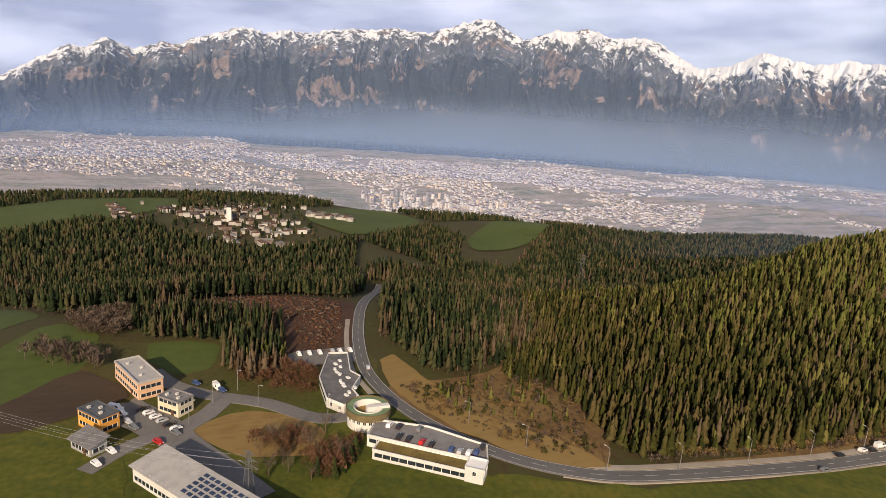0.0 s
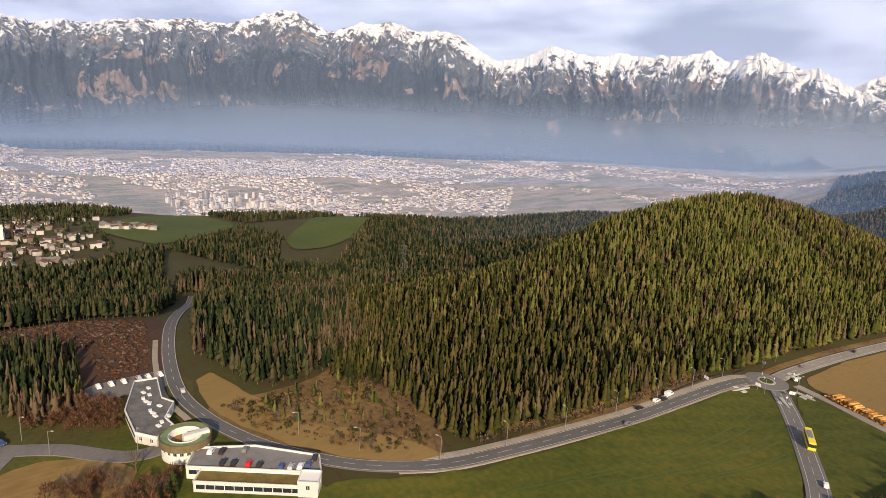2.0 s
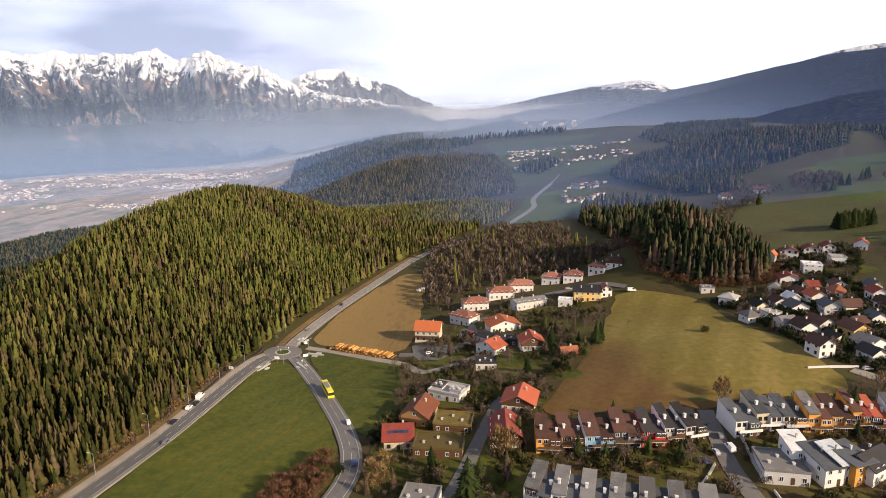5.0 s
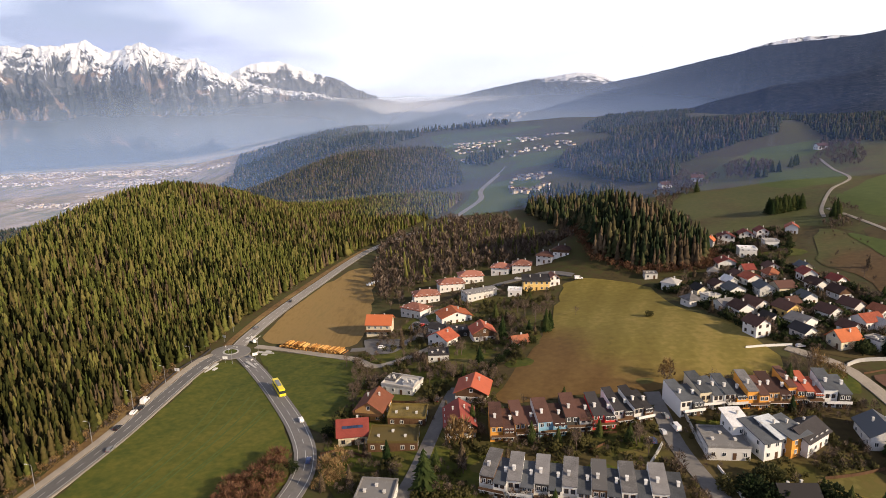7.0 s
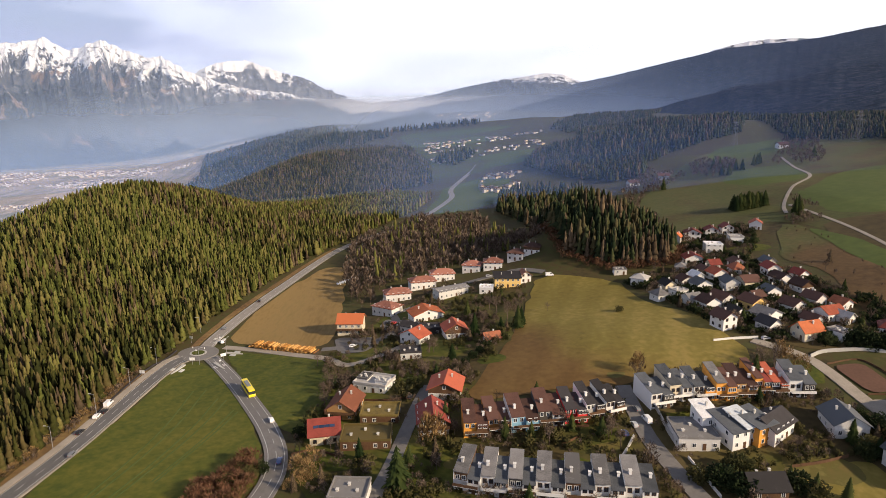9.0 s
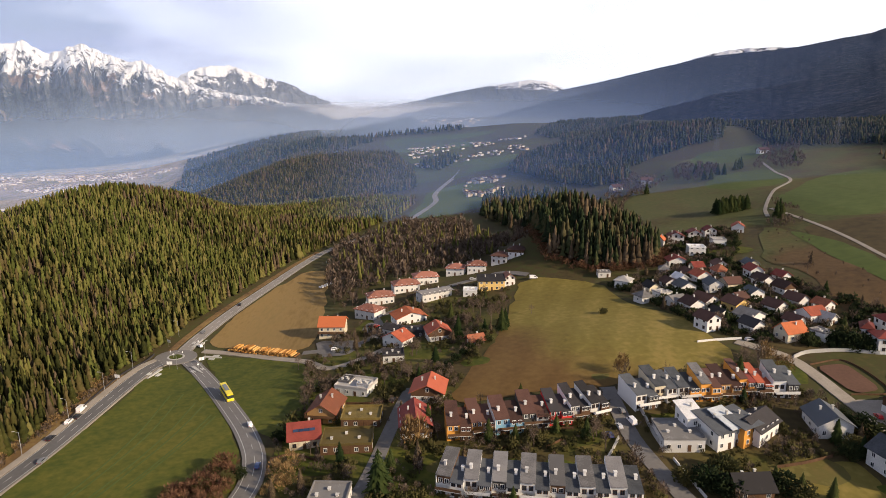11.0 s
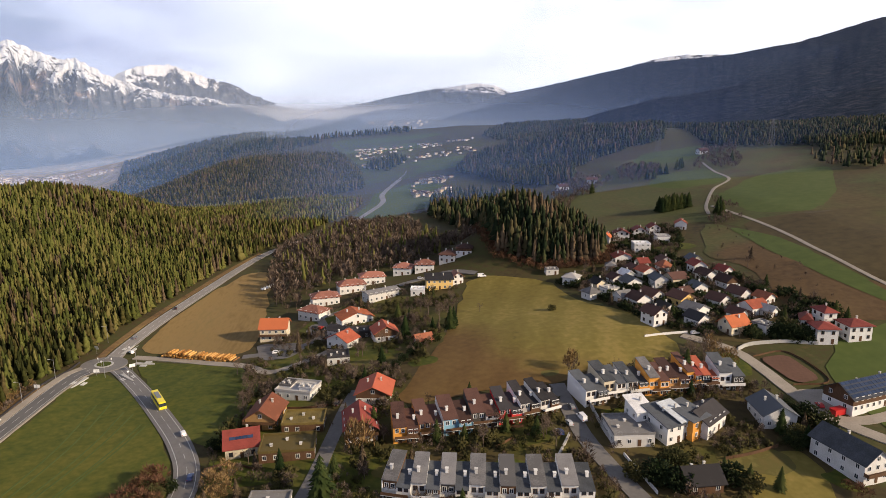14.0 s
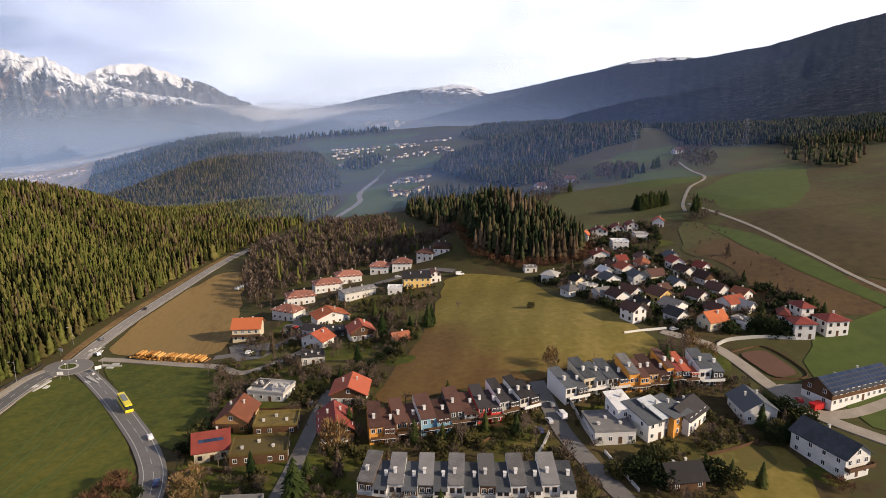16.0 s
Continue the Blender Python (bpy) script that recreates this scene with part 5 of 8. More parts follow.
def roof_slabs(bm, w, d, h, rise, ridge, over=0.7, t=0.22):
    """Roof over a w x d plan whose eaves lie at h."""
    if ridge == "flat":
        box(bm, -w / 2 - 0.15, w / 2 + 0.15, -d / 2 - 0.15, d / 2 + 0.15, h, h + 0.22)
        for x0, x1, y0, y1 in ((-w / 2 - 0.15, w / 2 + 0.15, -d / 2 - 0.15, -d / 2 + 0.15), (-w / 2 - 0.15, w / 2 + 0.15, d / 2 - 0.15, d / 2 + 0.15),
                               (-w / 2 - 0.15, -w / 2 + 0.15, -d / 2 + 0.15, d / 2 - 0.15), (w / 2 - 0.15, w / 2 + 0.15, -d / 2 + 0.15, d / 2 - 0.15)):
            box(bm, x0, x1, y0, y1, h + 0.22, h + 0.22 + rise)
        return
    X, Y = w / 2 + over, d / 2 + over
    if ridge == "mono":
        k = rise / d
        lo, hi = h - over * k, h + rise + over * k
        prism(bm, [(-X, -Y), (X, -Y), (X, Y), (-X, Y)], [lo, lo, hi, hi], [lo + t, lo + t, hi + t, hi + t])
        return
    if ridge == "hip":
        k = rise / min(w, d) * 2
        e = h - over * k
        s = max(0.0, (w - d) / 2)
        u = max(0.0, (d - w) / 2)
        ring = [bm.verts.new(p) for p in ((-X, -Y, e), (X, -Y, e), (X, Y, e), (-X, Y, e))]
        up = [bm.verts.new((p.co.x, p.co.y, e + t)) for p in ring]
        a, b = (bm.verts.new((-s, -u, h + rise + t)), bm.verts.new((s + (0.01 if s + u == 0 else 0), u, h + rise + t)))
        bm.faces.new(ring[::-1])
        for i in range(4):
            j = (i + 1) % 4
            bm.faces.new((ring[i], ring[j], up[j], up[i]))
        if s >= u:
            bm.faces.new((up[0], up[1], b, a)), bm.faces.new((up[1], up[2], b)), bm.faces.new((up[2], up[3], a, b)), bm.faces.new((up[3], up[0], a))
        else:
            bm.faces.new((up[0], up[1], a)), bm.faces.new((up[1], up[2], b, a)), bm.faces.new((up[2], up[3], b)), bm.faces.new((up[3], up[0], a, b))
        return
    if ridge == "x":
        k = rise / (d / 2)
        e, top = h - over * k, h + rise
        for s in (-1, 1):
            prism(bm, [(-X, s * Y), (X, s * Y), (X, 0), (-X, 0)], [e, e, top, top], [e + t, e + t, top + t, top + t])
    else:
        k = rise / (w / 2)
        e, top = h - over * k, h + rise
        for s in (-1, 1):
            prism(bm, [(s * X, -Y), (s * X, Y), (0, Y), (0, -Y)], [e, e, top, top], [e + t, e + t, top + t, top + t])


def wall_body(bm, w, d, h, rise, ridge, deep=2.5):
    """Walls with their gables."""
    X, Y = w / 2, d / 2
    if ridge == "mono":
        prism(bm, [(-X, -Y), (X, -Y), (X, Y), (-X, Y)], -deep, [h, h, h + rise, h + rise])
    elif ridge in ("flat", "hip"):
        box(bm, -X, X, -Y, Y, -deep, h)
    elif ridge == "x":
        box(bm, -X, X, -Y, Y, -deep, h)
        for x0 in (-X, X - 0.3):
            a = [bm.verts.new((x, y, z)) for x in (x0, x0 + 0.3) for y, z in ((-Y, h), (Y, h), (0, h + rise))]
            bm.faces.new((a[0], a[1], a[2])), bm.faces.new((a[5], a[4], a[3]))
            bm.faces.new((a[0], a[2], a[5], a[3])), bm.faces.new((a[1], a[4], a[5], a[2]))
    else:
        box(bm, -X, X, -Y, Y, -deep, h)
        for y0 in (-Y, Y - 0.3):
            a = [bm.verts.new((x, y, z)) for y in (y0, y0 + 0.3) for x, z in ((-X, h), (X, h), (0, h + rise))]
            bm.faces.new((a[0], a[1], a[2])), bm.faces.new((a[5], a[4], a[3]))
            bm.faces.new((a[0], a[2], a[5], a[3])), bm.faces.new((a[1], a[4], a[5], a[2]))


ROOF_KIND = {"x": "gabled roof", "y": "gabled roof", "hip": "hipped roof", "flat": "flat roof", "mono": "sloping roof"}
HOUSES = []


def building(x, y, turn, w, d, h, rise, ridge, wall, roof, *extra, name="house", beside="in the village", group="village houses", category="house"):
    """One building: walls, roof, chimney, windows and a door, front towards its own -y."""
    if group == "apartment houses":
        w, d, h, rise = w * 0.92, d * 0.9, h * 0.86, rise * 0.9
    if group in ("village houses", "town villas") and beside in ("in the village", "below the hillside"):
        w, d, h, rise = w * 0.82, d * 0.82, h * 0.86, rise * 0.86
    z = float(min(ground(x, y), ground(x, y) * 0.5 + 0.5 * ground(x - 3, y - 4)))
    thing = new(name)
    thing.matrix_world = pose(x, y, z, 0, 0, turn)
    HOUSES.append((x, y, max(w, d) * 0.62))
    extras = "".join({"balcony": " and balcony", "solar": " and solar panels"}.get(e, "") for e in extra)
    tagged(thing, f"{WALL[wall][1]} {name.replace('_', ' ')} with {ROOF[roof][1]} {ROOF_KIND[ridge]}{extras} {beside}", category, group)
    bm = bmesh.new()
    wall_body(bm, w, d, h, rise, ridge)
    part("wall", bm, WALL[wall][0], thing)
    if wall == "timber" and h > 3.4:
        bm = bmesh.new()
        box(bm, -w / 2 - 0.04, w / 2 + 0.04, -d / 2 - 0.04, d / 2 + 0.04, -2.5, 2.4)
        part("plinth", bm, WALL["white"][0], thing, "white rendered ground floor")
    bm = bmesh.new()
    roof_slabs(bm, w, d, h, rise, ridge)
    top = part("roof", bm, ROOF[roof][0], thing, ROOF[roof][1] + " roof")
    dark = wall in ("white", "cream", "yellow") and roof in ("brown", "darkred", "terra")
    storeys = max(1, round(h / 2.9))
    off = 0.05 if wall == "timber" and h > 3.4 else 0.0
    if name == "office_block":
        for turn_, run, deep in ((0, w, d), (90, d, w), (-90, d, w)):
            for k in range(storeys):
                bm = bmesh.new()
                box(bm, -run / 2 + 0.7, run / 2 - 0.7, -deep / 2 - 0.05, -deep / 2 + 0.1, 1.0 + 2.7 * k, 2.1 + 2.7 * k)
                band = part("ribbon_window", bm, M_glass, thing, "dark window band", pose(0, 0, 0, 0, 0, turn_))
                for i in range(int(run / 1.7) + 1):
                    piece("mullion", ME_MULLION, band, pose(-run / 2 + 0.7 + i * (run - 1.4) / int(run / 1.7), -deep / 2, 0.98 + 2.7 * k))
        piece("door", ME_DOOR, thing, pose(w * 0.22, -d / 2 - 0.1, 0.05))
    else:
        windows(thing, -w / 2, w / 2, -d / 2 - off, 0, 0, storeys, 2.5, dark, True)
        for s in (90, -90):
            windows(thing, -d / 2, d / 2, -w / 2 - off, s, 0, storeys, 3.2, dark)
    if ridge == "y" and rise > 2.3:
        window(thing, pose(0, -d / 2, h + 0.15), dark)
    if ridge != "flat":
        if name != "office_block":
            piece("chimney", ME_STACK, top, pose(w * 0.18, d * 0.12, h + rise * 0.66))
        if w > 9 and name != "office_block":
            piece("chimney", ME_STACK, top, pose(-w * 0.22, d * 0.05, h + rise * 0.62))
    else:
        for i in range(3):
            piece("roof_vent", ME_STACK, top, pose(-w * 0.3 + i * w * 0.27, (i % 2 - 0.5) * d * 0.3, h + 0.1) @ Matrix.Diagonal((1.3, 1.7, 0.55, 1)))
    if "balcony" in extra:
        bm = bmesh.new()
        box(bm, -w / 2 - 0.3, w / 2 + 0.3, -d / 2 - 1.5, -d / 2 - 0.03, 2.72, 2.86)
        bal = part("balcony", bm, M_wood, thing, "brown wooden balcony")
        bm = bmesh.new()
        box(bm, -w / 2 - 0.3, w / 2 + 0.3, -d / 2 - 1.5, -d / 2 - 1.44, 2.95, 3.75)
        for sx in (-w / 2 - 0.3, w / 2 + 0.24):
            box(bm, sx, sx + 0.06, -d / 2 - 1.43, -d / 2 - 0.05, 2.95, 3.75)
        part("railing", bm, M_wood, bal)
    if "solar" in extra:
        k = math.degrees(math.atan2(rise, d / 2))
        for i in range(4):
            piece("solar_panel", ME_PANEL, top, pose(-2.5 + i * 1.65, -d * 0.27, h + rise * 0.46 + 0.27, k))
    return thing


# settlement beside the log pile, gardens, and the village below the hillside

building(-43.8, 283.7, -2, 11.4, 10.0, 6.0, 3.0, "x", "cream", "orange", "balcony", name="farmhouse", beside="by the track", group="", category="farmhouse")
building(-28.6, 305.8, -33, 13.4, 10.0, 5.5, 2.2, "hip", "white", "rose", name="apartment_house", beside="by the woods", group="apartment houses", category="apartment house")
building(-25.2, 328.5, 14, 15.0, 10.0, 5.5, 2.2, "hip", "white", "rose", name="apartment_house", beside="by the woods", group="apartment houses", category="apartment house")
building(-12.2, 346.8, 14, 15.7, 10.0, 5.5, 2.2, "hip", "white", "rose", name="apartment_house", beside="by the woods", group="apartment houses", category="apartment house")
building(-1.0, 358.8, 9, 15.1, 10.0, 5.5, 2.2, "hip", "white", "rose", name="apartment_house", beside="by the woods", group="apartment houses", category="apartment house")
building(17.6, 368.5, -14, 11.5, 10.0, 5.5, 2.2, "hip", "white", "rose", name="apartment_house", beside="by the woods", group="apartment houses", category="apartment house")
building(29.7, 365.6, -7, 11.8, 10.0, 5.5, 2.2, "hip", "white", "rose", name="apartment_house", beside="by the woods", group="apartment houses", category="apartment house")
building(44.2, 367.1, -24, 10.3, 10.0, 5.5, 2.2, "hip", "white", "brown", name="apartment_house", beside="by the woods", group="apartment houses", category="apartment house")
building(53.2, 366.5, -15, 9.9, 9.0, 5.0, 2.0, "hip", "timber", "brown", name="apartment_house", beside="by the woods", group="apartment houses", category="apartment house")
building(3.7, 324.7, 30, 18.0, 7.0, 4.5, 0.8, "x", "white", "grey", name="row_block", beside="among gardens", group="", category="row block")
building(-8.9, 291.7, 20, 14.8, 10.0, 3.5, 2.6, "y", "white", "orange", name="house", beside="among gardens")
building(4.5, 262.2, 11, 9.8, 9.0, 4.0, 2.8, "y", "timber", "red", name="house", beside="among gardens")
building(-12.8, 260.5, -35, 10.3, 8.0, 3.8, 2.6, "y", "white", "red", name="house", beside="among gardens")
building(-15.3, 275.0, -31, 7.3, 7.0, 3.5, 1.2, "x", "white", "dark", name="house", beside="among gardens")
building(19.5, 247.7, 21, 6.5, 5.0, 2.4, 1.8, "x", "timber", "rust", name="house", beside="among gardens")
building(-6.6, 270.0, 4, 9.9, 7.0, 3.0, 0.5, "flat", "dark", "dark", name="garage", beside="among gardens", group="", category="garage")
building(-13.8, 242.4, 5, 8.4, 7.0, 3.0, 0.5, "flat", "white", "dark", name="garage", beside="among gardens", group="", category="garage")
building(34.5, 330.9, 0, 13.8, 9.0, 5.5, 1.2, "mono", "yellow", "dark", name="house", beside="by the meadow")
building(44.1, 333.6, 12, 5.8, 6.0, 4.5, 2.2, "y", "white", "terra", name="house", beside="among gardens")
building(22.8, 323.4, -7, 7.1, 6.0, 3.2, 0.5, "flat", "white", "white", name="garage", beside="among gardens", group="", category="garage")
building(-25.8, 215.6, -19, 12.6, 9.5, 3.0, 0.6, "flat", "white", "pale", name="villa", beside="among gardens", group="", category="villa")
building(-29.5, 217.5, -19, 4.2, 5.0, 4.0, 0.4, "flat", "white", "grey", name="villa_wing", beside="among gardens", group="", category="villa")
building(-22.5, 213.2, -19, 4.6, 3.6, 3.7, 0.35, "flat", "white", "white", name="villa_wing", beside="among gardens", group="", category="villa")
building(-33.7, 197.3, -9, 9.3, 12.0, 4.0, 3.0, "y", "wood", "rust", "balcony", name="house", beside="among gardens")
building(-38.0, 181.0, 11, 9.0, 11.0, 3.6, 2.8, "x", "cream", "darkred", "solar", name="house", beside="among gardens")
building(-21.3, 191.3, -2, 12.4, 9.0, 3.0, 0.5, "flat", "timber", "moss", name="bungalow", beside="by the street", group="", category="bungalow")
building(-24.2, 176.3, 1, 15.1, 10.0, 3.0, 0.5, "flat", "timber", "moss", name="bungalow", beside="by the street", group="", category="bungalow")
building(0.4, 205.2, -8, 11.0, 11.0, 3.8, 2.6, "y", "timber", "red", name="house", beside="among gardens")
building(-4.1, 183.7, 4, 9.3, 12.0, 4.5, 3.0, "y", "timber", "darkred", "balcony", name="house", beside="among gardens")
building(-25.2, 146.5, -4, 9.7, 9.0, 3.4, 0.5, "flat", "white", "pale", name="garage", beside="among gardens", group="", category="garage")
building(118.5, 172.0, -8, 9.5, 11.0, 4.2, 2.8, "y", "white", "slate", name="house", beside="among gardens")
building(125.0, 148.5, 12, 8.6, 16.0, 6.0, 3.0, "y", "white", "slate", "balcony", name="house", beside="among gardens")
barn_ = building(155.5, 178.5, 15, 28.5, 10.0, 4.8, 3.2, "x", "timber", "solar", name="barn", beside="by the yard", group="", category="barn")
building(81.9, 145.6, 1, 9.1, 8.0, 3.0, 2.6, "x", "timber", "dark", name="house", beside="among gardens")
building(72.5, 169.0, -3, 11.6, 12.0, 3.6, 0.4, "flat", "white", "pale", name="villa", beside="among gardens", group="", category="villa")
building(82.5, 168.0, 18, 5.6, 10.0, 5.5, 2.0, "mono", "white", "slate", name="house", beside="among gardens")
building(86.5, 168.7, 24, 4.6, 8.0, 6.0, 2.0, "mono", "white", "glassy", name="house", beside="among gardens")
building(90.3, 169.1, 28, 7.1, 9.0, 6.0, 1.5, "mono", "orange", "slate", name="house", beside="among gardens")
building(95.9, 170.8, 37, 11.7, 9.0, 4.5, 2.5, "x", "white", "dark", name="house", beside="among gardens")
building(99.4, 308.4, -35, 8.5, 9.0, 4.5, 2.0, "hip", "white", "pale", name="house", beside="in the village")
building(152.7, 379.2, -15, 11.3, 9.0, 5.5, 2.4, "y", "white", "darkred", name="house", beside="in the village")
building(164.6, 380.8, -11, 9.1, 9.0, 5.5, 2.4, "y", "white", "darkred", name="house", beside="in the village")
building(174.5, 381.7, -7, 8.3, 9.0, 5.5, 2.4, "y", "white", "darkred", name="house", beside="in the village")
building(141.7, 374.1, -29, 5.2, 8.0, 4.5, 2.4, "y", "white", "orange", name="house", beside="in the village")
building(152.8, 349.3, -10, 9.0, 8.0, 4.5, 0.5, "flat", "white", "white", name="row_block", beside="among gardens", group="", category="row block")
building(169.6, 358.8, -9, 9.2, 9.0, 5.0, 0.6, "flat", "white", "pale", name="house", beside="in the village")
building(191.9, 381.1, -23, 8.1, 9.0, 5.0, 2.4, "y", "white", "red", name="house", beside="in the village")
building(135.3, 333.5, -3, 11.9, 10.0, 4.0, 2.4, "y", "white", "darkred", name="house", beside="in the village")
building(124.9, 322.2, -23, 5.8, 8.0, 3.5, 1.8, "hip", "white", "grey", name="house", beside="in the village")
building(135.7, 302.8, 11, 9.3, 9.0, 4.2, 2.4, "y", "white", "red", name="house", beside="in the village")
building(147.1, 306.9, 4, 7.3, 9.0, 4.0, 2.8, "hip", "white", "rust", name="house", beside="in the village")
building(159.8, 298.5, 1, 7.7, 9.0, 4.8, 2.4, "y", "white", "darkred", name="house", beside="in the village")
building(157.0, 284.1, 13, 7.9, 9.0, 4.5, 2.4, "y", "white", "brown", name="house", beside="in the village")
building(121.7, 287.8, 11, 9.6, 9.0, 4.8, 2.4, "y", "white", "slate", name="house", beside="in the village")
building(134.4, 285.9, 2, 8.3, 9.0, 4.8, 2.4, "y", "white", "slate", name="house", beside="in the village")
building(142.6, 285.5, 8, 9.6, 10.0, 4.5, 2.4, "x", "cream", "brown", name="house", beside="in the village")
building(111.5, 272.2, 19, 8.3, 9.0, 3.6, 2.0, "x", "white", "grey", name="house", beside="in the village")
building(115.5, 263.6, 15, 9.2, 9.0, 4.5, 2.6, "y", "white", "brown", name="house", beside="in the village")
building(112.5, 241.6, 19, 8.4, 9.0, 6.0, 2.6, "y", "white", "brown", name="house", beside="in the village")
building(122.8, 267.1, 22, 9.7, 10.0, 4.5, 2.6, "y", "white", "brown", name="house", beside="in the village")
building(132.8, 259.9, 19, 9.8, 10.0, 4.5, 2.6, "y", "yellow", "brown", name="house", beside="in the village")
building(132.3, 247.0, 26, 10.9, 10.0, 4.0, 2.4, "y", "white", "grey", name="house", beside="in the village")
building(146.2, 253.2, 20, 8.5, 9.0, 4.5, 2.6, "y", "white", "brown", name="house", beside="in the village")
building(157.6, 257.5, 22, 7.8, 9.0, 4.5, 2.6, "y", "white", "brown", name="house", beside="in the village")
building(139.2, 229.2, -74, 8.4, 11.0, 4.5, 3.4, "y", "cream", "orange", name="house", beside="in the village")
building(128.6, 237.7, 19, 7.2, 9.0, 4.0, 2.4, "y", "white", "dark", name="house", beside="in the village")
building(156.1, 243.9, 17, 10.8, 9.0, 4.2, 2.4, "x", "white", "red", name="house", beside="in the village")
building(161.0, 273.3, 14, 7.3, 9.0, 4.2, 2.4, "y", "timber", "brown", name="house", beside="in the village")
building(159.9, 239.6, 26, 5.8, 7.0, 3.5, 2.0, "y", "white", "pale", name="house", beside="in the village")
building(165.3, 224.3, -31, 4.4, 9.0, 7.0, 1.6, "hip", "white", "darkred", name="town_villa", beside="below the hillside", group="town villas", category="town villa")
building(175.9, 228.2, -1, 6.3, 9.0, 7.0, 1.6, "hip", "white", "darkred", name="town_villa", beside="below the hillside", group="town villas", category="town villa")
building(166.7, 216.4, -11, 9.1, 10.0, 7.0, 1.6, "hip", "white", "darkred", name="town_villa", beside="below the hillside", group="town villas", category="town villa")
building(178.9, 216.2, -1, 10.8, 10.0, 7.0, 1.6, "hip", "white", "darkred", name="town_villa", beside="below the hillside", group="town villas", category="town villa")
building(94.1, 326.6, -2, 6.5, 5.0, 2.8, 0.4, "flat", "pale", "grey", name="shed", beside="at the meadow edge", group="", category="shed")
building(77.5, 173.5, 8, 5.0, 7.0, 6.4, 1.6, "mono", "white", "white", name="villa_wing", beside="among gardens", group="", category="villa")

for k, (px, py, sx, sy) in enumerate(((8, 162, 9, 4), (22, 160, 8, 4), (36, 158, 7, 4), (48, 164, 6, 5), (74, 180, 6, 3), (88, 180, 7, 3), (100, 181, 6, 3), (-12, 168, 6, 6), (-33, 165, 6, 6), (-8, 232, 12, 7), (-20, 225, 8, 5), (4, 244, 8, 6), (-34, 272, 6, 6), (-38, 262, 6, 4),
                                      (18, 228, 5, 5), (102, 155, 9, 9), (120, 143, 5, 5), (126, 205, 5, 8), (146, 240, 5, 4), (118, 300, 8, 5), (142, 320, 6, 6), (120, 280, 5, 3), (172, 345, 10, 8), (100, 180, 4, 4), (60, 205, 4, 2))):
    outline = [(px + sx * math.cos(a) * (1 + 0.2 * math.sin(2 * a + k)), py + sy * math.sin(a) * (1 + 0.2 * math.cos(3 * a + k))) for a in (i * 0.6283 for i in range(10))]
    field("lawn", outline, M_meadow if k % 3 else M_hay, "small green garden lawn between houses", "lawn", 0.2, 3.0)
for hx, hy, ht, hk, hr in ((100, 281, 20, "hip", "grey"), (109, 296, 15, "y", "dark"), (133, 312, 5, "y", "brown"), (138, 268, 20, "x", "brown"), (147, 240, 24, "y", "brown"), (146, 271, 10, "y", "slate"), (119, 300, 10, "y", "brown"), (166, 252, 20, "y", "rust"), (150, 227, 24, "flat", "grey"), (122, 252, 20, "y", "dark"), (141, 320, 4, "x", "darkred"), (152, 318, 0, "y", "brown"), (165, 312, 8, "y", "slate"), (168, 288, 15, "y", "darkred"), (126, 304, 15, "y", "white"), (110, 284, 20, "flat", "pale")):
    building(hx, hy, ht, 6.6 + hx % 3 * 0.8, 7.5, 3.4 + hy % 2 * 0.7, 0.5 if hk == "flat" else 2.2, hk, "cream" if hx % 4 == 1 else "white", hr, beside="in the village")
for hx, hy, ht in ((182, 602, 10), (213, 607, -20), (356, 668, 5)):
    building(hx, hy, ht, 10, 8, 4.0, 2.2, "x", "white", "brown", beside="on the upland")

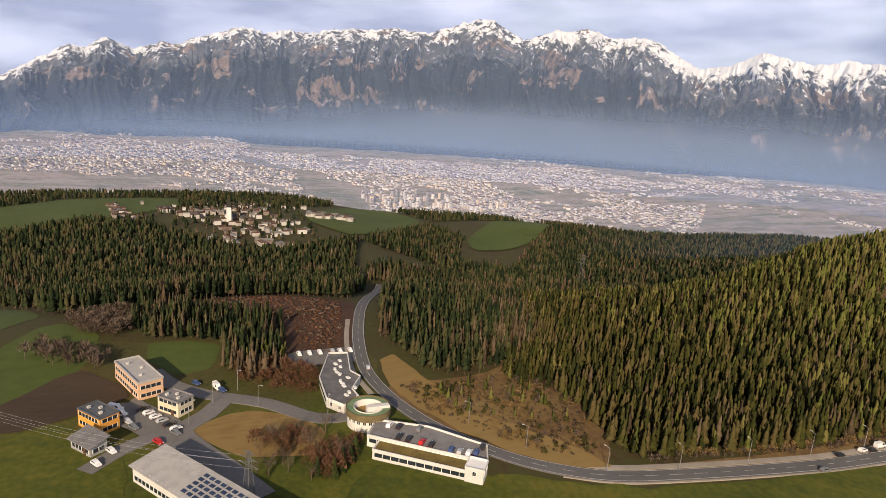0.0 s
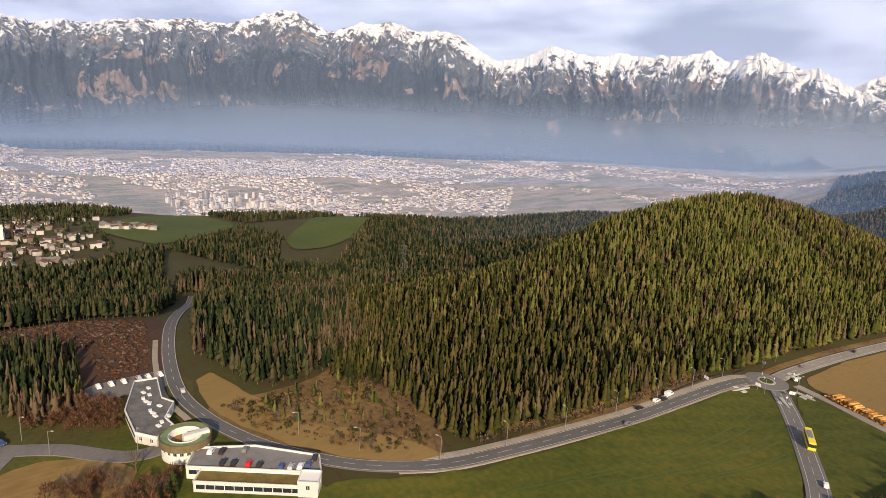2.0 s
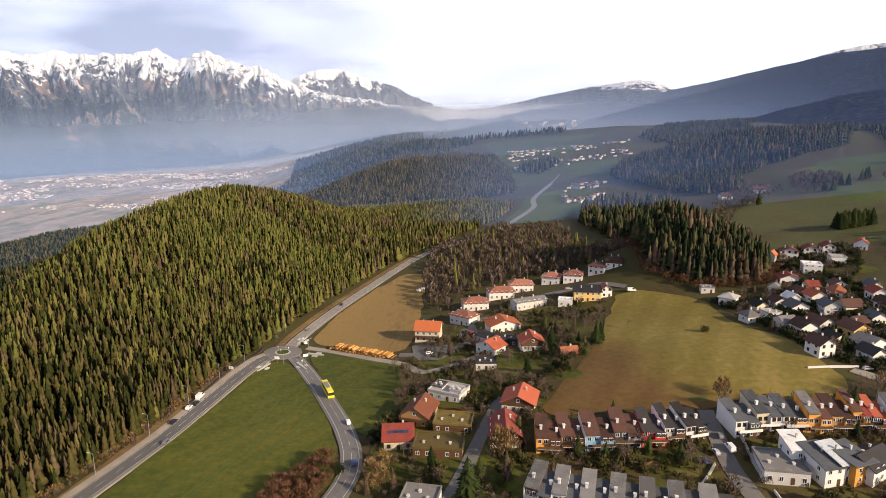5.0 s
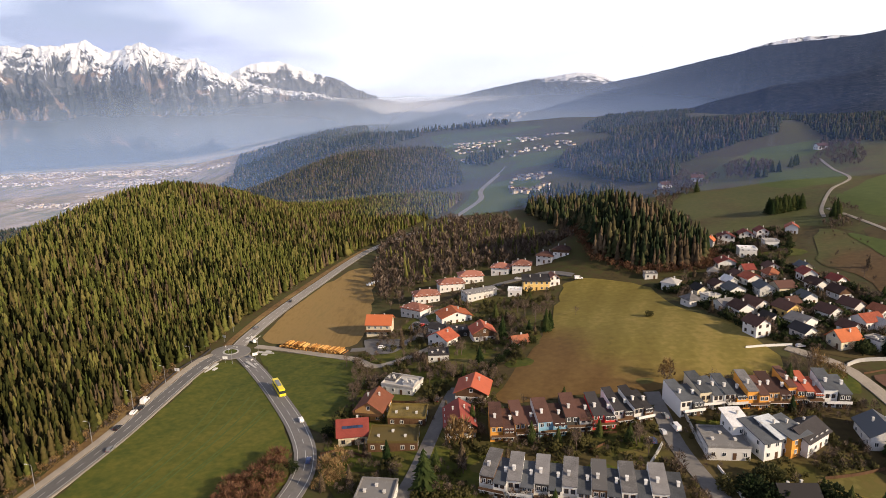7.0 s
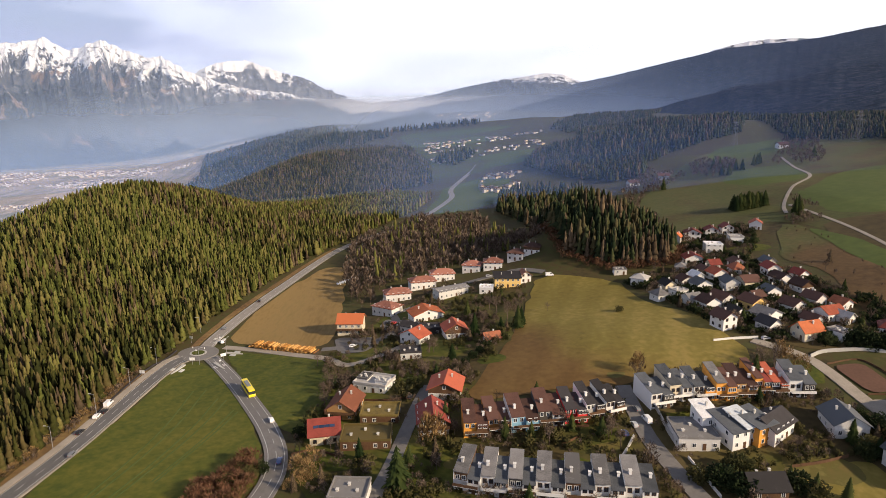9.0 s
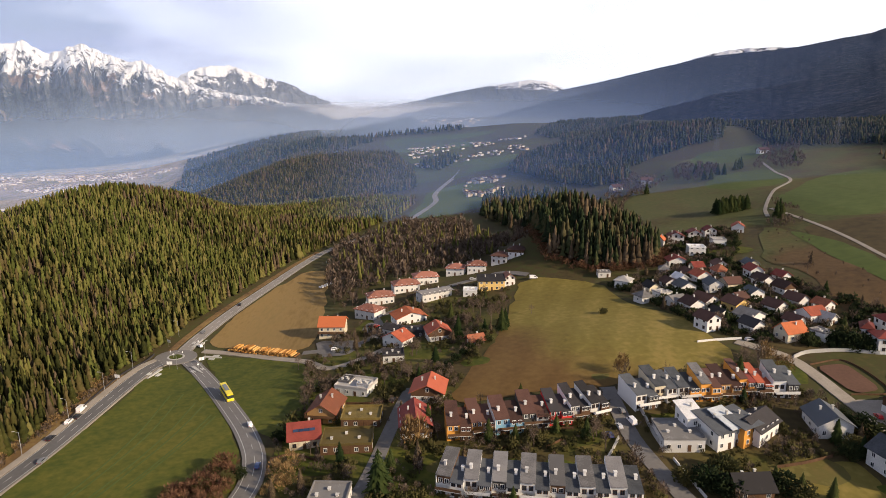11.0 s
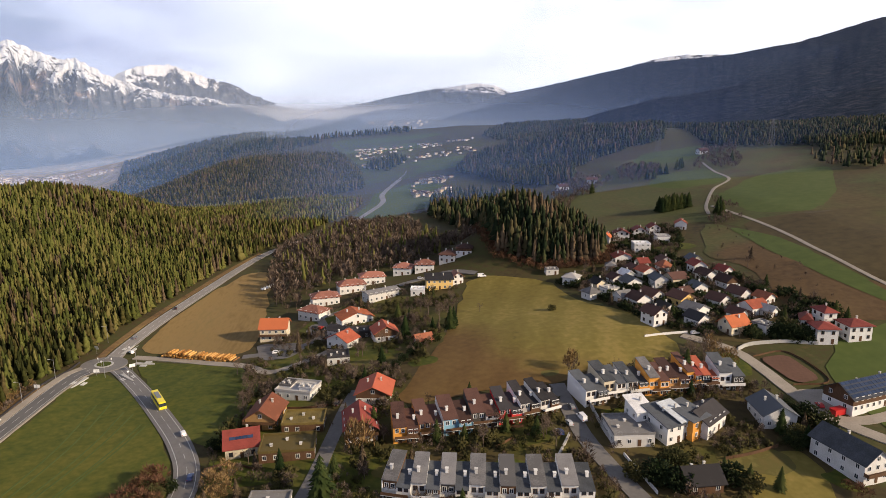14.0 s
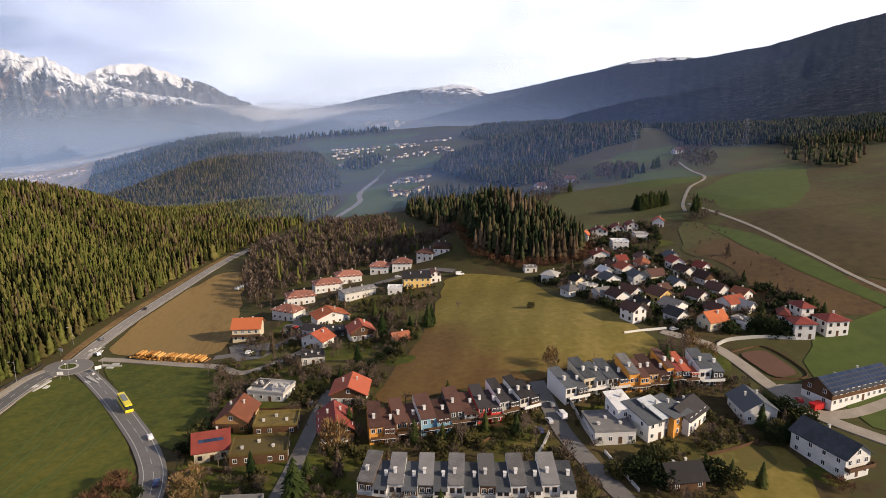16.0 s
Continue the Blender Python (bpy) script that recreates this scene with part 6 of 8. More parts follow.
# ---- terraced houses ----
def row_house(x0, y0, x1, y1, depth, front, rise, wall, roof, wing_wall, wing_roof, group, beside, party=True, step=0.0, lower=0.0):
    """One unit of a terrace between two front corners: a tall part and a lower wing, both with roofs that rise to the rear."""
    turn = math.degrees(math.atan2(y1 - y0, x1 - x0))
    w = math.hypot(x1 - x0, y1 - y0) - 0.06
    front, rise = front - lower, rise * (1 - 0.1 * lower)
    x0, x1, y0, y1 = x0 - step * math.sin(radians(turn)), x1 - step * math.sin(radians(turn)), y0 + step * math.cos(radians(turn)), y1 + step * math.cos(radians(turn))
    z = float(ground((x0 + x1) / 2, (y0 + y1) / 2))
    thing = new("row_house")
    thing.matrix_world = pose(x0, y0, z, 0, 0, turn)
    HOUSES.append(((x0 + x1) / 2 - depth * 0.5 * math.sin(radians(turn)), (y0 + y1) / 2 + depth * 0.5 * math.cos(radians(turn)), depth * 0.6))
    tagged(thing, f"{WALL[wall][1]} terraced house with {ROOF[roof][1]} roof in the {beside}", "row house", group)
    a = w * 0.52
    for x_, w_, y_, d_, h_, r_, wl, rf, nm in ((0, a, 0, depth, front, rise, wall, roof, ""), (a + 0.02, w - a - 0.02, -0.9, depth - 0.6, front - 1.0, rise * 0.8, wing_wall, wing_roof, "wing_")):
        at = pose(x_ + w_ / 2, y_ + d_ / 2, 0)
        bm = bmesh.new()
        wall_body(bm, w_, d_, h_, r_, "mono", 3.0)
        part(nm + "wall", bm, WALL[wl][0], thing, "" if wl == wall else WALL[wl][1] + " wing", at)
        bm = bmesh.new()
        k = r_ / d_
        X, Y = w_ / 2 + 0.05, d_ / 2 + 0.45
        lo, hi = h_ - 0.45 * k + 0.02, h_ + r_ + 0.45 * k + 0.02
        prism(bm, [(-X, -Y), (X, -Y), (X, Y), (-X, Y)], [lo, lo, hi, hi], [lo + 0.2, lo + 0.2, hi + 0.2, hi + 0.2])
        top = part(nm + "roof", bm, ROOF[rf][0], thing, ROOF[rf][1] + " roof", at)
        piece("chimney", ME_CHIMNEY, top, pose(w_ * (0.18 if nm else -0.1), d_ * (0.0 if nm else -0.15), h_ + r_ * (0.42 if nm else 0.28)))
        for s in range(2):
            for i in range(2):
                window(thing, pose(x_ + w_ * (0.28 + 0.44 * i), y_, 0.7 + 2.6 * s), wl in ("white", "cream"))
        if wl in ("timber", "dark") and beside == "lowest row":
            bm = bmesh.new()
            box(bm, x_ - 0.02, x_ + w_ + 0.02, y_ - 0.04, y_ + 0.3, -3, 3.1)
            part(nm + "plinth", bm, WALL["white"][0], thing, "white rendered ground floor")
        piece("door", ME_DOOR, thing, pose(x_ + w_ * 0.5, y_ - 0.05, -0.1))
    if party:
        bm = bmesh.new()
        prism(bm, [(-0.10, -0.3), (0.10, -0.3), (0.10, depth + 0.2), (-0.10, depth + 0.2)], -3, [front + 0.1, front + 0.1, front + rise + 0.24, front + rise + 0.24])
        part("party_wall", bm, WALL["white"][0], thing, "white party wall")
    bm = bmesh.new()
    box(bm, 0.2, w - 0.2, -2.2, -0.95, 2.35, 2.5)
    bal = part("balcony", bm, WALL["white"][0], thing, "white balcony")
    bm = bmesh.new()
    box(bm, 0.2, w - 0.2, -2.2, -2.12, 2.5, 3.3)
    part("railing", bm, WALL["white"][0] if wall in ("white", "cream") else M_wood, bal)


FRONT_A = [(2, 150), (9, 147.6), (16, 146.2), (23, 145), (30.3, 143.6), (37.6, 142.5), (45, 141.8), (53, 141)]
for i, wl in enumerate(("timber", "white", "dark", "white", "timber", "white", "white")):
    row_house(*FRONT_A[i], *FRONT_A[i + 1], 8.8, 5.6, 2.6, wl, "grey", "timber" if i == 1 else "white", "slate", "white terrace", "lowest row")
FRONT_B = [(5.5, 175), (13, 175.4), (20, 176.6), (28.6, 178), (37, 179), (44, 180), (50, 181.6), (56, 184)]
for i, (wl, rf, ww) in enumerate((("orange", "brown", "timber"), ("ochre", "brown", "wood"), ("blue", "brown", "blue"), ("dark", "brown", "white"), ("red", "dark", "red"), ("grey", "dark", "timber"), ("white", "dark", "timber"))):
    row_house(*FRONT_B[i], *FRONT_B[i + 1], 9.0, 5.2, 3.0, wl, rf, ww, "brown" if i < 4 else "dark", "coloured terrace", "middle row", i % 3 == 2, (0, 0.7, -0.4, 0.5)[i % 4], (0, 0.3, 0)[i % 3])
FRONT_C = [(65, 184), (72.5, 186), (80, 187.6), (87, 188.4), (93.5, 188.8), (101, 189), (106, 189.4), (111, 189.4), (119, 189)]
for i, (wl, rf, ww, wr) in enumerate((("white", "slate", "dark", "slate"), ("cream", "slate", "white", "slate"), ("white", "slate", "orange", "slate"), ("orange", "grey", "orange", "brown"), ("wood", "brown", "wood", "brown"),
                                      ("orange", "brown", "orange", "darkred"), ("dark", "red", "timber", "red"), ("white", "slate", "dark", "slate"))):
    row_house(*FRONT_C[i], *FRONT_C[i + 1], 10.0, 6.0, 2.4, wl, rf, ww, wr, "upper terrace", "upper row", i == 0, (0, 1.6, 0.4, -0.6)[i % 4], (0.6, 0, 0.9, -0.3)[i % 4])

# ---- school campus ----
def office(x0, y0, x1, y1, d, h, rise, ridge, wall, roof, beside):
    w, t = math.hypot(x1 - x0, y1 - y0), math.atan2(y1 - y0, x1 - x0)
    return building((x0 + x1) / 2 - math.sin(t) * d / 2, (y0 + y1) / 2 + math.cos(t) * d / 2, math.degrees(t), w, d, h, rise, ridge, wall, roof, name="office_block", beside=beside, group="campus offices", category="office building")


office(-219, -31.5, -200, -23, 7.8, 5.8, 0.5, "flat", "peach", "pale", "above the car park")
office(-192, -17, -186, -11, 6.0, 4.8, 0.4, "flat", "cream", "grey", "beside the car park")
office(-188, -38, -180, -31.4, 6.0, 5.2, 0.3, "flat", "orange", "slate", "at the drive")
office(-175.5, -38, -168.8, -32.4, 4.8, 3.0, 1.2, "mono", "grey", "grey", "at the meadow")
hall = office(-155, -21, -119, 5, 9.0, 4.6, 1.2, "mono", "pale", "pale", "beside the campus road")
hall_roof = [c for c in hall.children if c.name.startswith("roof")][0]
tilt = math.degrees(math.atan2(1.2, 9.0))
for i in range(9):
    for j in range(5):
        piece("solar_panel", ME_PANEL, hall_roof, pose(-3 + i * 2.1, -3.2 + j * 1.6, 4.6 + (1.3 + j * 1.6) * 1.2 / 9.0 + 0.26, tilt))

b_roof = [c for c in barn_.children if c.name.startswith("roof")][0]
b_w, b_d = 28.5, 10.0
b_tilt = math.degrees(math.atan2(3.2, b_d / 2))
for i in range(17):
    for j in range(4):
        s = (j + 0.5) / 4
        piece("solar_panel", ME_PANEL, b_roof, pose(-b_w / 2 + 0.5 + i * 1.72, -b_d / 2 * (1 - s) * 1.02, 4.8 + 3.2 * s + 0.27, b_tilt))


def slab_building(name, poly, h, label, category, roof="pale", wall="white", parapet=0.6):
    """A flat-roofed building over a free outline, with a parapet and a band of windows on its long sides."""
    cx, cy = sum(p[0] for p in poly) / len(poly), sum(p[1] for p in poly) / len(poly)
    z = float(ground(cx, cy))
    thing = new(name)
    thing.matrix_world = pose(cx, cy, z)
    HOUSES.append((cx, cy, 9))
    tagged(thing, label, category)
    loc = [(x - cx, y - cy) for x, y in poly]
    bm = bmesh.new()
    prism(bm, loc, -2.5, h)
    part("wall", bm, WALL[wall][0], thing)
    bm = bmesh.new()
    prism(bm, [(x * 0.985, y * 0.985) for x, y in loc], h + 0.004, h + 0.12)
    top = part("roof", bm, ROOF[roof][0], thing, ROOF[roof][1] + " roof")
    for (ax, ay), (bx, by) in zip(loc, loc[1:] + loc[:1]):
        L, t = math.hypot(bx - ax, by - ay), math.degrees(math.atan2(by - ay, bx - ax))
        bm = bmesh.new()
        box(bm, 0, L, -0.14, 0.14, h - 0.3, h + parapet)
        part("parapet", bm, WALL["white"][0], thing, "white parapet", pose(ax, ay, 0, 0, 0, t))
        if L > 12:
            bm = bmesh.new()
            box(bm, 0.6, L - 0.6, -0.06, 0.05, h - 1.75, h - 0.55)
            band = part("ribbon_window", bm, M_glass, thing, "long dark window band", pose(ax, ay, 0, 0, 0, t))
            for i in range(int(L / 2.4) + 1):
                piece("mullion", ME_MULLION, band, pose(0.6 + i * (L - 1.2) / int(L / 2.4), 0, h - 1.75))
            continue
        for i in range(int(L / 2.6)):
            window(thing, pose(ax, ay, 0, 0, 0, t) @ pose((i + 0.5) * L / int(L / 2.6), 0, h - 1.9))
    return thing


def ray_line(ax, ay, bx, by, s, off):
    """A point s metres along a line and off metres to its left."""
    t = math.atan2(by - ay, bx - ax)
    return (ax + s * math.cos(t) - off * math.sin(t), ay + s * math.sin(t) + off * math.cos(t))


DECK = (-149.5, 41, -131, 65.5)
slab_building("school_wing", [ray_line(*DECK, s, o) for s, o in ((-1, 0), (30, 0), (30, 5.5), (-1, 5.5))], 2.8, "long low white school wing with a planted roof, beside the meadow", "school", "moss")
slab_building("parking_deck", [ray_line(*DECK, s, o) for s, o in ((-5, 5.7), (31, 5.7), (29, 14), (10, 17.5), (-6, 15))], 3.3, "white two-storey parking deck with grey asphalt roof", "parking deck", "grey", "white", 0.7)
slab_building("entrance_pavilion", [ray_line(*DECK, s, o) for s, o in ((26, -0.4), (31.2, -0.4), (31.2, 5.0), (26, 5.0))], 4.2, "white glazed entrance pavilion at the end of the school wing", "pavilion", "white")
slab_building("school_hall", [(-177, 38), (-183, 33.5), (-199, 34), (-219, 41), (-218, 48), (-202, 45.5), (-197, 48), (-188, 43), (-181, 44)], 3.0, "low grey school building with zigzag white parapets", "school", "grey", "pale")

school_block = [o for o in scene.collection.objects if o.name.startswith("school_hall")][0]
school_roof = [c for c in school_block.children if c.name.startswith("roof")][0]
g_sky = random.Random(21)
for i in range(14):
    piece("skylight", ME_SKYLIGHT, school_roof, pose(-15 + i * 2.3 + g_sky.uniform(-0.6, 0.6), 1.2 + g_sky.uniform(-2.2, 2.2) - 0.06 * i, 3.1, 0, 0, g_sky.uniform(-30, 30)))
RX, RY = -170.0, 44.0
rotunda = new("rotunda")
rotunda.matrix_world = pose(RX, RY, float(ground(RX, RY)))
tagged(rotunda, "round white building with a green ring roof and open courtyard", "school")
HOUSES.append((RX, RY, 9))


def ring(bm, r0, r1, z0, z1, n=40, a0=0.0, a1=360.0):
    """A ring wall; a part of the circle where the angles say so."""
    closed = a1 - a0 >= 360
    k = n if closed else n + 1
    rows = []
    for i in range(k):
        a = radians(a0 + (a1 - a0) * i / n)
        rows.append([bm.verts.new((r * math.cos(a), r * math.sin(a), z)) for r, z in ((r0, z0), (r1, z0), (r1, z1), (r0, z1))])
    for i in range(n):
        p, q = rows[i], rows[(i + 1) % k]
        for j in range(4):
            bm.faces.new((p[j], p[(j + 1) % 4], q[(j + 1) % 4], q[j]))
    if not closed:
        bm.faces.new(rows[0]), bm.faces.new(rows[-1][::-1])


for nm, dims, material, lab in (("drum", (5.6, 6.4, -2.5, 5.2), WALL["white"][0], "white round wall"), ("ring_roof", (4.6, 6.9, 5.22, 5.7), mat("green_copper", [(0.10, 0.17, 0.08), (0.22, 0.30, 0.17)], 0.4, 0.7), "green ring roof"),
                                ("inner_wall", (4.5, 4.62, 0.2, 6.0), WALL["white"][0], ""), ("rim", (6.85, 7.05, 3.9, 6.1), mat("weathered_cladding", [(0.11, 0.085, 0.04), (0.20, 0.155, 0.08)], 0.6, 0.8, 0.01, 4.0), "brown cladding band")):
    bm = bmesh.new()
    ring(bm, *dims)
    part(nm, bm, material, rotunda, lab)
bm = bmesh.new()
prism(bm, [(5.55 * math.cos(radians(a)), 5.55 * math.sin(radians(a))) for a in range(0, 360, 12)], 3.6, 3.8)
part("courtyard", bm, M_straw, rotunda, "straw-coloured courtyard")
bm = bmesh.new()
box(bm, 0.4, 2.2, -1, 6.2, 3.8, 6.6)
part("stair_house", bm, WALL["white"][0], rotunda, "white stair house")
for i in range(22):
    window(rotunda, pose(0, 0, 0, 0, 0, i * 360 / 22) @ pose(0, -6.4, 2.6))

field("car_park", [(-204, -25), (-197, -19), (-180, -8), (-173, -10), (-171, -16), (-189, -30)], M_asphalt, "grey asphalt car park of the campus", "car park", 0.33)
field("car_park_strip", [(-174, -13), (-156, 1), (-152, -2), (-169, -17)], M_asphalt, "grey asphalt parking strip", "car park", 0.36)
field("upper_car_park", [(-230, 27), (-231, 57), (-216, 53), (-216, 27)], M_asphalt, "grey upper car park", "car park", 0.33)
field("riding_yard", [(136, 207), (147, 208), (149, 191), (138, 190)], mat("red_sand", [(0.095, 0.05, 0.034), (0.14, 0.075, 0.05)], 0.1, 0.95, 0.03, 1.0), "red-brown sand riding yard", "yard", 0.4)

# ---- vehicles ----
M_tyre = mat("tyre_rubber", [(0.015, 0.015, 0.015), (0.03, 0.03, 0.03)], 2, 0.85)
M_rim = mat("wheel_rim", [(0.4, 0.4, 0.42), (0.55, 0.55, 0.56)], 2, 0.35, metal=0.8)
M_lamp_glass = mat("lamp_glass", [(0.75, 0.75, 0.72), (0.85, 0.85, 0.8)], 2, 0.2, spec=0.6)
M_tail = mat("tail_lamp", [(0.35, 0.01, 0.01), (0.45, 0.02, 0.02)], 2, 0.3)


def profile_solid(bm, pts, half):
    """A solid whose side outline (x, z) is given, half wide to either side."""
    a = [bm.verts.new((x, -half, z)) for x, z in pts]
    b = [bm.verts.new((x, half, z)) for x, z in pts]
    bm.faces.new(a), bm.faces.new(b[::-1])
    for i in range(len(pts)):
        j = (i + 1) % len(pts)
        bm.faces.new((a[j], a[i], b[i], b[j]))


def disc(bm, r, y0, y1, n=14):
    a = [bm.verts.new((r * math.cos(2 * math.pi * i / n), y0, r * math.sin(2 * math.pi * i / n))) for i in range(n)]
    b = [bm.verts.new((v.co.x, y1, v.co.z)) for v in a]
    bm.faces.new(a), bm.faces.new(b[::-1])
    for i in range(n):
        bm.faces.new((a[i - 1], a[i], b[i], b[i - 1]))


ME_TYRE = shared("tyre", lambda bm: disc(bm, 0.32, -0.1, 0.1), M_tyre)
ME_RIM = shared("rim", lambda bm: disc(bm, 0.2, -0.112, 0.112, 10), M_rim)
PAINT = {k: mat("paint_" + k, [c, tuple(min(1, v * 1.1) for v in c)], 1.0, 0.3, spec=0.5) for k, c in
         (("white", (0.78, 0.78, 0.78)), ("silver", (0.42, 0.43, 0.45)), ("black", (0.02, 0.02, 0.022)), ("red", (0.45, 0.02, 0.02)), ("blue", (0.04, 0.07, 0.18)), ("grey", (0.16, 0.17, 0.18)), ("yellow", (0.75, 0.62, 0.02)))}


def vehicle(name, x, y, turn, colour, label, category, length, half, low, cabin, glass, wheel_x, wheel_s=1.0, group="parked cars", lift=0.42, size=1.0):
    thing = new(name)
    thing.matrix_world = pose(x, y, float(ground(x, y)) + lift, 0, 0, turn)
    tagged(thing, label, category, group)
    bm = bmesh.new()
    profile_solid(bm, low, half)
    bmesh.ops.bevel(bm, geom=bm.edges[:], offset=0.05, segments=1, affect="EDGES")
    part("body", bm, PAINT[colour], thing)
    bm = bmesh.new()
    profile_solid(bm, cabin, half * 0.86)
    part("cabin", bm, PAINT[colour], thing)
    bm = bmesh.new()
    profile_solid(bm, glass, half * 0.88)
    part("side_window", bm, M_glass, thing, "dark glass")
    for wx in wheel_x:
        for s in (-1, 1):
            w = piece("wheel", ME_TYRE, thing, pose(wx, s * (half - 0.1), 0.32 * wheel_s) @ Matrix.Diagonal((wheel_s, 1, wheel_s, 1)))
            piece("rim", ME_RIM, w, Matrix.Identity(4))
    for s in (-1, 1):
        for lx, m, nm in ((length / 2, M_lamp_glass, "headlight"), (-length / 2, M_tail, "tail_light")):
            bm = bmesh.new()
            box(bm, lx - 0.06, lx + 0.02, s * half * 0.72 - 0.15, s * half * 0.72 + 0.15, 0.62 * wheel_s, 0.76 * wheel_s)
            part(nm, bm, m, thing)
    thing.scale = (size, size, size)
    return thing


CAR_STOCK = {}


def car(x, y, turn, colour, beside="in a car park", group="parked cars", lift=0.42):
    if colour not in CAR_STOCK:
        CAR_STOCK[colour] = vehicle("car", x, y, turn, colour, f"{colour} hatchback car standing {beside}", "car", 4.2, 0.87,
                                    [(-2.1, 0.25), (2.05, 0.25), (2.1, 0.6), (1.9, 0.78), (1.0, 0.92), (-2.0, 0.98), (-2.1, 0.7)], [(-1.95, 0.95), (1.05, 0.9), (0.35, 1.42), (-1.5, 1.46)],
                                    [(-1.75, 1.0), (0.8, 0.98), (0.3, 1.36), (-1.45, 1.38)], (-1.3, 1.3), 1.0, group, lift, 0.82)
        return CAR_STOCK[colour]
    c = copy_thing(CAR_STOCK[colour], pose(x, y, float(ground(x, y)) + lift, 0, 0, turn))
    return tagged(c, f"{colour} hatchback car standing {beside}", group=group)


def van(x, y, turn, colour, beside, group="parked vans"):
    return vehicle("van", x, y, turn, colour, f"{colour} delivery van standing {beside}", "van", 5.4, 0.98, [(-2.7, 0.3), (2.65, 0.3), (2.7, 0.8), (2.0, 1.1), (1.5, 1.15), (-2.7, 1.15)],
                   [(-2.68, 1.1), (1.75, 1.05), (1.05, 2.15), (-2.6, 2.25)], [(0.2, 1.2), (1.6, 1.15), (1.05, 1.95), (0.25, 1.98)], (-1.75, 1.7), 1.1, group, 0.42, 0.85)


bus = vehicle("bus", -73.5, 219, -60, "yellow", "bright yellow regional bus on the road below the roundabout", "bus", 12, 1.25, [(-6, 0.35), (5.95, 0.35), (6, 1.1), (5.95, 1.3), (-6, 1.3)],
              [(-5.98, 1.25), (5.96, 1.25), (5.8, 3.0), (-5.9, 3.05)], [(-5.7, 1.45), (5.99, 1.4), (5.85, 2.5), (-5.75, 2.5)], (-3.3, 3.6), 1.5, "")
bm = bmesh.new()
box(bm, -3.5, 2.0, -0.7, 0.7, 3.02, 3.25)
part("roof_unit", bm, PAINT["grey"], bus, "grey air conditioning unit")

for i, c in enumerate(("black", "white", "white", "silver", "black", "white")):
    car(-193 + i * 2.9, -21.5 + i * 2.0, 118, c)
for cx, cy, c in ((-186, -25, "silver"), (-182, -23, "grey"), (-201, 2, "blue"), (-172, -16, "red"), (-165, -12.5, "black"), (-162, -10, "black"), (-170, -27.5, "white"), (-164.5, -30.5, "white"), (-208, -6, "blue"), (-176, -11.5, "grey")):
    car(cx, cy, 35, c, "on the campus")
for cy in (31, 35, 39, 44, 47, 51):
    car(-226, cy, 5, "white" if cy % 2 else "silver", "in the upper car park")
van(-191, -27.5, 60, "white", "beside the orange office block")
van(-195, -29, 60, "white", "beside the orange office block")
van(-203.5, 0.5, 20, "white", "on the access road")
for s, o, c in ((-1, 13.5, "white"), (2, 13.8, "black"), (4, 8.5, "black"), (7, 8.4, "black"), (11, 8.2, "red"), (14, 8, "black"), (20, 7.5, "blue"), (22.5, 7.5, "silver"), (25, 8, "white"), (27, 9, "blue"), (8, 15, "grey"), (28, 12.5, "black")):
    px, py = ray_line(*DECK, s, o)
    car(px, py, 140, c, "on the parking deck", "cars on the parking deck", 3.45)
car(-58, 193, 115, "white", "on the road", "cars on the roads")
car(-48.5, 166, 95, "blue", "on the road", "cars on the roads")
car(-118.6, 197.5, 92, "white", "on the gravel verge", "cars on the roads")
car(-118, 201.5, 92, "black", "on the gravel verge", "cars on the roads")
car(-117.8, 186, 90, "black", "on the gravel verge", "cars on the roads")
car(-112.2, 172, 90, "grey", "on the road", "cars on the roads")
car(-102.5, 337, 100, "black", "on the forest road", "cars on the roads")
car(-107.5, 294, 95, "grey", "near the roundabout", "cars on the roads")
car(-103, 276, 130, "white", "near the roundabout", "cars on the roads")
car(-209, 54, 170, "silver", "on the bending road", "cars on the roads")
van(62, 178, 97, "white", "in the residential street")
car(60.6, 184, 97, "grey", "in the residential street", "cars in the village")
car(57.5, 176, 97, "silver", "in the residential street", "cars in the village")
car(123, 228, 10, "silver", "beside the village houses", "cars in the village")
car(-12, 203, 70, "black", "in the narrow street", "cars in the village")
van(58, 334, 5, "white", "at the meadow edge")
van(-119.5, 207, 93, "white", "on the verge below the forest")
car(-24, 287, 60, "red", "among the houses", "cars in the village")
car(-21, 284, 60, "white", "among the houses", "cars in the village")
car(-27, 289, 60, "black", "among the houses", "cars in the village")
car(-19, 279, 60, "silver", "among the houses", "cars in the village")
car(-40, 261, 10, "white", "among the houses", "cars in the village")
car(53.6, 172, 97, "blue", "among the houses", "cars in the village")
car(8, 336, 45, "black", "among the houses", "cars in the village")
car(26, 349.5, 10, "silver", "among the houses", "cars in the village")
car(137, 176, 80, "red", "among the houses", "cars in the village")

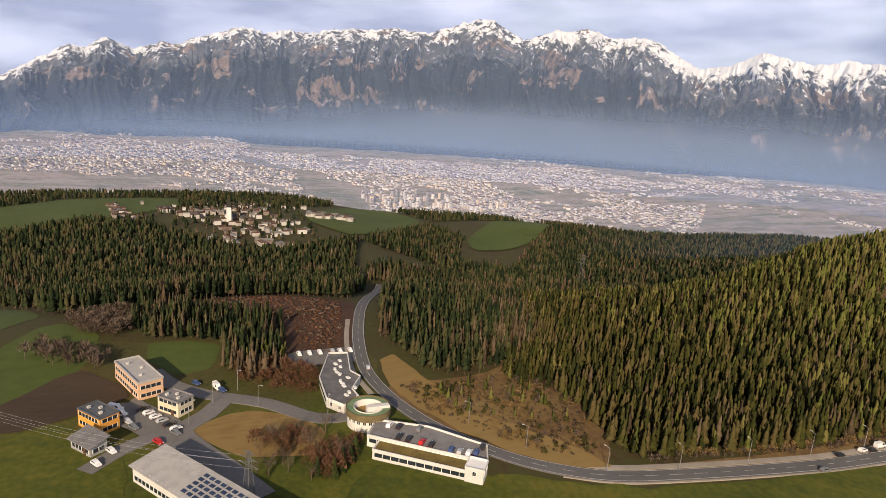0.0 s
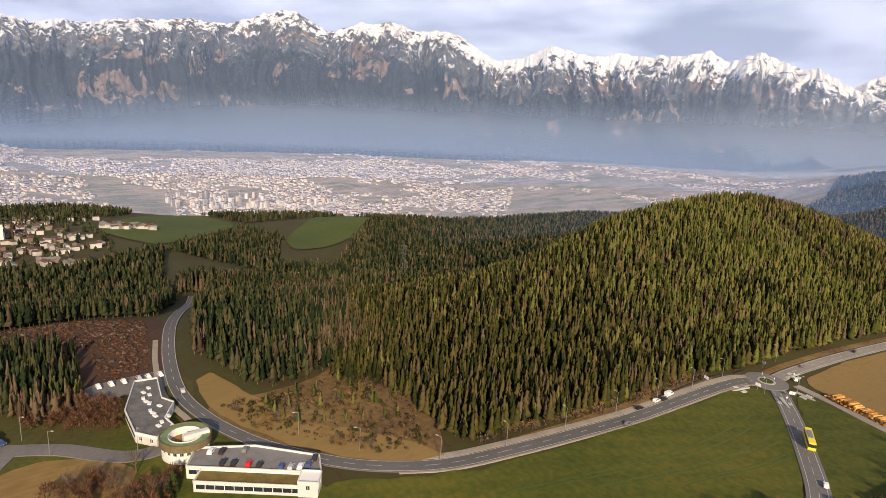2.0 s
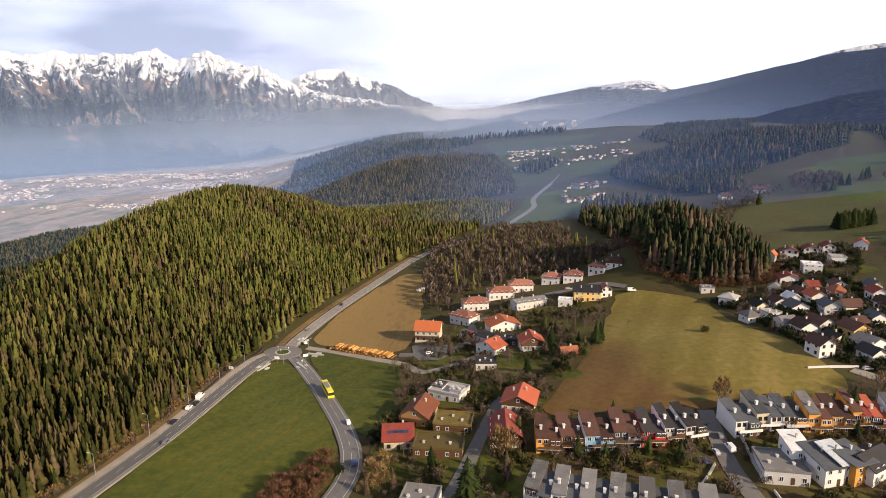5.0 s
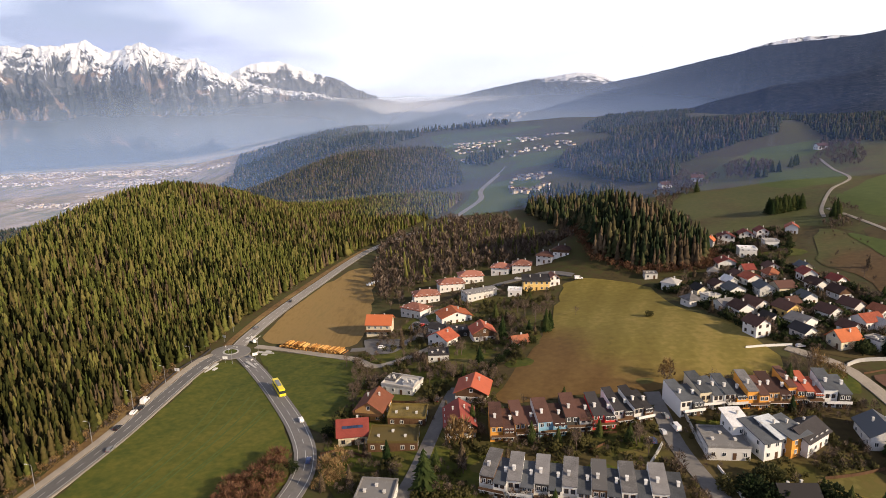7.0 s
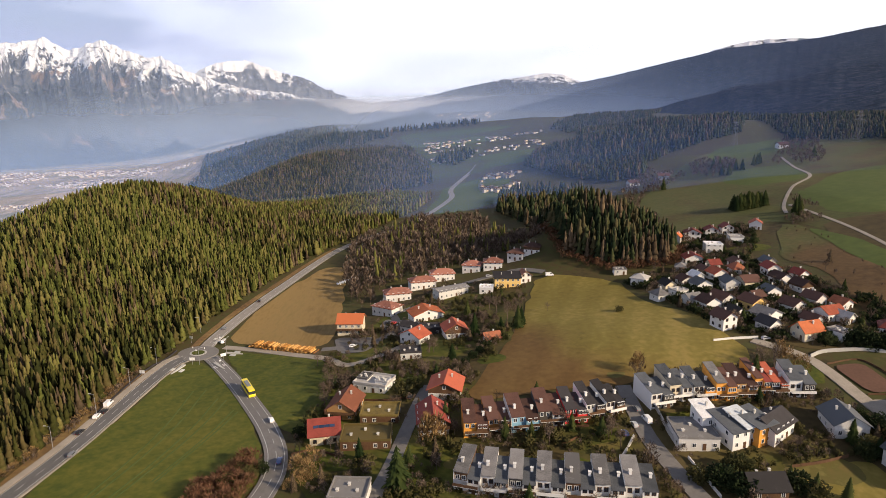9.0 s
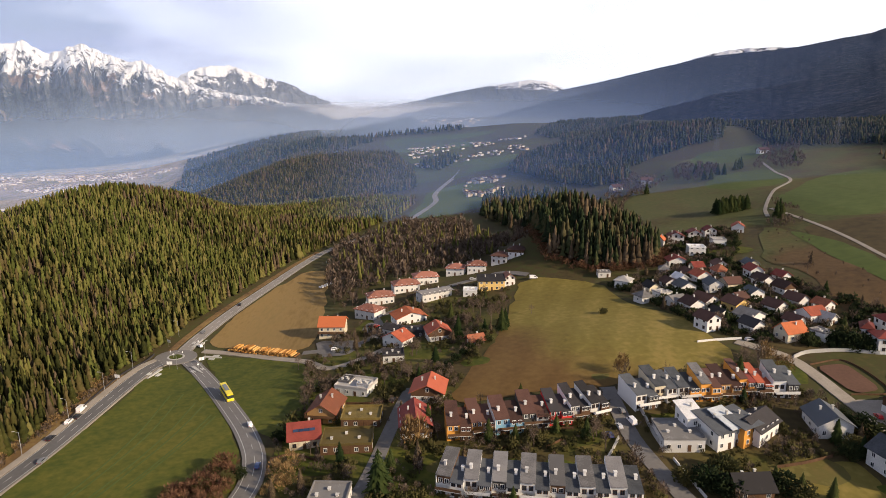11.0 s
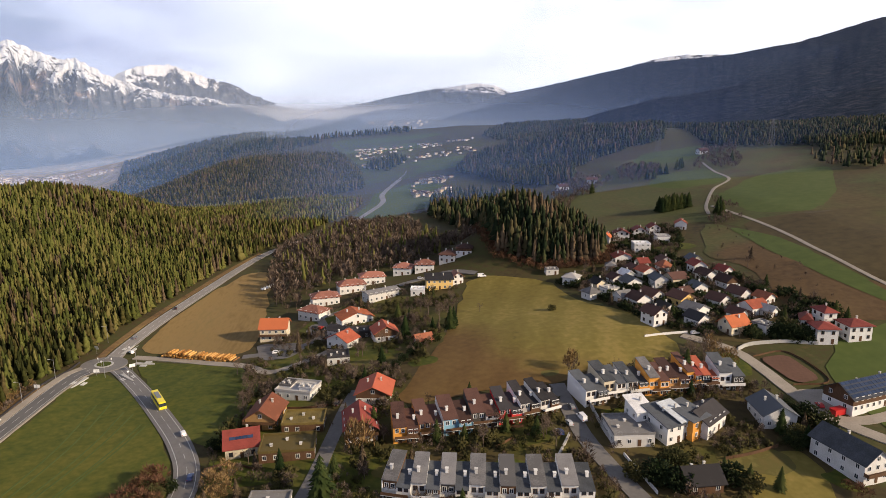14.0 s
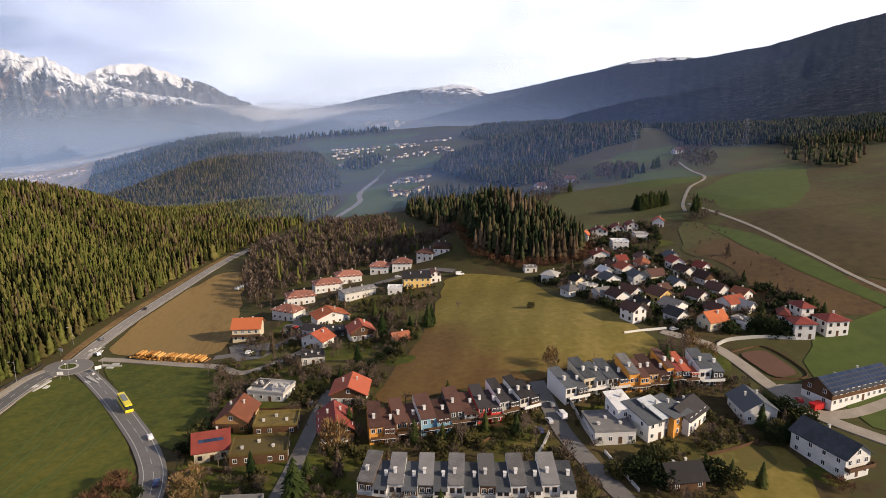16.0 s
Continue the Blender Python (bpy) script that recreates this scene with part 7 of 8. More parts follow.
# ---- trees and bushes ----
def spray(bm, centre, n, rx, rz, size, seed, up=0.0):
    """Many small leaf or twig clumps in an egg-shaped crown."""
    g = random.Random(seed)
    for _ in range(n):
        while True:
            p = Vector((g.uniform(-1, 1), g.uniform(-1, 1), g.uniform(-1, 1)))
            if 0.25 < p.length < 1:
                break
        q = Vector((p.x * rx, p.y * rx, p.z * rz)) * (0.72 + 0.4 * noise.noise(p * 2.2 + Vector((seed, 0, 0))) + 0.25) + Vector(centre)
        d = (p + Vector((0, 0, up))).normalized()
        s = d.orthogonal().normalized()
        s.rotate(Matrix.Rotation(g.uniform(0, 6.28), 3, d))
        k = size * g.uniform(0.6, 1.5)
        t = d.cross(s)
        v = [bm.verts.new(q + s * k), bm.verts.new(q - s * k * 0.6 + t * k * 0.7), bm.verts.new(q - s * k * 0.5 - t * k * 0.8), bm.verts.new(q + d * k * 1.3)]
        bm.faces.new((v[0], v[1], v[3])), bm.faces.new((v[1], v[2], v[3])), bm.faces.new((v[2], v[0], v[3]))


def limb(bm, a, b, r0, r1, n=5):
    d = (Vector(b) - Vector(a)).normalized()
    s = d.orthogonal().normalized()
    rows = []
    for p, r in ((a, r0), (b, r1)):
        rows.append([bm.verts.new(Vector(p) + (s * math.cos(2 * math.pi * i / n) + d.cross(s) * math.sin(2 * math.pi * i / n)) * r) for i in range(n)])
    for i in range(n):
        bm.faces.new((rows[0][i - 1], rows[0][i], rows[1][i], rows[1][i - 1]))


STOCK = {}


def make_tree(kind, seed):
    thing = new({"conifer": "spruce_tree", "larch": "larch_tree", "bare": "bare_tree", "bush": "bush"}[kind])
    g = random.Random(seed * 7 + 1)
    bm = bmesh.new()
    if kind in ("conifer", "larch"):
        limb(bm, (0, 0, -0.3), (0, 0, 9.3), 0.2, 0.03)
        part("trunk", bm, M_bark, thing)
        bm = bmesh.new()
        n = 18
        for i in range(n):
            t = i / n
            for k in range(13):
                w = 2 * math.pi * (k + g.random()) / 13
                R = (1 - t) ** 0.7 * (2.2 if kind == "conifer" else 1.8) * g.uniform(0.6, 1.15)
                z = 0.9 + 8.6 * t + g.uniform(-0.25, 0.25)
                d = Vector((math.cos(w), math.sin(w), 0))
                s = Vector((-d.y, d.x, 0)) * R * 0.2
                tip, root = d * R + Vector((0, 0, z - 0.35 * R)), Vector((0, 0, z + 0.9))
                m = d * R * 0.55 + Vector((0, 0, z + 0.1))
                v = [bm.verts.new(root), bm.verts.new(m + s), bm.verts.new(tip), bm.verts.new(m - s), bm.verts.new(m + Vector((0, 0, -0.3 * R)))]
                for f in ((0, 1, 2), (0, 2, 3), (1, 4, 2), (4, 3, 2)):
                    bm.faces.new([v[j] for j in f])
        part("crown", bm, M_spruce_tree if kind == "conifer" else M_larch, thing)
    elif kind == "bare":
        limb(bm, (0, 0, -0.3), (0.1, 0, 4), 0.2, 0.12)
        tips = []
        for i in range(9):
            w, z = i * 2.4 + g.random(), 2.2 + i * 0.28
            tip = (math.cos(w) * g.uniform(1.2, 2.4), math.sin(w) * g.uniform(1.2, 2.4), z + g.uniform(2.2, 4.2))
            limb(bm, (0.08, 0, z), tip, 0.08, 0.02, 4)
            tips.append(tip)
        part("trunk", bm, M_bark, thing)
        bm = bmesh.new()
        for i, tip in enumerate(tips):
            for _ in range(26):
                a = Vector(tip) * g.uniform(0.62, 1.0) + Vector((g.gauss(0, 0.35), g.gauss(0, 0.35), g.gauss(0, 0.4)))
                b = a + Vector((g.gauss(0, 0.5), g.gauss(0, 0.5), g.uniform(0.2, 0.9)))
                s = (b - a).orthogonal().normalized() * 0.045
                v = [bm.verts.new(a - s), bm.verts.new(a + s), bm.verts.new(b)]
                bm.faces.new(v)
        part("crown", bm, M_twig, thing)
    else:
        limb(bm, (0, 0, -0.3), (0, 0, 0.7), 0.08, 0.05)
        part("stem", bm, M_bark, thing)
        bm = bmesh.new()
        spray(bm, (0, 0, 0.9), 460, 1.1, 0.95, 0.115, seed, 0.4)
        part("crown", bm, M_hedge, thing)
    thing.location = (0, -300, -400)
    return thing


M_spruce_tree = mat("garden_spruce", [(0.015, 0.028, 0.008), (0.035, 0.05, 0.014), (0.06, 0.07, 0.02)], 0.3, 0.9, 0.0, 1.0, vary="object", spec=0.1)
M_hedge = mat("evergreen_hedge", [(0.014, 0.022, 0.008), (0.035, 0.042, 0.014), (0.06, 0.055, 0.02)], 0.3, 0.9, 0.0, 1.2, vary="object", spec=0.1)
TREE_LABEL = {"conifer": "dark green spruce tree standing", "larch": "orange-brown autumn larch tree standing", "bare": "leafless tree with brown branches standing", "bush": "dense dark garden bush growing"}
TREE_CAT = {"conifer": "tree", "larch": "tree", "bare": "tree", "bush": "bush"}


def tree(kind, x, y, high, where, group, wide=1.0):
    """A single tree or bush, one of three shapes of its kind."""
    full = {"conifer": 10.0, "larch": 10.0, "bare": 8.0, "bush": 2.0}[kind]
    seed = int(abs(x * 7 + y * 3)) % 3 if kind != "bush" else int(abs(x * 7 + y * 3)) % 4
    s = high / full
    m = pose(x, y, float(ground(x, y)), 0, 0, (x * 37 + y * 11) % 360)
    key = (kind, seed)
    if key not in STOCK:
        STOCK[key] = make_tree(kind, seed)
        t = STOCK[key]
        t.matrix_basis = m
    else:
        t = copy_thing(STOCK[key], m)
    t.scale = (s * wide, s * wide, s)
    return tagged(t, f"{TREE_LABEL[kind]} {where}", TREE_CAT[kind], group)


for kind, x, y, high in (("conifer", 0, 183, 9), ("conifer", -25, 165, 8), ("conifer", -13, 151, 13), ("conifer", 13, 257, 11), ("conifer", 32, 260, 11), ("conifer", 34, 264, 9),
                         ("conifer", 11, 282, 10), ("conifer", 104, 197, 11), ("conifer", 117, 165, 8), ("conifer", 120, 158, 7), ("conifer", 72, 148, 6), ("conifer", 90, 148, 6), ("conifer", 94, 143, 7), ("conifer", 101, 141, 7),
                         ("larch", -3, 162, 9), ("larch", -41, 151, 6)):
    tree(kind, x, y, high, "among the village gardens", "garden trees", 1.7 if high > 12 else 1.25)
for x, y, high in ((-40, 223, 9), (-43, 218, 8), (25, 286, 10), (29, 275, 9), (115, 206, 9), (109, 204, 9), (112, 210, 8), (118, 212, 8), (65, 199, 9), (48, 280, 5), (182, 291, 7), (-24, 241, 7), (-52, 242, 7), (-29, 249, 6), (-4, 250, 6),
                   (18, 272, 8), (22, 292, 8), (37, 300, 7), (-8, 222, 6), (121, 216, 7), (108, 199, 7)):
    tree("bare", x, y, high, "beside the village gardens", "leafless trees")
for x, y, high in ((5, 222, 3), (8, 226, 3), (11, 231, 3.4), (14, 236, 3), (17, 241, 3.4), (21, 244, 3), (25, 247, 3.2), (-55, 157, 4.5), (-58, 160, 4), (-60, 154, 4.5), (-52, 161, 3.5), (-46, 181, 4), (-11, 215, 3), (78, 268, 3)):
    tree("bush", x, y, high, "at the field edge", "field bushes", 1.1)
g_yard = random.Random(12)
YARD_SPOTS = 0
while YARD_SPOTS < 120:
    far_part = YARD_SPOTS >= 70
    tx, ty = (g_yard.uniform(95, 185), g_yard.uniform(222, 388)) if far_part else (g_yard.uniform(-46, 128), g_yard.uniform(136, 340))
    plot = [(92, 312), (112, 240), (130, 222), (165, 212), (190, 230), (172, 280), (160, 320), (200, 390), (150, 395), (130, 330)] if far_part else [(-44, 205), (-46, 240), (-30, 296), (0, 340), (40, 325), (30, 262), (4, 208), (2, 196), (60, 197), (110, 210), (132, 170), (118, 160), (60, 162), (60, 132), (-30, 142), (-44, 166)]
    if not inside(np.array([tx]), np.array([ty]), plot)[0] or any(math.hypot(tx - hx, ty - hy) < hr + 1.0 for hx, hy, hr in HOUSES):
        continue
    if min(math.hypot(tx - px, ty - py) for px, py in ((60, 198), (60, 185), (60, 171), (62, 158), (65, 143), (-6, 212), (-9, 200), (-13, 178), (-17, 156), (-24, 130), (-13, 189), (-15, 167), (-20, 143), (63, 150), (60, 178), (60, 191), (-40, 240), (-28, 246), (-12, 262))) < 5.5:
        continue
    kind = ("bare", "bare", "larch", "conifer", "bare")[YARD_SPOTS % 5]
    tree(kind, round(tx, 1), round(ty, 1), g_yard.uniform(4.5, 7.5), "between the houses and gardens", "yard trees", 1.0 if kind == "bare" else 1.35)
    YARD_SPOTS += 1
g_thick = random.Random(5)
THICKET = [(-166, 8), (-170, 22), (-166, 34), (-158, 40), (-146, 34), (-140, 22), (-148, 6)]
n_th = 0
while n_th < 14:
    tx, ty = g_thick.uniform(-172, -138), g_thick.uniform(4, 42)
    if inside(np.array([tx]), np.array([ty]), THICKET)[0]:
        tree("bare", round(tx, 1), round(ty, 1), g_thick.uniform(4.5, 8), "in the thicket beside the school", "thicket trees", 1.1)
        n_th += 1
for k in range(22):
    tree("conifer", 203 + k % 8 * 2.6 + k * 1.7 % 1.1, 431 + k // 8 * 3.4 + k * 2.3 % 1.3, 9.5 + k * 3.7 % 2.4, "in a lone clump on the meadow", "meadow clump", 1.7)


# leafless woods and undergrowth, far too many to count
def twig_template(n, seed, broad=0.11, long_=0.8):
    g = random.Random(seed)
    v, f = [], []
    for _ in range(n):
        w, r, z = g.uniform(0, 6.28), g.random() ** 0.5, g.random()
        r *= 1 - 0.5 * z
        a = Vector((r * math.cos(w), r * math.sin(w), 0.28 + 0.62 * z))
        d = Vector((math.cos(w) * 0.55, math.sin(w) * 0.55, 0.22 + 0.12 * g.random()))
        s = Vector((-math.sin(w), math.cos(w), 0.2)) * broad
        k = len(v)
        v += [tuple(a - s), tuple(a + s), tuple(a + d * long_)]
        f.append((k, k + 1, k + 2))
    return np.array(v), np.array(f)


def thicket(name, poly, gap, tall, label, keep=(), template=None, material=None, wide=0.36, clumpy=None):
    thing = new(name)
    tagged(thing, label, "thicket", kind="stuff")
    xy = spread(poly, gap, keep)
    ok = np.ones(len(xy), bool)
    for hx, hy, hr in HOUSES:
        ok &= np.hypot(xy[:, 0] - hx, xy[:, 1] - hy) > hr
    xy = xy[ok]
    h = tall * rng.uniform(0.55, 1.2, len(xy))
    if clumpy is not None:   # grows in dense groups with open ground between
        dense = np.array([noise.noise((x * 0.09, y * 0.09, clumpy)) + 0.5 * noise.noise((x * 0.23, y * 0.23, clumpy)) for x, y in xy])
        grow = dense > 0.02
        xy, h = xy[grow], h[grow] * (0.75 + 1.1 * np.clip(dense[grow], 0, 0.7))
    scatter_mesh("twigs", template or TWIGS, xy, h, h * wide, material or M_twig, thing, 0.2)
    if template is None:
        scatter_mesh("trunks", TRUNK, xy, h * 0.62, h * 0.012 + 0.04, M_bark, thing, 0.05)
    return thing


def clump_template(n, seed, leaf=0.28):
    bm = bmesh.new()
    spray(bm, (0, 0, 0.5), n, 0.9, 0.48, leaf, seed, 0.3)
    bm.verts.ensure_lookup_table()
    bm.verts.index_update()
    v = np.array([tuple(q.co) for q in bm.verts])
    f = np.array([[q.index for q in p.verts] for p in bm.faces])
    bm.free()
    return v, f


TWIGS, CLUMP = twig_template(46, 3), clump_template(26, 4)
FINE_TWIGS, FINE_CLUMP = twig_template(130, 6, 0.05, 0.5), clump_template(60, 9, 0.16)
STREETS = [([(60, 198), (60, 171), (65, 143)], 4.0), ([(-6, 212), (-13, 178), (-24, 130)], 3.6), (LANE_LOGS, 3.2), (ROAD_SOUTH, 5.0), (ROAD_EAST, 6.0), ([(118, 228), (133, 200), (137, 170), (160, 140)], 4.0)]
HAY = [(33, 262), (44, 310), (50, 331), (62, 336), (91, 315), (93, 276), (108, 258), (112, 225), (110, 212), (96, 204), (74, 205), (63, 199), (36, 199), (10, 196), (8, 206), (20, 229)]
GARDENS = [(-44, 205), (-50, 250), (-30, 300), (0, 345), (45, 330), (34, 262), (8, 204), (8, 192), (60, 195), (112, 212), (135, 170), (110, 130), (60, 128), (-30, 140), (-48, 165)]
GARDEN_MEADOW = [(96, 155), (112, 159), (120, 157), (119, 146), (115, 136), (110, 124), (90, 126), (91, 140)]
thicket("stream_wood", [(-66, 420), (-60, 360), (-45, 318), (-36, 322), (-40, 345), (-20, 362), (5, 378), (40, 385), (62, 372), (60, 420), (40, 470), (30, 540), (-20, 560), (-70, 500)], 5.8, 8.5, "grey-brown leafless wood along the stream", STREETS)
wood("stream_spruces", [(-60, 420), (-40, 350), (0, 390), (55, 385), (50, 440), (20, 520), (-40, 540)], 9, 11, "scattered spruces in the stream wood", STREETS, 0.3)
thicket("road_scrub", [(-128, 240), (-126, 170), (-128, 118), (-121, 118), (-120, 170), (-121, 240)], 2.4, 2.4, "low brown brush along the forest road", [(ROAD_MAIN, 6.5)], None, None, 0.5)
SLOPE_EDGE = [(-194, 60), (-190, 92), (-196, 118), (-180, 122), (-166, 117), (-134, 106), (-140, 90), (-170, 66)]
thicket("slope_scrub", SLOPE_EDGE, 3.0, 0.9, "dry orange brush on the felled slope", [(ROAD_MAIN, 6)], CLUMP, M_larch, 0.9)
thicket("slope_grass", SLOPE_EDGE, 2.4, 1.3, "golden dry grass tufts on the felled slope", [(ROAD_MAIN, 5)], FINE_TWIGS, M_gold_twig, 0.8, 2.2)
thicket("slope_bushes", SLOPE_EDGE, 4.2, 2.0, "dark green bushes in groups on the felled slope", [(ROAD_MAIN, 6)], FINE_CLUMP, M_spruce_shade, 0.55, 4.1)
thicket("slope_saplings", SLOPE_EDGE, 6.5, 3.2, "leafless brown saplings on the felled slope", [(ROAD_MAIN, 7)], FINE_TWIGS, M_twig, 0.35, 7.7)
wood("young_spruces", [(-192, 66), (-188, 92), (-200, 134), (-178, 128), (-150, 104), (-165, 78)], 7, 5.0, "young spruces on the felled slope", [(ROAD_MAIN, 8)], 0.1, SLIM_TREE, 0.2)
FELLED = [(-300, -12), (-324, 8), (-331, 38), (-300, 62), (-243, 52), (-224, 44), (-232, 32), (-262, 34), (-276, 16)]
thicket("felled_brush", FELLED, 2.6, 0.8, "brushwood on the felled slope", [(ROAD_MAIN, 7)], CLUMP, M_rust_twig, 1.0)
thicket("felled_stumps", FELLED, 5.0, 1.0, "pale cut branches strewn over the felled slope", [(ROAD_MAIN, 7)], CLUMP, M_twig, 1.3, 5.5)
thicket("garden_shrubs", GARDENS, 2.9, 2.0,
        "dark garden shrubs and hedges between the houses", STREETS + [(HAY, None), (GARDEN_MEADOW, None)], FINE_CLUMP, M_hedge, 0.7, 1.7)
thicket("garden_twigs", GARDENS, 2.9, 3.2,
        "leafless brown garden shrubs between the houses", STREETS + [(HAY, None), (GARDEN_MEADOW, None)], FINE_TWIGS, clumpy=6.4)
thicket("village_shrubs", [(92, 312), (112, 240), (130, 222), (165, 212), (190, 230), (172, 280), (160, 320), (200, 390), (150, 395), (130, 330)], 2.2, 2.6, "dark hedges and shrubs between the village houses", STREETS + [(HAY, None)], FINE_CLUMP, M_hedge, 0.7, 3.3)
thicket("village_twigs", [(92, 312), (112, 240), (130, 222), (165, 212), (190, 230), (172, 280), (160, 320), (200, 390), (150, 395), (130, 330)], 3.4, 3.6, "leafless brown shrubs between the village houses", STREETS + [(HAY, None)], FINE_TWIGS, M_twig, 0.42, 4.1)
thicket("hillside_shrubs", [(168, 235), (182, 290), (172, 318), (205, 380), (222, 400), (208, 320), (205, 270), (195, 235)], 11.0, 2.2, "leafless scrub on the brown hillside", STREETS)
thicket("campus_edge", [(-252, -58), (-236, -34), (-226, -38), (-240, -64)], 3.0, 6, "leafless trees at the campus edge", [])
CAMPUS_ROADS = [([(-176, 45), (-176, 30), (-189, 16), (-195, 6), (-200, -3)], 5.0)]
thicket("campus_larches", [(-226, 6), (-206, 8), (-198, 18), (-190, 32), (-205, 36), (-218, 30)], 2.8, 4.6, "leafless brown saplings beside the access road", CAMPUS_ROADS, FINE_TWIGS, M_rust_twig, 0.4)
wood("campus_larch_wood", [(-222, 8), (-206, 12), (-212, 24), (-226, 26)], 3.2, 8.5, "mixed brown larches and spruces above the access road", CAMPUS_ROADS, 0.9, SLIM_TREE, 0.2)

for x, y, high in ((128, 170, 6), (129.5, 164, 6.5), (119.5, 161, 5), (116.5, 158, 5), (122.5, 158, 4.5), (153, 222, 6), (156, 219, 6.5), (160, 217, 6), (158, 224, 6.5), (162, 222, 5), (72, 148, 6.5), (79, 153, 6), (76, 144, 6), (91, 145, 6), (94, 142, 5), (67, 150, 5), (126, 176, 4)):
    tree("bush", x, y, high, "among the gardens", "garden bushes", 1.15)
thicket("rust_shrubs", [(-70, 150), (-64, 160), (-60, 167), (-55, 167), (-52, 156), (-54, 142), (-66, 138)], 2.0, 4.2, "reddish-brown leafless shrubs at the meadow corner", [(ROAD_SOUTH, 4.6)], FINE_TWIGS, M_rust_twig, 0.5)
thicket("school_thicket", THICKET, 2.5, 4.6, "reddish-brown leafless thicket beside the school", (), FINE_TWIGS, M_rust_twig, 0.42, clumpy=2.7)
for x, y, high in ((-147, 31, 7.5), (-144, 28, 6.5), (-150, 34, 6), (-146, 24, 6), (-153, 36, 7)):
    tree("conifer", x, y, high, "at the edge of the school thicket", "thicket spruces", 1.3)
thicket("copse_scrub", [(-292, -34), (-278, -56), (-262, -48), (-256, -36), (-268, -30)], 2.6, 6.0, "dark leafless scrub at the edge of the copse", (), FINE_TWIGS, M_twig, 0.45)
thicket("hillock_scrub", [(56, 412), (66, 346), (90, 328), (124, 326), (136, 346), (132, 356), (120, 338), (94, 340), (76, 356), (64, 420)], 3.0, 5.5, "bare brown trees and shrubs at the foot of the small hill", (), FINE_TWIGS, M_rust_twig, 0.42)
thicket("golden_shrubs", [(-45, 150), (-44, 166), (-38, 170), (-36, 152)], 2.6, 4.5, "golden brown autumn shrubs beside the road", [(ROAD_SOUTH, 4.6)], FINE_TWIGS, M_gold_twig, 0.45)
thicket("house_shrubs", [(117, 134), (118, 145), (121, 145), (121, 134)], 1.5, 3.2, "reddish-brown leafless shrubs beside the house", (), FINE_TWIGS, M_rust_twig, 0.5)
thicket("barn_shrubs", [(146, 190), (149, 196), (162, 193), (160, 188)], 2.0, 2.6, "brown leafless shrubs behind the barn", (), FINE_TWIGS, M_twig, 0.55)
thicket("verge_brush", [(-128, 130), (-127, 180), (-127, 236), (-121.5, 240), (-122, 180), (-123, 130)], 2.2, 2.8, "golden brown brush at the forest edge", [(ROAD_MAIN, 7.6)], FINE_TWIGS, M_gold_twig, 0.5)
thicket("lane_trees", [(119, 214), (124, 218), (129, 208), (126, 200), (120, 204)], 3.0, 7.5, "golden brown bare trees beside the lane", STREETS, FINE_TWIGS, M_gold_twig, 0.3)
for x, y, high in ((191, 303, 7),):
    tree("larch", x, y, high, "beside the gardens", "autumn larches", 1.3)
for gx, gy, gh in ((-4.5, 172, 10), (66, 207, 8.5)):
    thicket("golden_larch", [(gx - 2, gy - 2), (gx + 2, gy - 2), (gx + 2, gy + 2), (gx - 2, gy + 2)], 1.8, gh, "fuzzy golden brown larches beside the gardens", (), FINE_TWIGS, M_gold_twig, 0.28)
LANES = [([(328, 615), (306, 550), (293, 503), (262, 470), (232, 425), (221, 401)], 4), ([(233, 420), (231, 362), (228, 328)], 4)]
for k, (poly, gap, high) in enumerate((([(300, 575), (312, 600), (345, 650), (375, 705), (395, 672), (360, 600), (330, 548)], 6, 5), ([(232, 585), (250, 640), (275, 655), (290, 615), (268, 580), (240, 560)], 5.5, 6),
                                       ([(150, 470), (170, 530), (205, 565), (235, 600), (215, 660), (165, 580), (138, 500)], 6.5, 6),
                                       ([(228, 425), (246, 445), (240, 400), (226, 392)], 3.5, 4), ([(368, 492), (372, 500), (410, 480), (405, 470)], 3.5, 3.5), ([(130, 440), (150, 470), (155, 440), (140, 410)], 4, 6),
                                       ([(208, 385), (228, 395), (226, 372), (210, 370)], 3.5, 4))):
    thicket("upland_scrub", poly, gap, high, "grey-brown leafless scrub between upland meadows", LANES, None, M_twig)
for x, y in ((258, 603), (262, 598), (268, 578), (272, 574), (254, 560), (250, 565), (290, 590), (296, 596), (225, 398), (229, 402), (224, 390), (300, 600), (345, 590), (195, 555)):
    tree("conifer", x, y, 11, "among the upland meadows", "upland spruces", 1.25)

# ---- church, roundabout, road marks, lamps, logs, pylons ----
for nm, dims, m in (("nave", (-9, 9, -4, 4, -1, 8), WALL["white"][0]), ("tower", (9.05, 14, -2.5, 2.5, -1, 17), WALL["white"][0])):
    bm = bmesh.new()
    box(bm, *dims)
    part(nm, bm, m, church)
bm = bmesh.new()
prism(bm, [(-9.3, -4.4), (9, -4.4), (9, 0), (-9.3, 0)], [7.8, 7.8, 13, 13], [8.1, 8.1, 13.3, 13.3])
prism(bm, [(-9.3, 4.4), (-9.3, 0), (9, 0), (9, 4.4)], [7.8, 13, 13, 7.8], [8.1, 13.3, 13.3, 8.1])
part("roof", bm, ROOF["dark"][0], church)
bm = bmesh.new()
base = [bm.verts.new((x, y, 17)) for x, y in ((8.8, -2.7), (14.2, -2.7), (14.2, 2.7), (8.8, 2.7))]
tip = bm.verts.new((11.5, 0, 28))
bm.faces.new(base[::-1])
for i in range(4):
    bm.faces.new((base[i], base[(i + 1) % 4], tip))
part("spire", bm, ROOF["dark"][0], church)

CX, CY = -108.5, 262.0


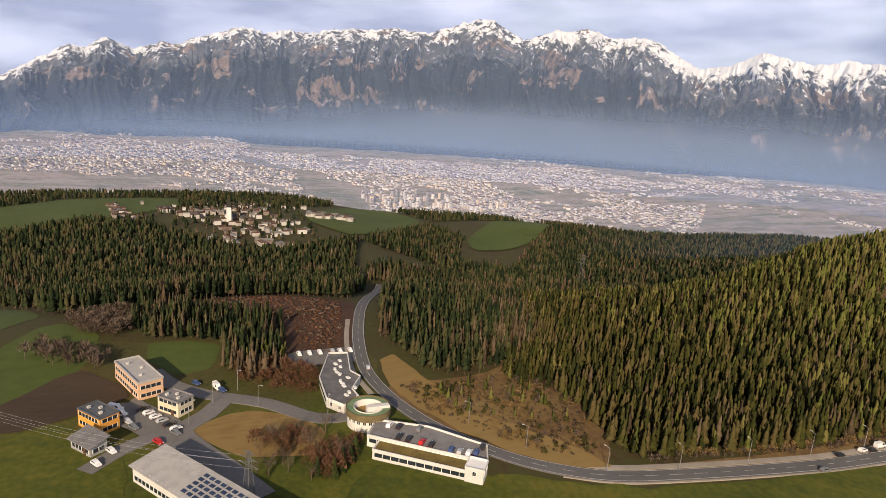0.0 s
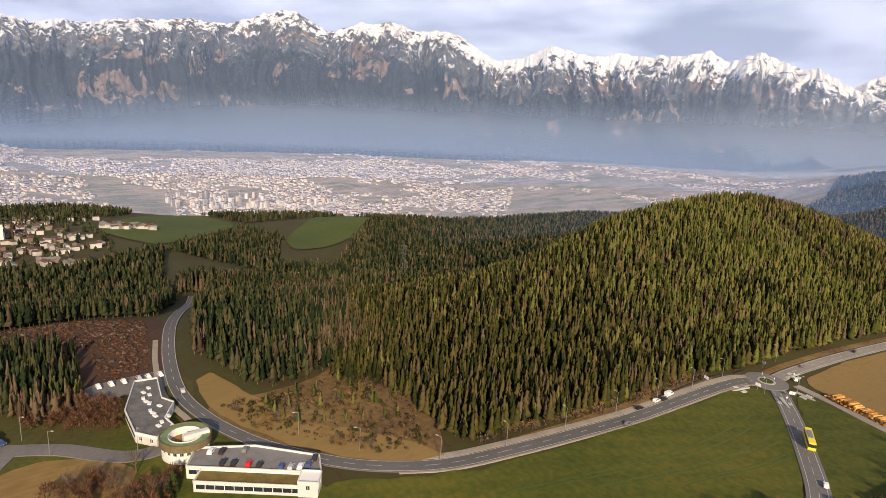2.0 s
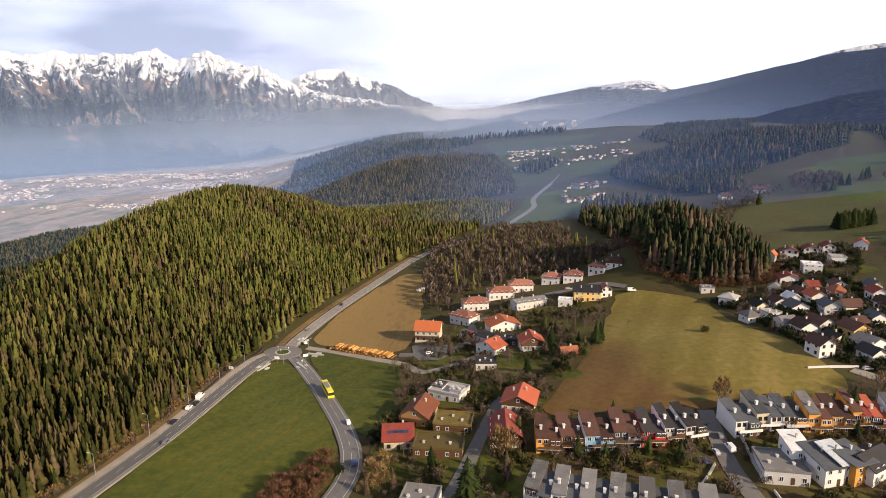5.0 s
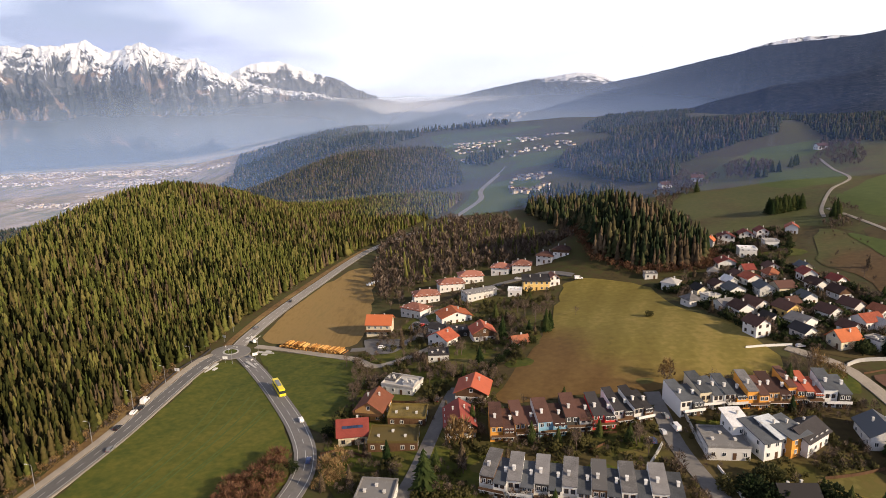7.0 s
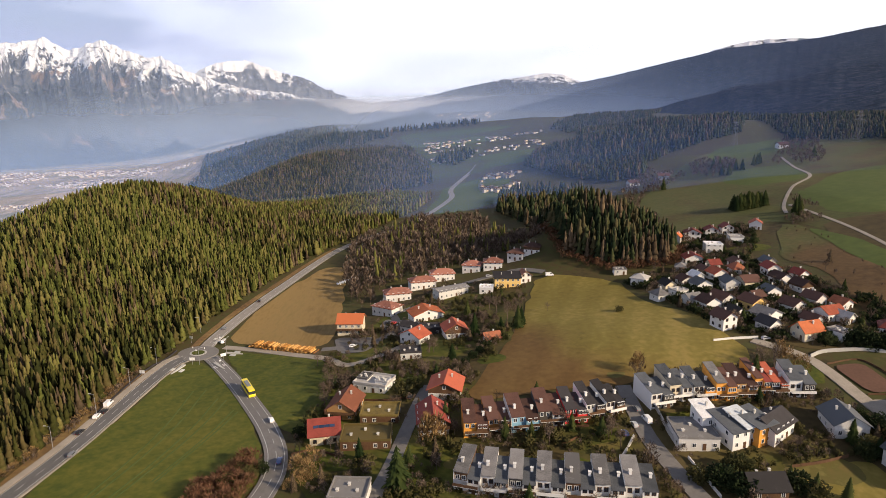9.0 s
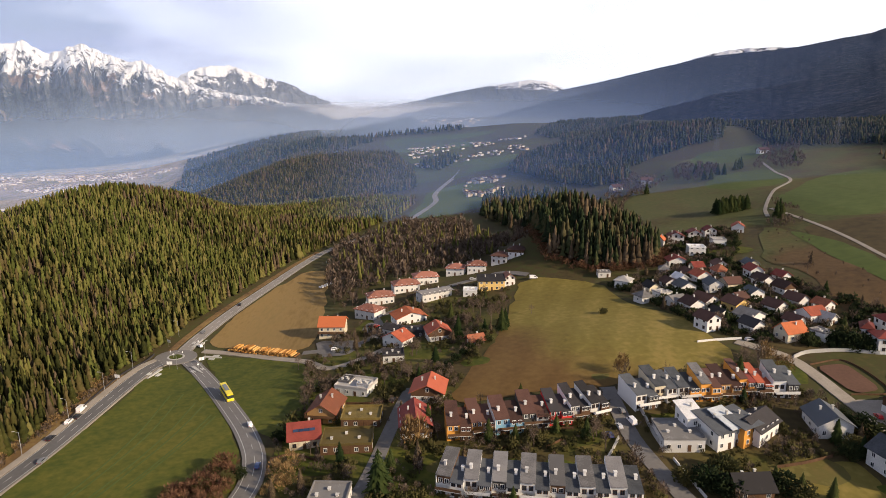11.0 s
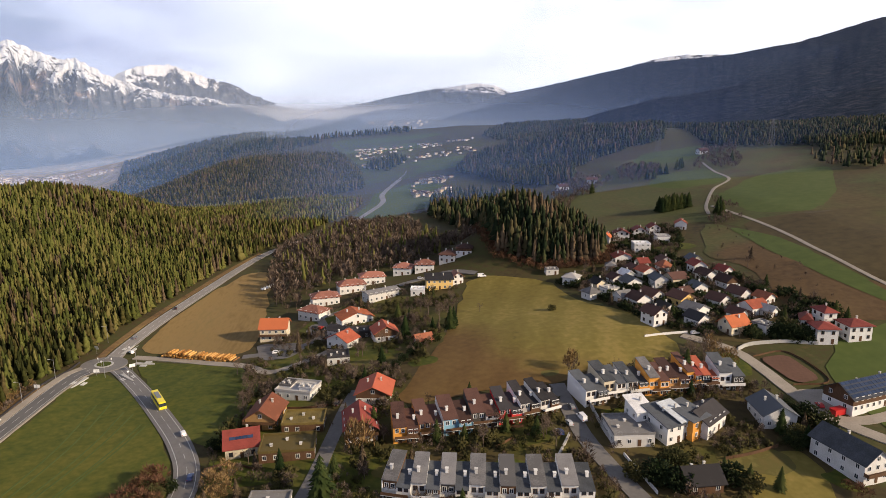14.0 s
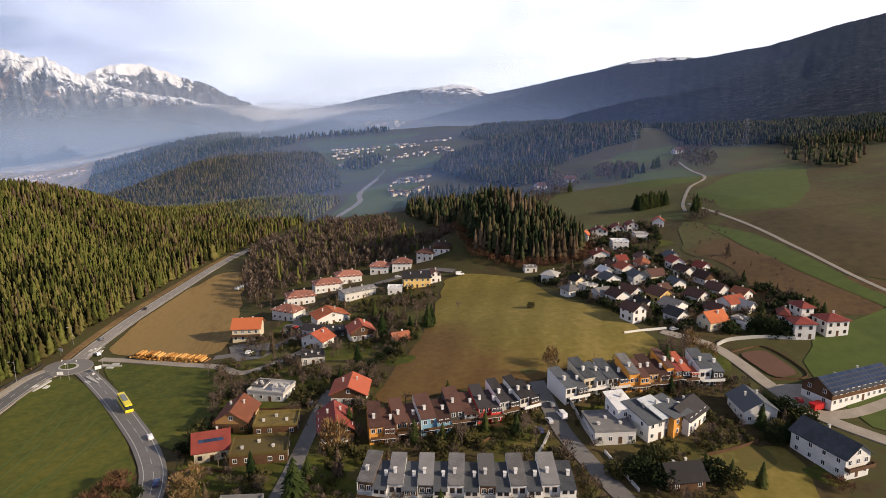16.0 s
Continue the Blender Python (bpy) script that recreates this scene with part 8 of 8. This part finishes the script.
def flat_ring(name, r0, r1, lift, material, label, category, n=48):
    v, f = [], []
    for i in range(n):
        a = 2 * math.pi * i / n
        for r, dz in ((r0, 0), (r1, 0), (r1, -0.4)):
            x, y = CX + r * math.cos(a), CY + r * math.sin(a)
            v.append((x, y, float(ground(CX, CY)) * 0.5 + float(ground(x, y)) * 0.5 + lift + dz))
    for i in range(n):
        j = (i + 1) % n
        f += [(i * 3, i * 3 + 1, j * 3 + 1, j * 3), (i * 3 + 1, i * 3 + 2, j * 3 + 2, j * 3 + 1)]
    return tagged(mesh(name, v, f, material), label, category, kind="structure")


flat_ring("roundabout", 3.5, 8.6, 0.62, M_asphalt, "grey asphalt roundabout where four roads meet", "roundabout")
flat_ring("roundabout_kerb", 2.7, 3.55, 0.74, M_concrete, "pale paved ring of the roundabout", "kerb")
flat_ring("roundabout_island", 0.0, 2.7, 0.86, M_meadow, "grassed centre island of the roundabout", "island")


def marks(name, line, shift, half, label, dash=None, lift=0.40):
    """Painted lines along a road; dash: length and gap."""
    pts = smooth_line(line, 1.5)
    v, f, run = [], [], 0.0
    for i in range(len(pts) - 1):
        a, b = pts[i], pts[i + 1]
        d = (b - a).normalized()
        s = Vector((-d.y, d.x))
        run += (b - a).length
        if dash and run % (dash[0] + dash[1]) > dash[0]:
            continue
        k = len(v)
        for p in (a, b):
            for o in (-half, half):
                q = p + s * (shift + o)
                v.append((q.x, q.y, max(float(ground(q.x, q.y)), float(ground(p.x, p.y)) - 0.3) + lift + 0.03))
        f.append((k, k + 1, k + 3, k + 2))
    return tagged(mesh(name, v, f, M_line), label, "road marking", kind="structure")


for nm, line in (("main", ROAD_MAIN), ("east", ROAD_EAST[:9]), ("south", ROAD_SOUTH)):
    for s in (-2.35, 2.35):
        marks("edge_line_" + nm, line, s, 0.09, "white painted edge line of the road")
    marks("centre_line_" + nm, line, 0, 0.07, "white dashed centre line of the road", (4.0, 4.0))


def street_lamp(x, y, turn):
    thing = new("street_lamp")
    thing.matrix_world = pose(x, y, float(ground(x, y)), 0, 0, turn)
    tagged(thing, "tall grey street lamp standing beside the road", "street lamp", "street lamps")
    bm = bmesh.new()
    limb(bm, (0, 0, -0.3), (0, 0, 7.6), 0.11, 0.06, 6)
    part("pole", bm, M_zinc, thing)
    bm = bmesh.new()
    limb(bm, (0, 0, 7.55), (1.3, 0, 7.9), 0.05, 0.04, 5)
    part("arm", bm, M_zinc, thing)
    bm = bmesh.new()
    box(bm, 1.1, 1.9, -0.14, 0.14, 7.84, 7.98)
    part("lamp_head", bm, M_concrete, thing, "pale lamp head")
    return thing


lamp_0 = street_lamp(-162, 75, 250)
for x, y, t in ((-144, 86, 240), (-127, 103, 210), (-122.5, 125, 180), (-121, 150, 180), (-120.5, 176, 180), (-120, 200, 180), (-120, 224, 180), (-120, 247, 190), (-117, 288, 200), (-201, 7, 30), (-188, 12.5, 40), (-181, -8, 100), (-193, -1, 60), (-178, 33, 0),
                (-103, 249, 20), (-96, 262, 60)):
    copy_thing(lamp_0, pose(x, y, float(ground(x, y)), 0, 0, t))

M_log = mat("cut_logs", [(0.30, 0.13, 0.03), (0.55, 0.28, 0.07), (0.65, 0.38, 0.13)], 0.8, 0.85, 0.0, 4.0, vary="object")
logs = new("log_pile")
LX, LY = -71.0, 265.5
logs.matrix_world = pose(LX, LY, float(ground(LX, LY)) + 0.2, 0, 0, -20)
tagged(logs, "long pile of orange-brown cut logs beside the track", "log pile")
ME_LOG = shared("log", lambda bm: limb(bm, (0, -2.2, 0), (0, 2.2, 0), 0.34, 0.3, 8), M_log)
bm = bmesh.new()
limb(bm, (0, -2.2, 0), (0, 2.2, 0), 0.34, 0.3, 8)
for ring_y in (-2.2, 2.2):
    bm.faces.new([v for v in sorted(bm.verts, key=lambda q: math.atan2(q.co.z, q.co.x)) if abs(v.co.y - ring_y) < 0.01])
bm.to_mesh(ME_LOG)
bm.free()
g_log = random.Random(9)
for row in range(4):
    for i in range(56 - row * 3):
        if g_log.random() < 0.9 - row * 0.12:
            piece("log", ME_LOG, logs, pose(-17.5 + row * 0.9 + i * 0.62 + g_log.uniform(-0.1, 0.1), g_log.uniform(-0.5, 0.5), 0.3 + row * 0.55 + g_log.uniform(-0.06, 0.06), 0, g_log.uniform(0, 90), g_log.uniform(-4, 4)))


def pylon(x, y, high, turn, label):
    thing = new("power_pylon")
    thing.matrix_world = pose(x, y, float(ground(x, y)), 0, 0, turn)
    tagged(thing, label, "pylon", "power pylons")
    w0, w1 = high * 0.09, high * 0.02
    for sx, sy in ((-1, -1), (1, -1), (1, 1), (-1, 1)):
        bm = bmesh.new()
        limb(bm, (sx * w0, sy * w0, -0.3), (sx * w1, sy * w1, high), 0.10, 0.06, 4)
        part("leg", bm, M_steel, thing)
    bm = bmesh.new()
    n = 8
    for k in range(n):
        for sx, sy, tx, ty in ((-1, -1, 1, -1), (1, -1, 1, 1), (1, 1, -1, 1), (-1, 1, -1, -1)):
            a, b = w0 + (w1 - w0) * k / n, w0 + (w1 - w0) * (k + 1) / n
            limb(bm, (sx * a, sy * a, high * k / n), (tx * b, ty * b, high * (k + 1) / n), 0.05, 0.05, 3)
            limb(bm, (tx * a, ty * a, high * k / n), (sx * b, sy * b, high * (k + 1) / n), 0.05, 0.05, 3)
    part("bracing", bm, M_steel, thing)
    for h, r in ((0.72, 0.24), (0.85, 0.2), (0.96, 0.14)):
        bm = bmesh.new()
        limb(bm, (-high * r, 0, high * h), (high * r, 0, high * h), 0.1, 0.1, 4)
        limb(bm, (-high * r, 0, high * h), (0, 0, high * (h + 0.04)), 0.05, 0.05, 3)
        limb(bm, (high * r, 0, high * h), (0, 0, high * (h + 0.04)), 0.05, 0.05, 3)
        part("cross_arm", bm, M_steel, thing)
    return thing


pylon(-139.5, 6, 14, 40, "grey lattice power pylon beside the campus hall")
pylon(408, 627, 30, 20, "grey lattice power pylon on the far meadow")
pylon(330, 720, 26, 20, "grey lattice power pylon before the woods")
pylon(-480, 330, 32, 30, "grey lattice power pylon above the valley woods")
pz = float(ground(-139.5, 6))
for k, (h, o) in enumerate(((0.72, -0.24), (0.72, 0.24), (0.85, -0.2), (0.85, 0.2))):
    dx, dy = math.cos(radians(40)) * 14 * o, math.sin(radians(40)) * 14 * o
    a, b = Vector((-139.5 + dx, 6 + dy, pz + 14 * h)), Vector((-196 + dx, -78 + dy, pz + 14 * h + 1))
    bm = bmesh.new()
    side = (b - a).cross(Vector((0, 0, 1))).normalized() * 0.016
    rows = []
    for i in range(21):
        t = i / 20
        q = a.lerp(b, t) - Vector((0, 0, 14 * t * (1 - t)))
        rows.append([bm.verts.new(q + side), bm.verts.new(q - side), bm.verts.new(q + Vector((0, 0, 0.03)))])
    for p, q in zip(rows, rows[1:]):
        for j in range(3):
            bm.faces.new((p[j], p[(j + 1) % 3], q[(j + 1) % 3], q[j]))
    ob = part("power_cable", bm, M_zinc, None, "thin sagging power cable above the meadow")
    tagged(ob, category="cable", group="power cables")


def low_wall(name, pts, h, t, material, label, category="wall"):
    """A free-standing wall along a line."""
    line = smooth_line(pts, 2.0)
    thing_bm = bmesh.new()
    rows = []
    for i, a in enumerate(line):
        d = (line[min(i + 1, len(line) - 1)] - line[max(i - 1, 0)]).normalized()
        s = Vector((-d.y, d.x)) * t / 2
        z = float(ground(a.x, a.y))
        rows.append([thing_bm.verts.new((q.x, q.y, zz)) for q, zz in ((a - s, z - 0.5), (a + s, z - 0.5), (a + s, z + h), (a - s, z + h))])
    for p, q in zip(rows, rows[1:]):
        for j in range(4):
            thing_bm.faces.new((p[j], p[(j + 1) % 4], q[(j + 1) % 4], q[j]))
    thing_bm.faces.new(rows[0])
    thing_bm.faces.new(rows[-1][::-1])
    ob = part(name, thing_bm, material, None)
    return tagged(ob, label, category)


low_wall("retaining_wall", [(132, 213.5), (138, 216.5), (146, 217), (154, 216), (163, 213)], 1.3, 0.4, M_concrete, "pale concrete retaining wall beside the lane")
low_wall("garden_wall", [(66.5, 193), (66.8, 182), (66.5, 172), (67, 164)], 1.6, 0.3, M_concrete, "grey concrete garden wall along the street")
low_wall("street_wall", [(68, 160), (69, 152), (70, 143)], 1.0, 0.3, WALL["white"][0], "white garden wall at the street corner")
low_wall("riding_yard_fence", [(135, 208.5), (148.5, 209.5), (150.5, 190), (137, 189)], 0.6, 0.1, M_wood, "low brown timber fence round the riding yard", "fence")
low_wall("village_wall", [(103, 228), (112, 229.5), (121, 230)], 0.9, 0.3, WALL["white"][0], "low white wall at the meadow edge")

ME_BALE = shared("bale", lambda bm: limb(bm, (0, -0.6, 0.6), (0, 0.6, 0.6), 0.6, 0.6, 10), PAINT["white"])
bm = bmesh.new()
limb(bm, (0, -0.6, 0.6), (0, 0.6, 0.6), 0.6, 0.6, 10)
bmesh.ops.holes_fill(bm, edges=bm.edges[:])
bm.to_mesh(ME_BALE)
bm.free()
for i in range(14):
    bx, by = -64 + i * 0.62 + (i % 2) * 0.8, 369 + i * 0.95 - (i % 2) * 1.0
    ob = new("silage_bale", ME_BALE)
    ob.matrix_world = pose(bx, by, float(ground(bx, by)) + 0.2, 0, 0, 40)
    tagged(ob, "round silage bale wrapped in pale plastic beside the stubble field", "bale", "silage bales")


def painted(name, poly, material, label, lift=0.72, category="road marking"):
    c = Vector((sum(p[0] for p in poly) / len(poly), sum(p[1] for p in poly) / len(poly)))
    z = float(ground(c.x, c.y))
    bm = bmesh.new()
    prism(bm, [(x, y) for x, y in poly], z + lift - 0.5, z + lift)
    ob = part(name, bm, material, None)
    return tagged(ob, label, category, kind="structure")


for k, (ax, ay, bx, by, wide) in enumerate(((-109, 247.5, -110.5, 238, 1.5), (-97.5, 251, -91, 244, 1.7), (-106, 275, -105, 285, 1.5), (-97, 263.5, -89, 262, 1.2))):
    a, b = Vector((ax, ay)), Vector((bx, by))
    s = Vector((-(b - a).y, (b - a).x)).normalized() * wide / 2
    painted("traffic_island", [tuple(a - s), tuple(a + s), tuple(b + s * 0.3), tuple(b - s * 0.3)], M_concrete, "pale paved traffic island before the roundabout", 0.7, "traffic island")
    d, m_ = (b - a).normalized(), a.lerp(b, 0.55)
    w = Vector((-d.y, d.x))
    for j in range(-3, 4):
        if abs(j) > 1:
            q = m_ + w * j * 0.8
            painted("crossing_stripe", [tuple(q + d * u + w * v) for u, v in ((-1.3, -0.22), (1.3, -0.22), (1.3, 0.22), (-1.3, 0.22))], M_line, "white painted stripe of the pedestrian crossing", 0.52)


def road_sign(x, y, turn, label, round_=False):
    thing = new("road_sign")
    thing.matrix_world = pose(x, y, float(ground(x, y)) + 0.3, 0, 0, turn)
    tagged(thing, label, "road sign", "road signs")
    bm = bmesh.new()
    limb(bm, (0, 0, -0.4), (0, 0, 2.9), 0.05, 0.05, 6)
    part("post", bm, M_zinc, thing)
    bm = bmesh.new()
    if round_:
        limb(bm, (0, -0.08, 2.4), (0, -0.05, 2.4), 0.42, 0.42, 12)
        bmesh.ops.holes_fill(bm, edges=bm.edges[:])
    else:
        box(bm, -1.1, 1.1, -0.09, -0.06, 1.7, 3.0)
    part("sign_panel", bm, PAINT["white"], thing, "plain white sign panel")


for x, y, t, r in ((-116.5, 275, 150, False), (-95, 255, 210, False), (-119.5, 233, 170, False), (-106.2, 249.5, 180, False), (-104, 277, 0, True), (-94, 248, 220, True), (-108.5, 259.6, 180, True), (-106, 263, 90, True), (-111, 263, 270, True)):
    road_sign(x, y, t, "white road sign on a grey post at the roundabout", r)

low_wall("road_kerb_wall", [(-120.3, 200), (-121, 215), (-121.5, 232), (-121.2, 244), (-119, 254), (-118.6, 264)], 0.7, 0.35, ROOF["dark"][0], "low dark retaining wall round the gravel verge")
low_wall("garden_fence", [(94, 154.5), (103, 156), (112, 158.5)], 1.1, 0.1, M_wood, "brown board fence above the mown grass plot", "fence")
low_wall("stair_wall", [(49, 160), (53, 166), (56, 171)], 1.0, 0.5, M_concrete, "grey concrete garden steps wall")
for pts in ([(-30, 205), (-20, 203), (-12, 204)], [(14, 176), (28, 177), (44, 177)], [(20, 168), (26, 172)], [(34, 168), (40, 172)], [(100, 182), (106, 190), (112, 196)], [(-46, 170), (-40, 172), (-32, 168)]):
    low_wall("garden_divider", pts, 0.9, 0.15, M_wood, "weathered board fence between gardens", "fence")

skip = new("container")
skip.matrix_world = pose(139.5, 171.5, float(ground(139.5, 171.5)) + 0.3, 0, 0, 15)
tagged(skip, "red steel container standing beside the barn", "container")
bm = bmesh.new()
box(bm, -2.2, 2.2, -1.1, 1.1, 0.1, 1.9)
part("body", bm, PAINT["red"], skip)
bm = bmesh.new()
box(bm, -2.3, 2.3, -1.2, 1.2, 1.91, 2.0)
part("rim", bm, PAINT["red"], skip)
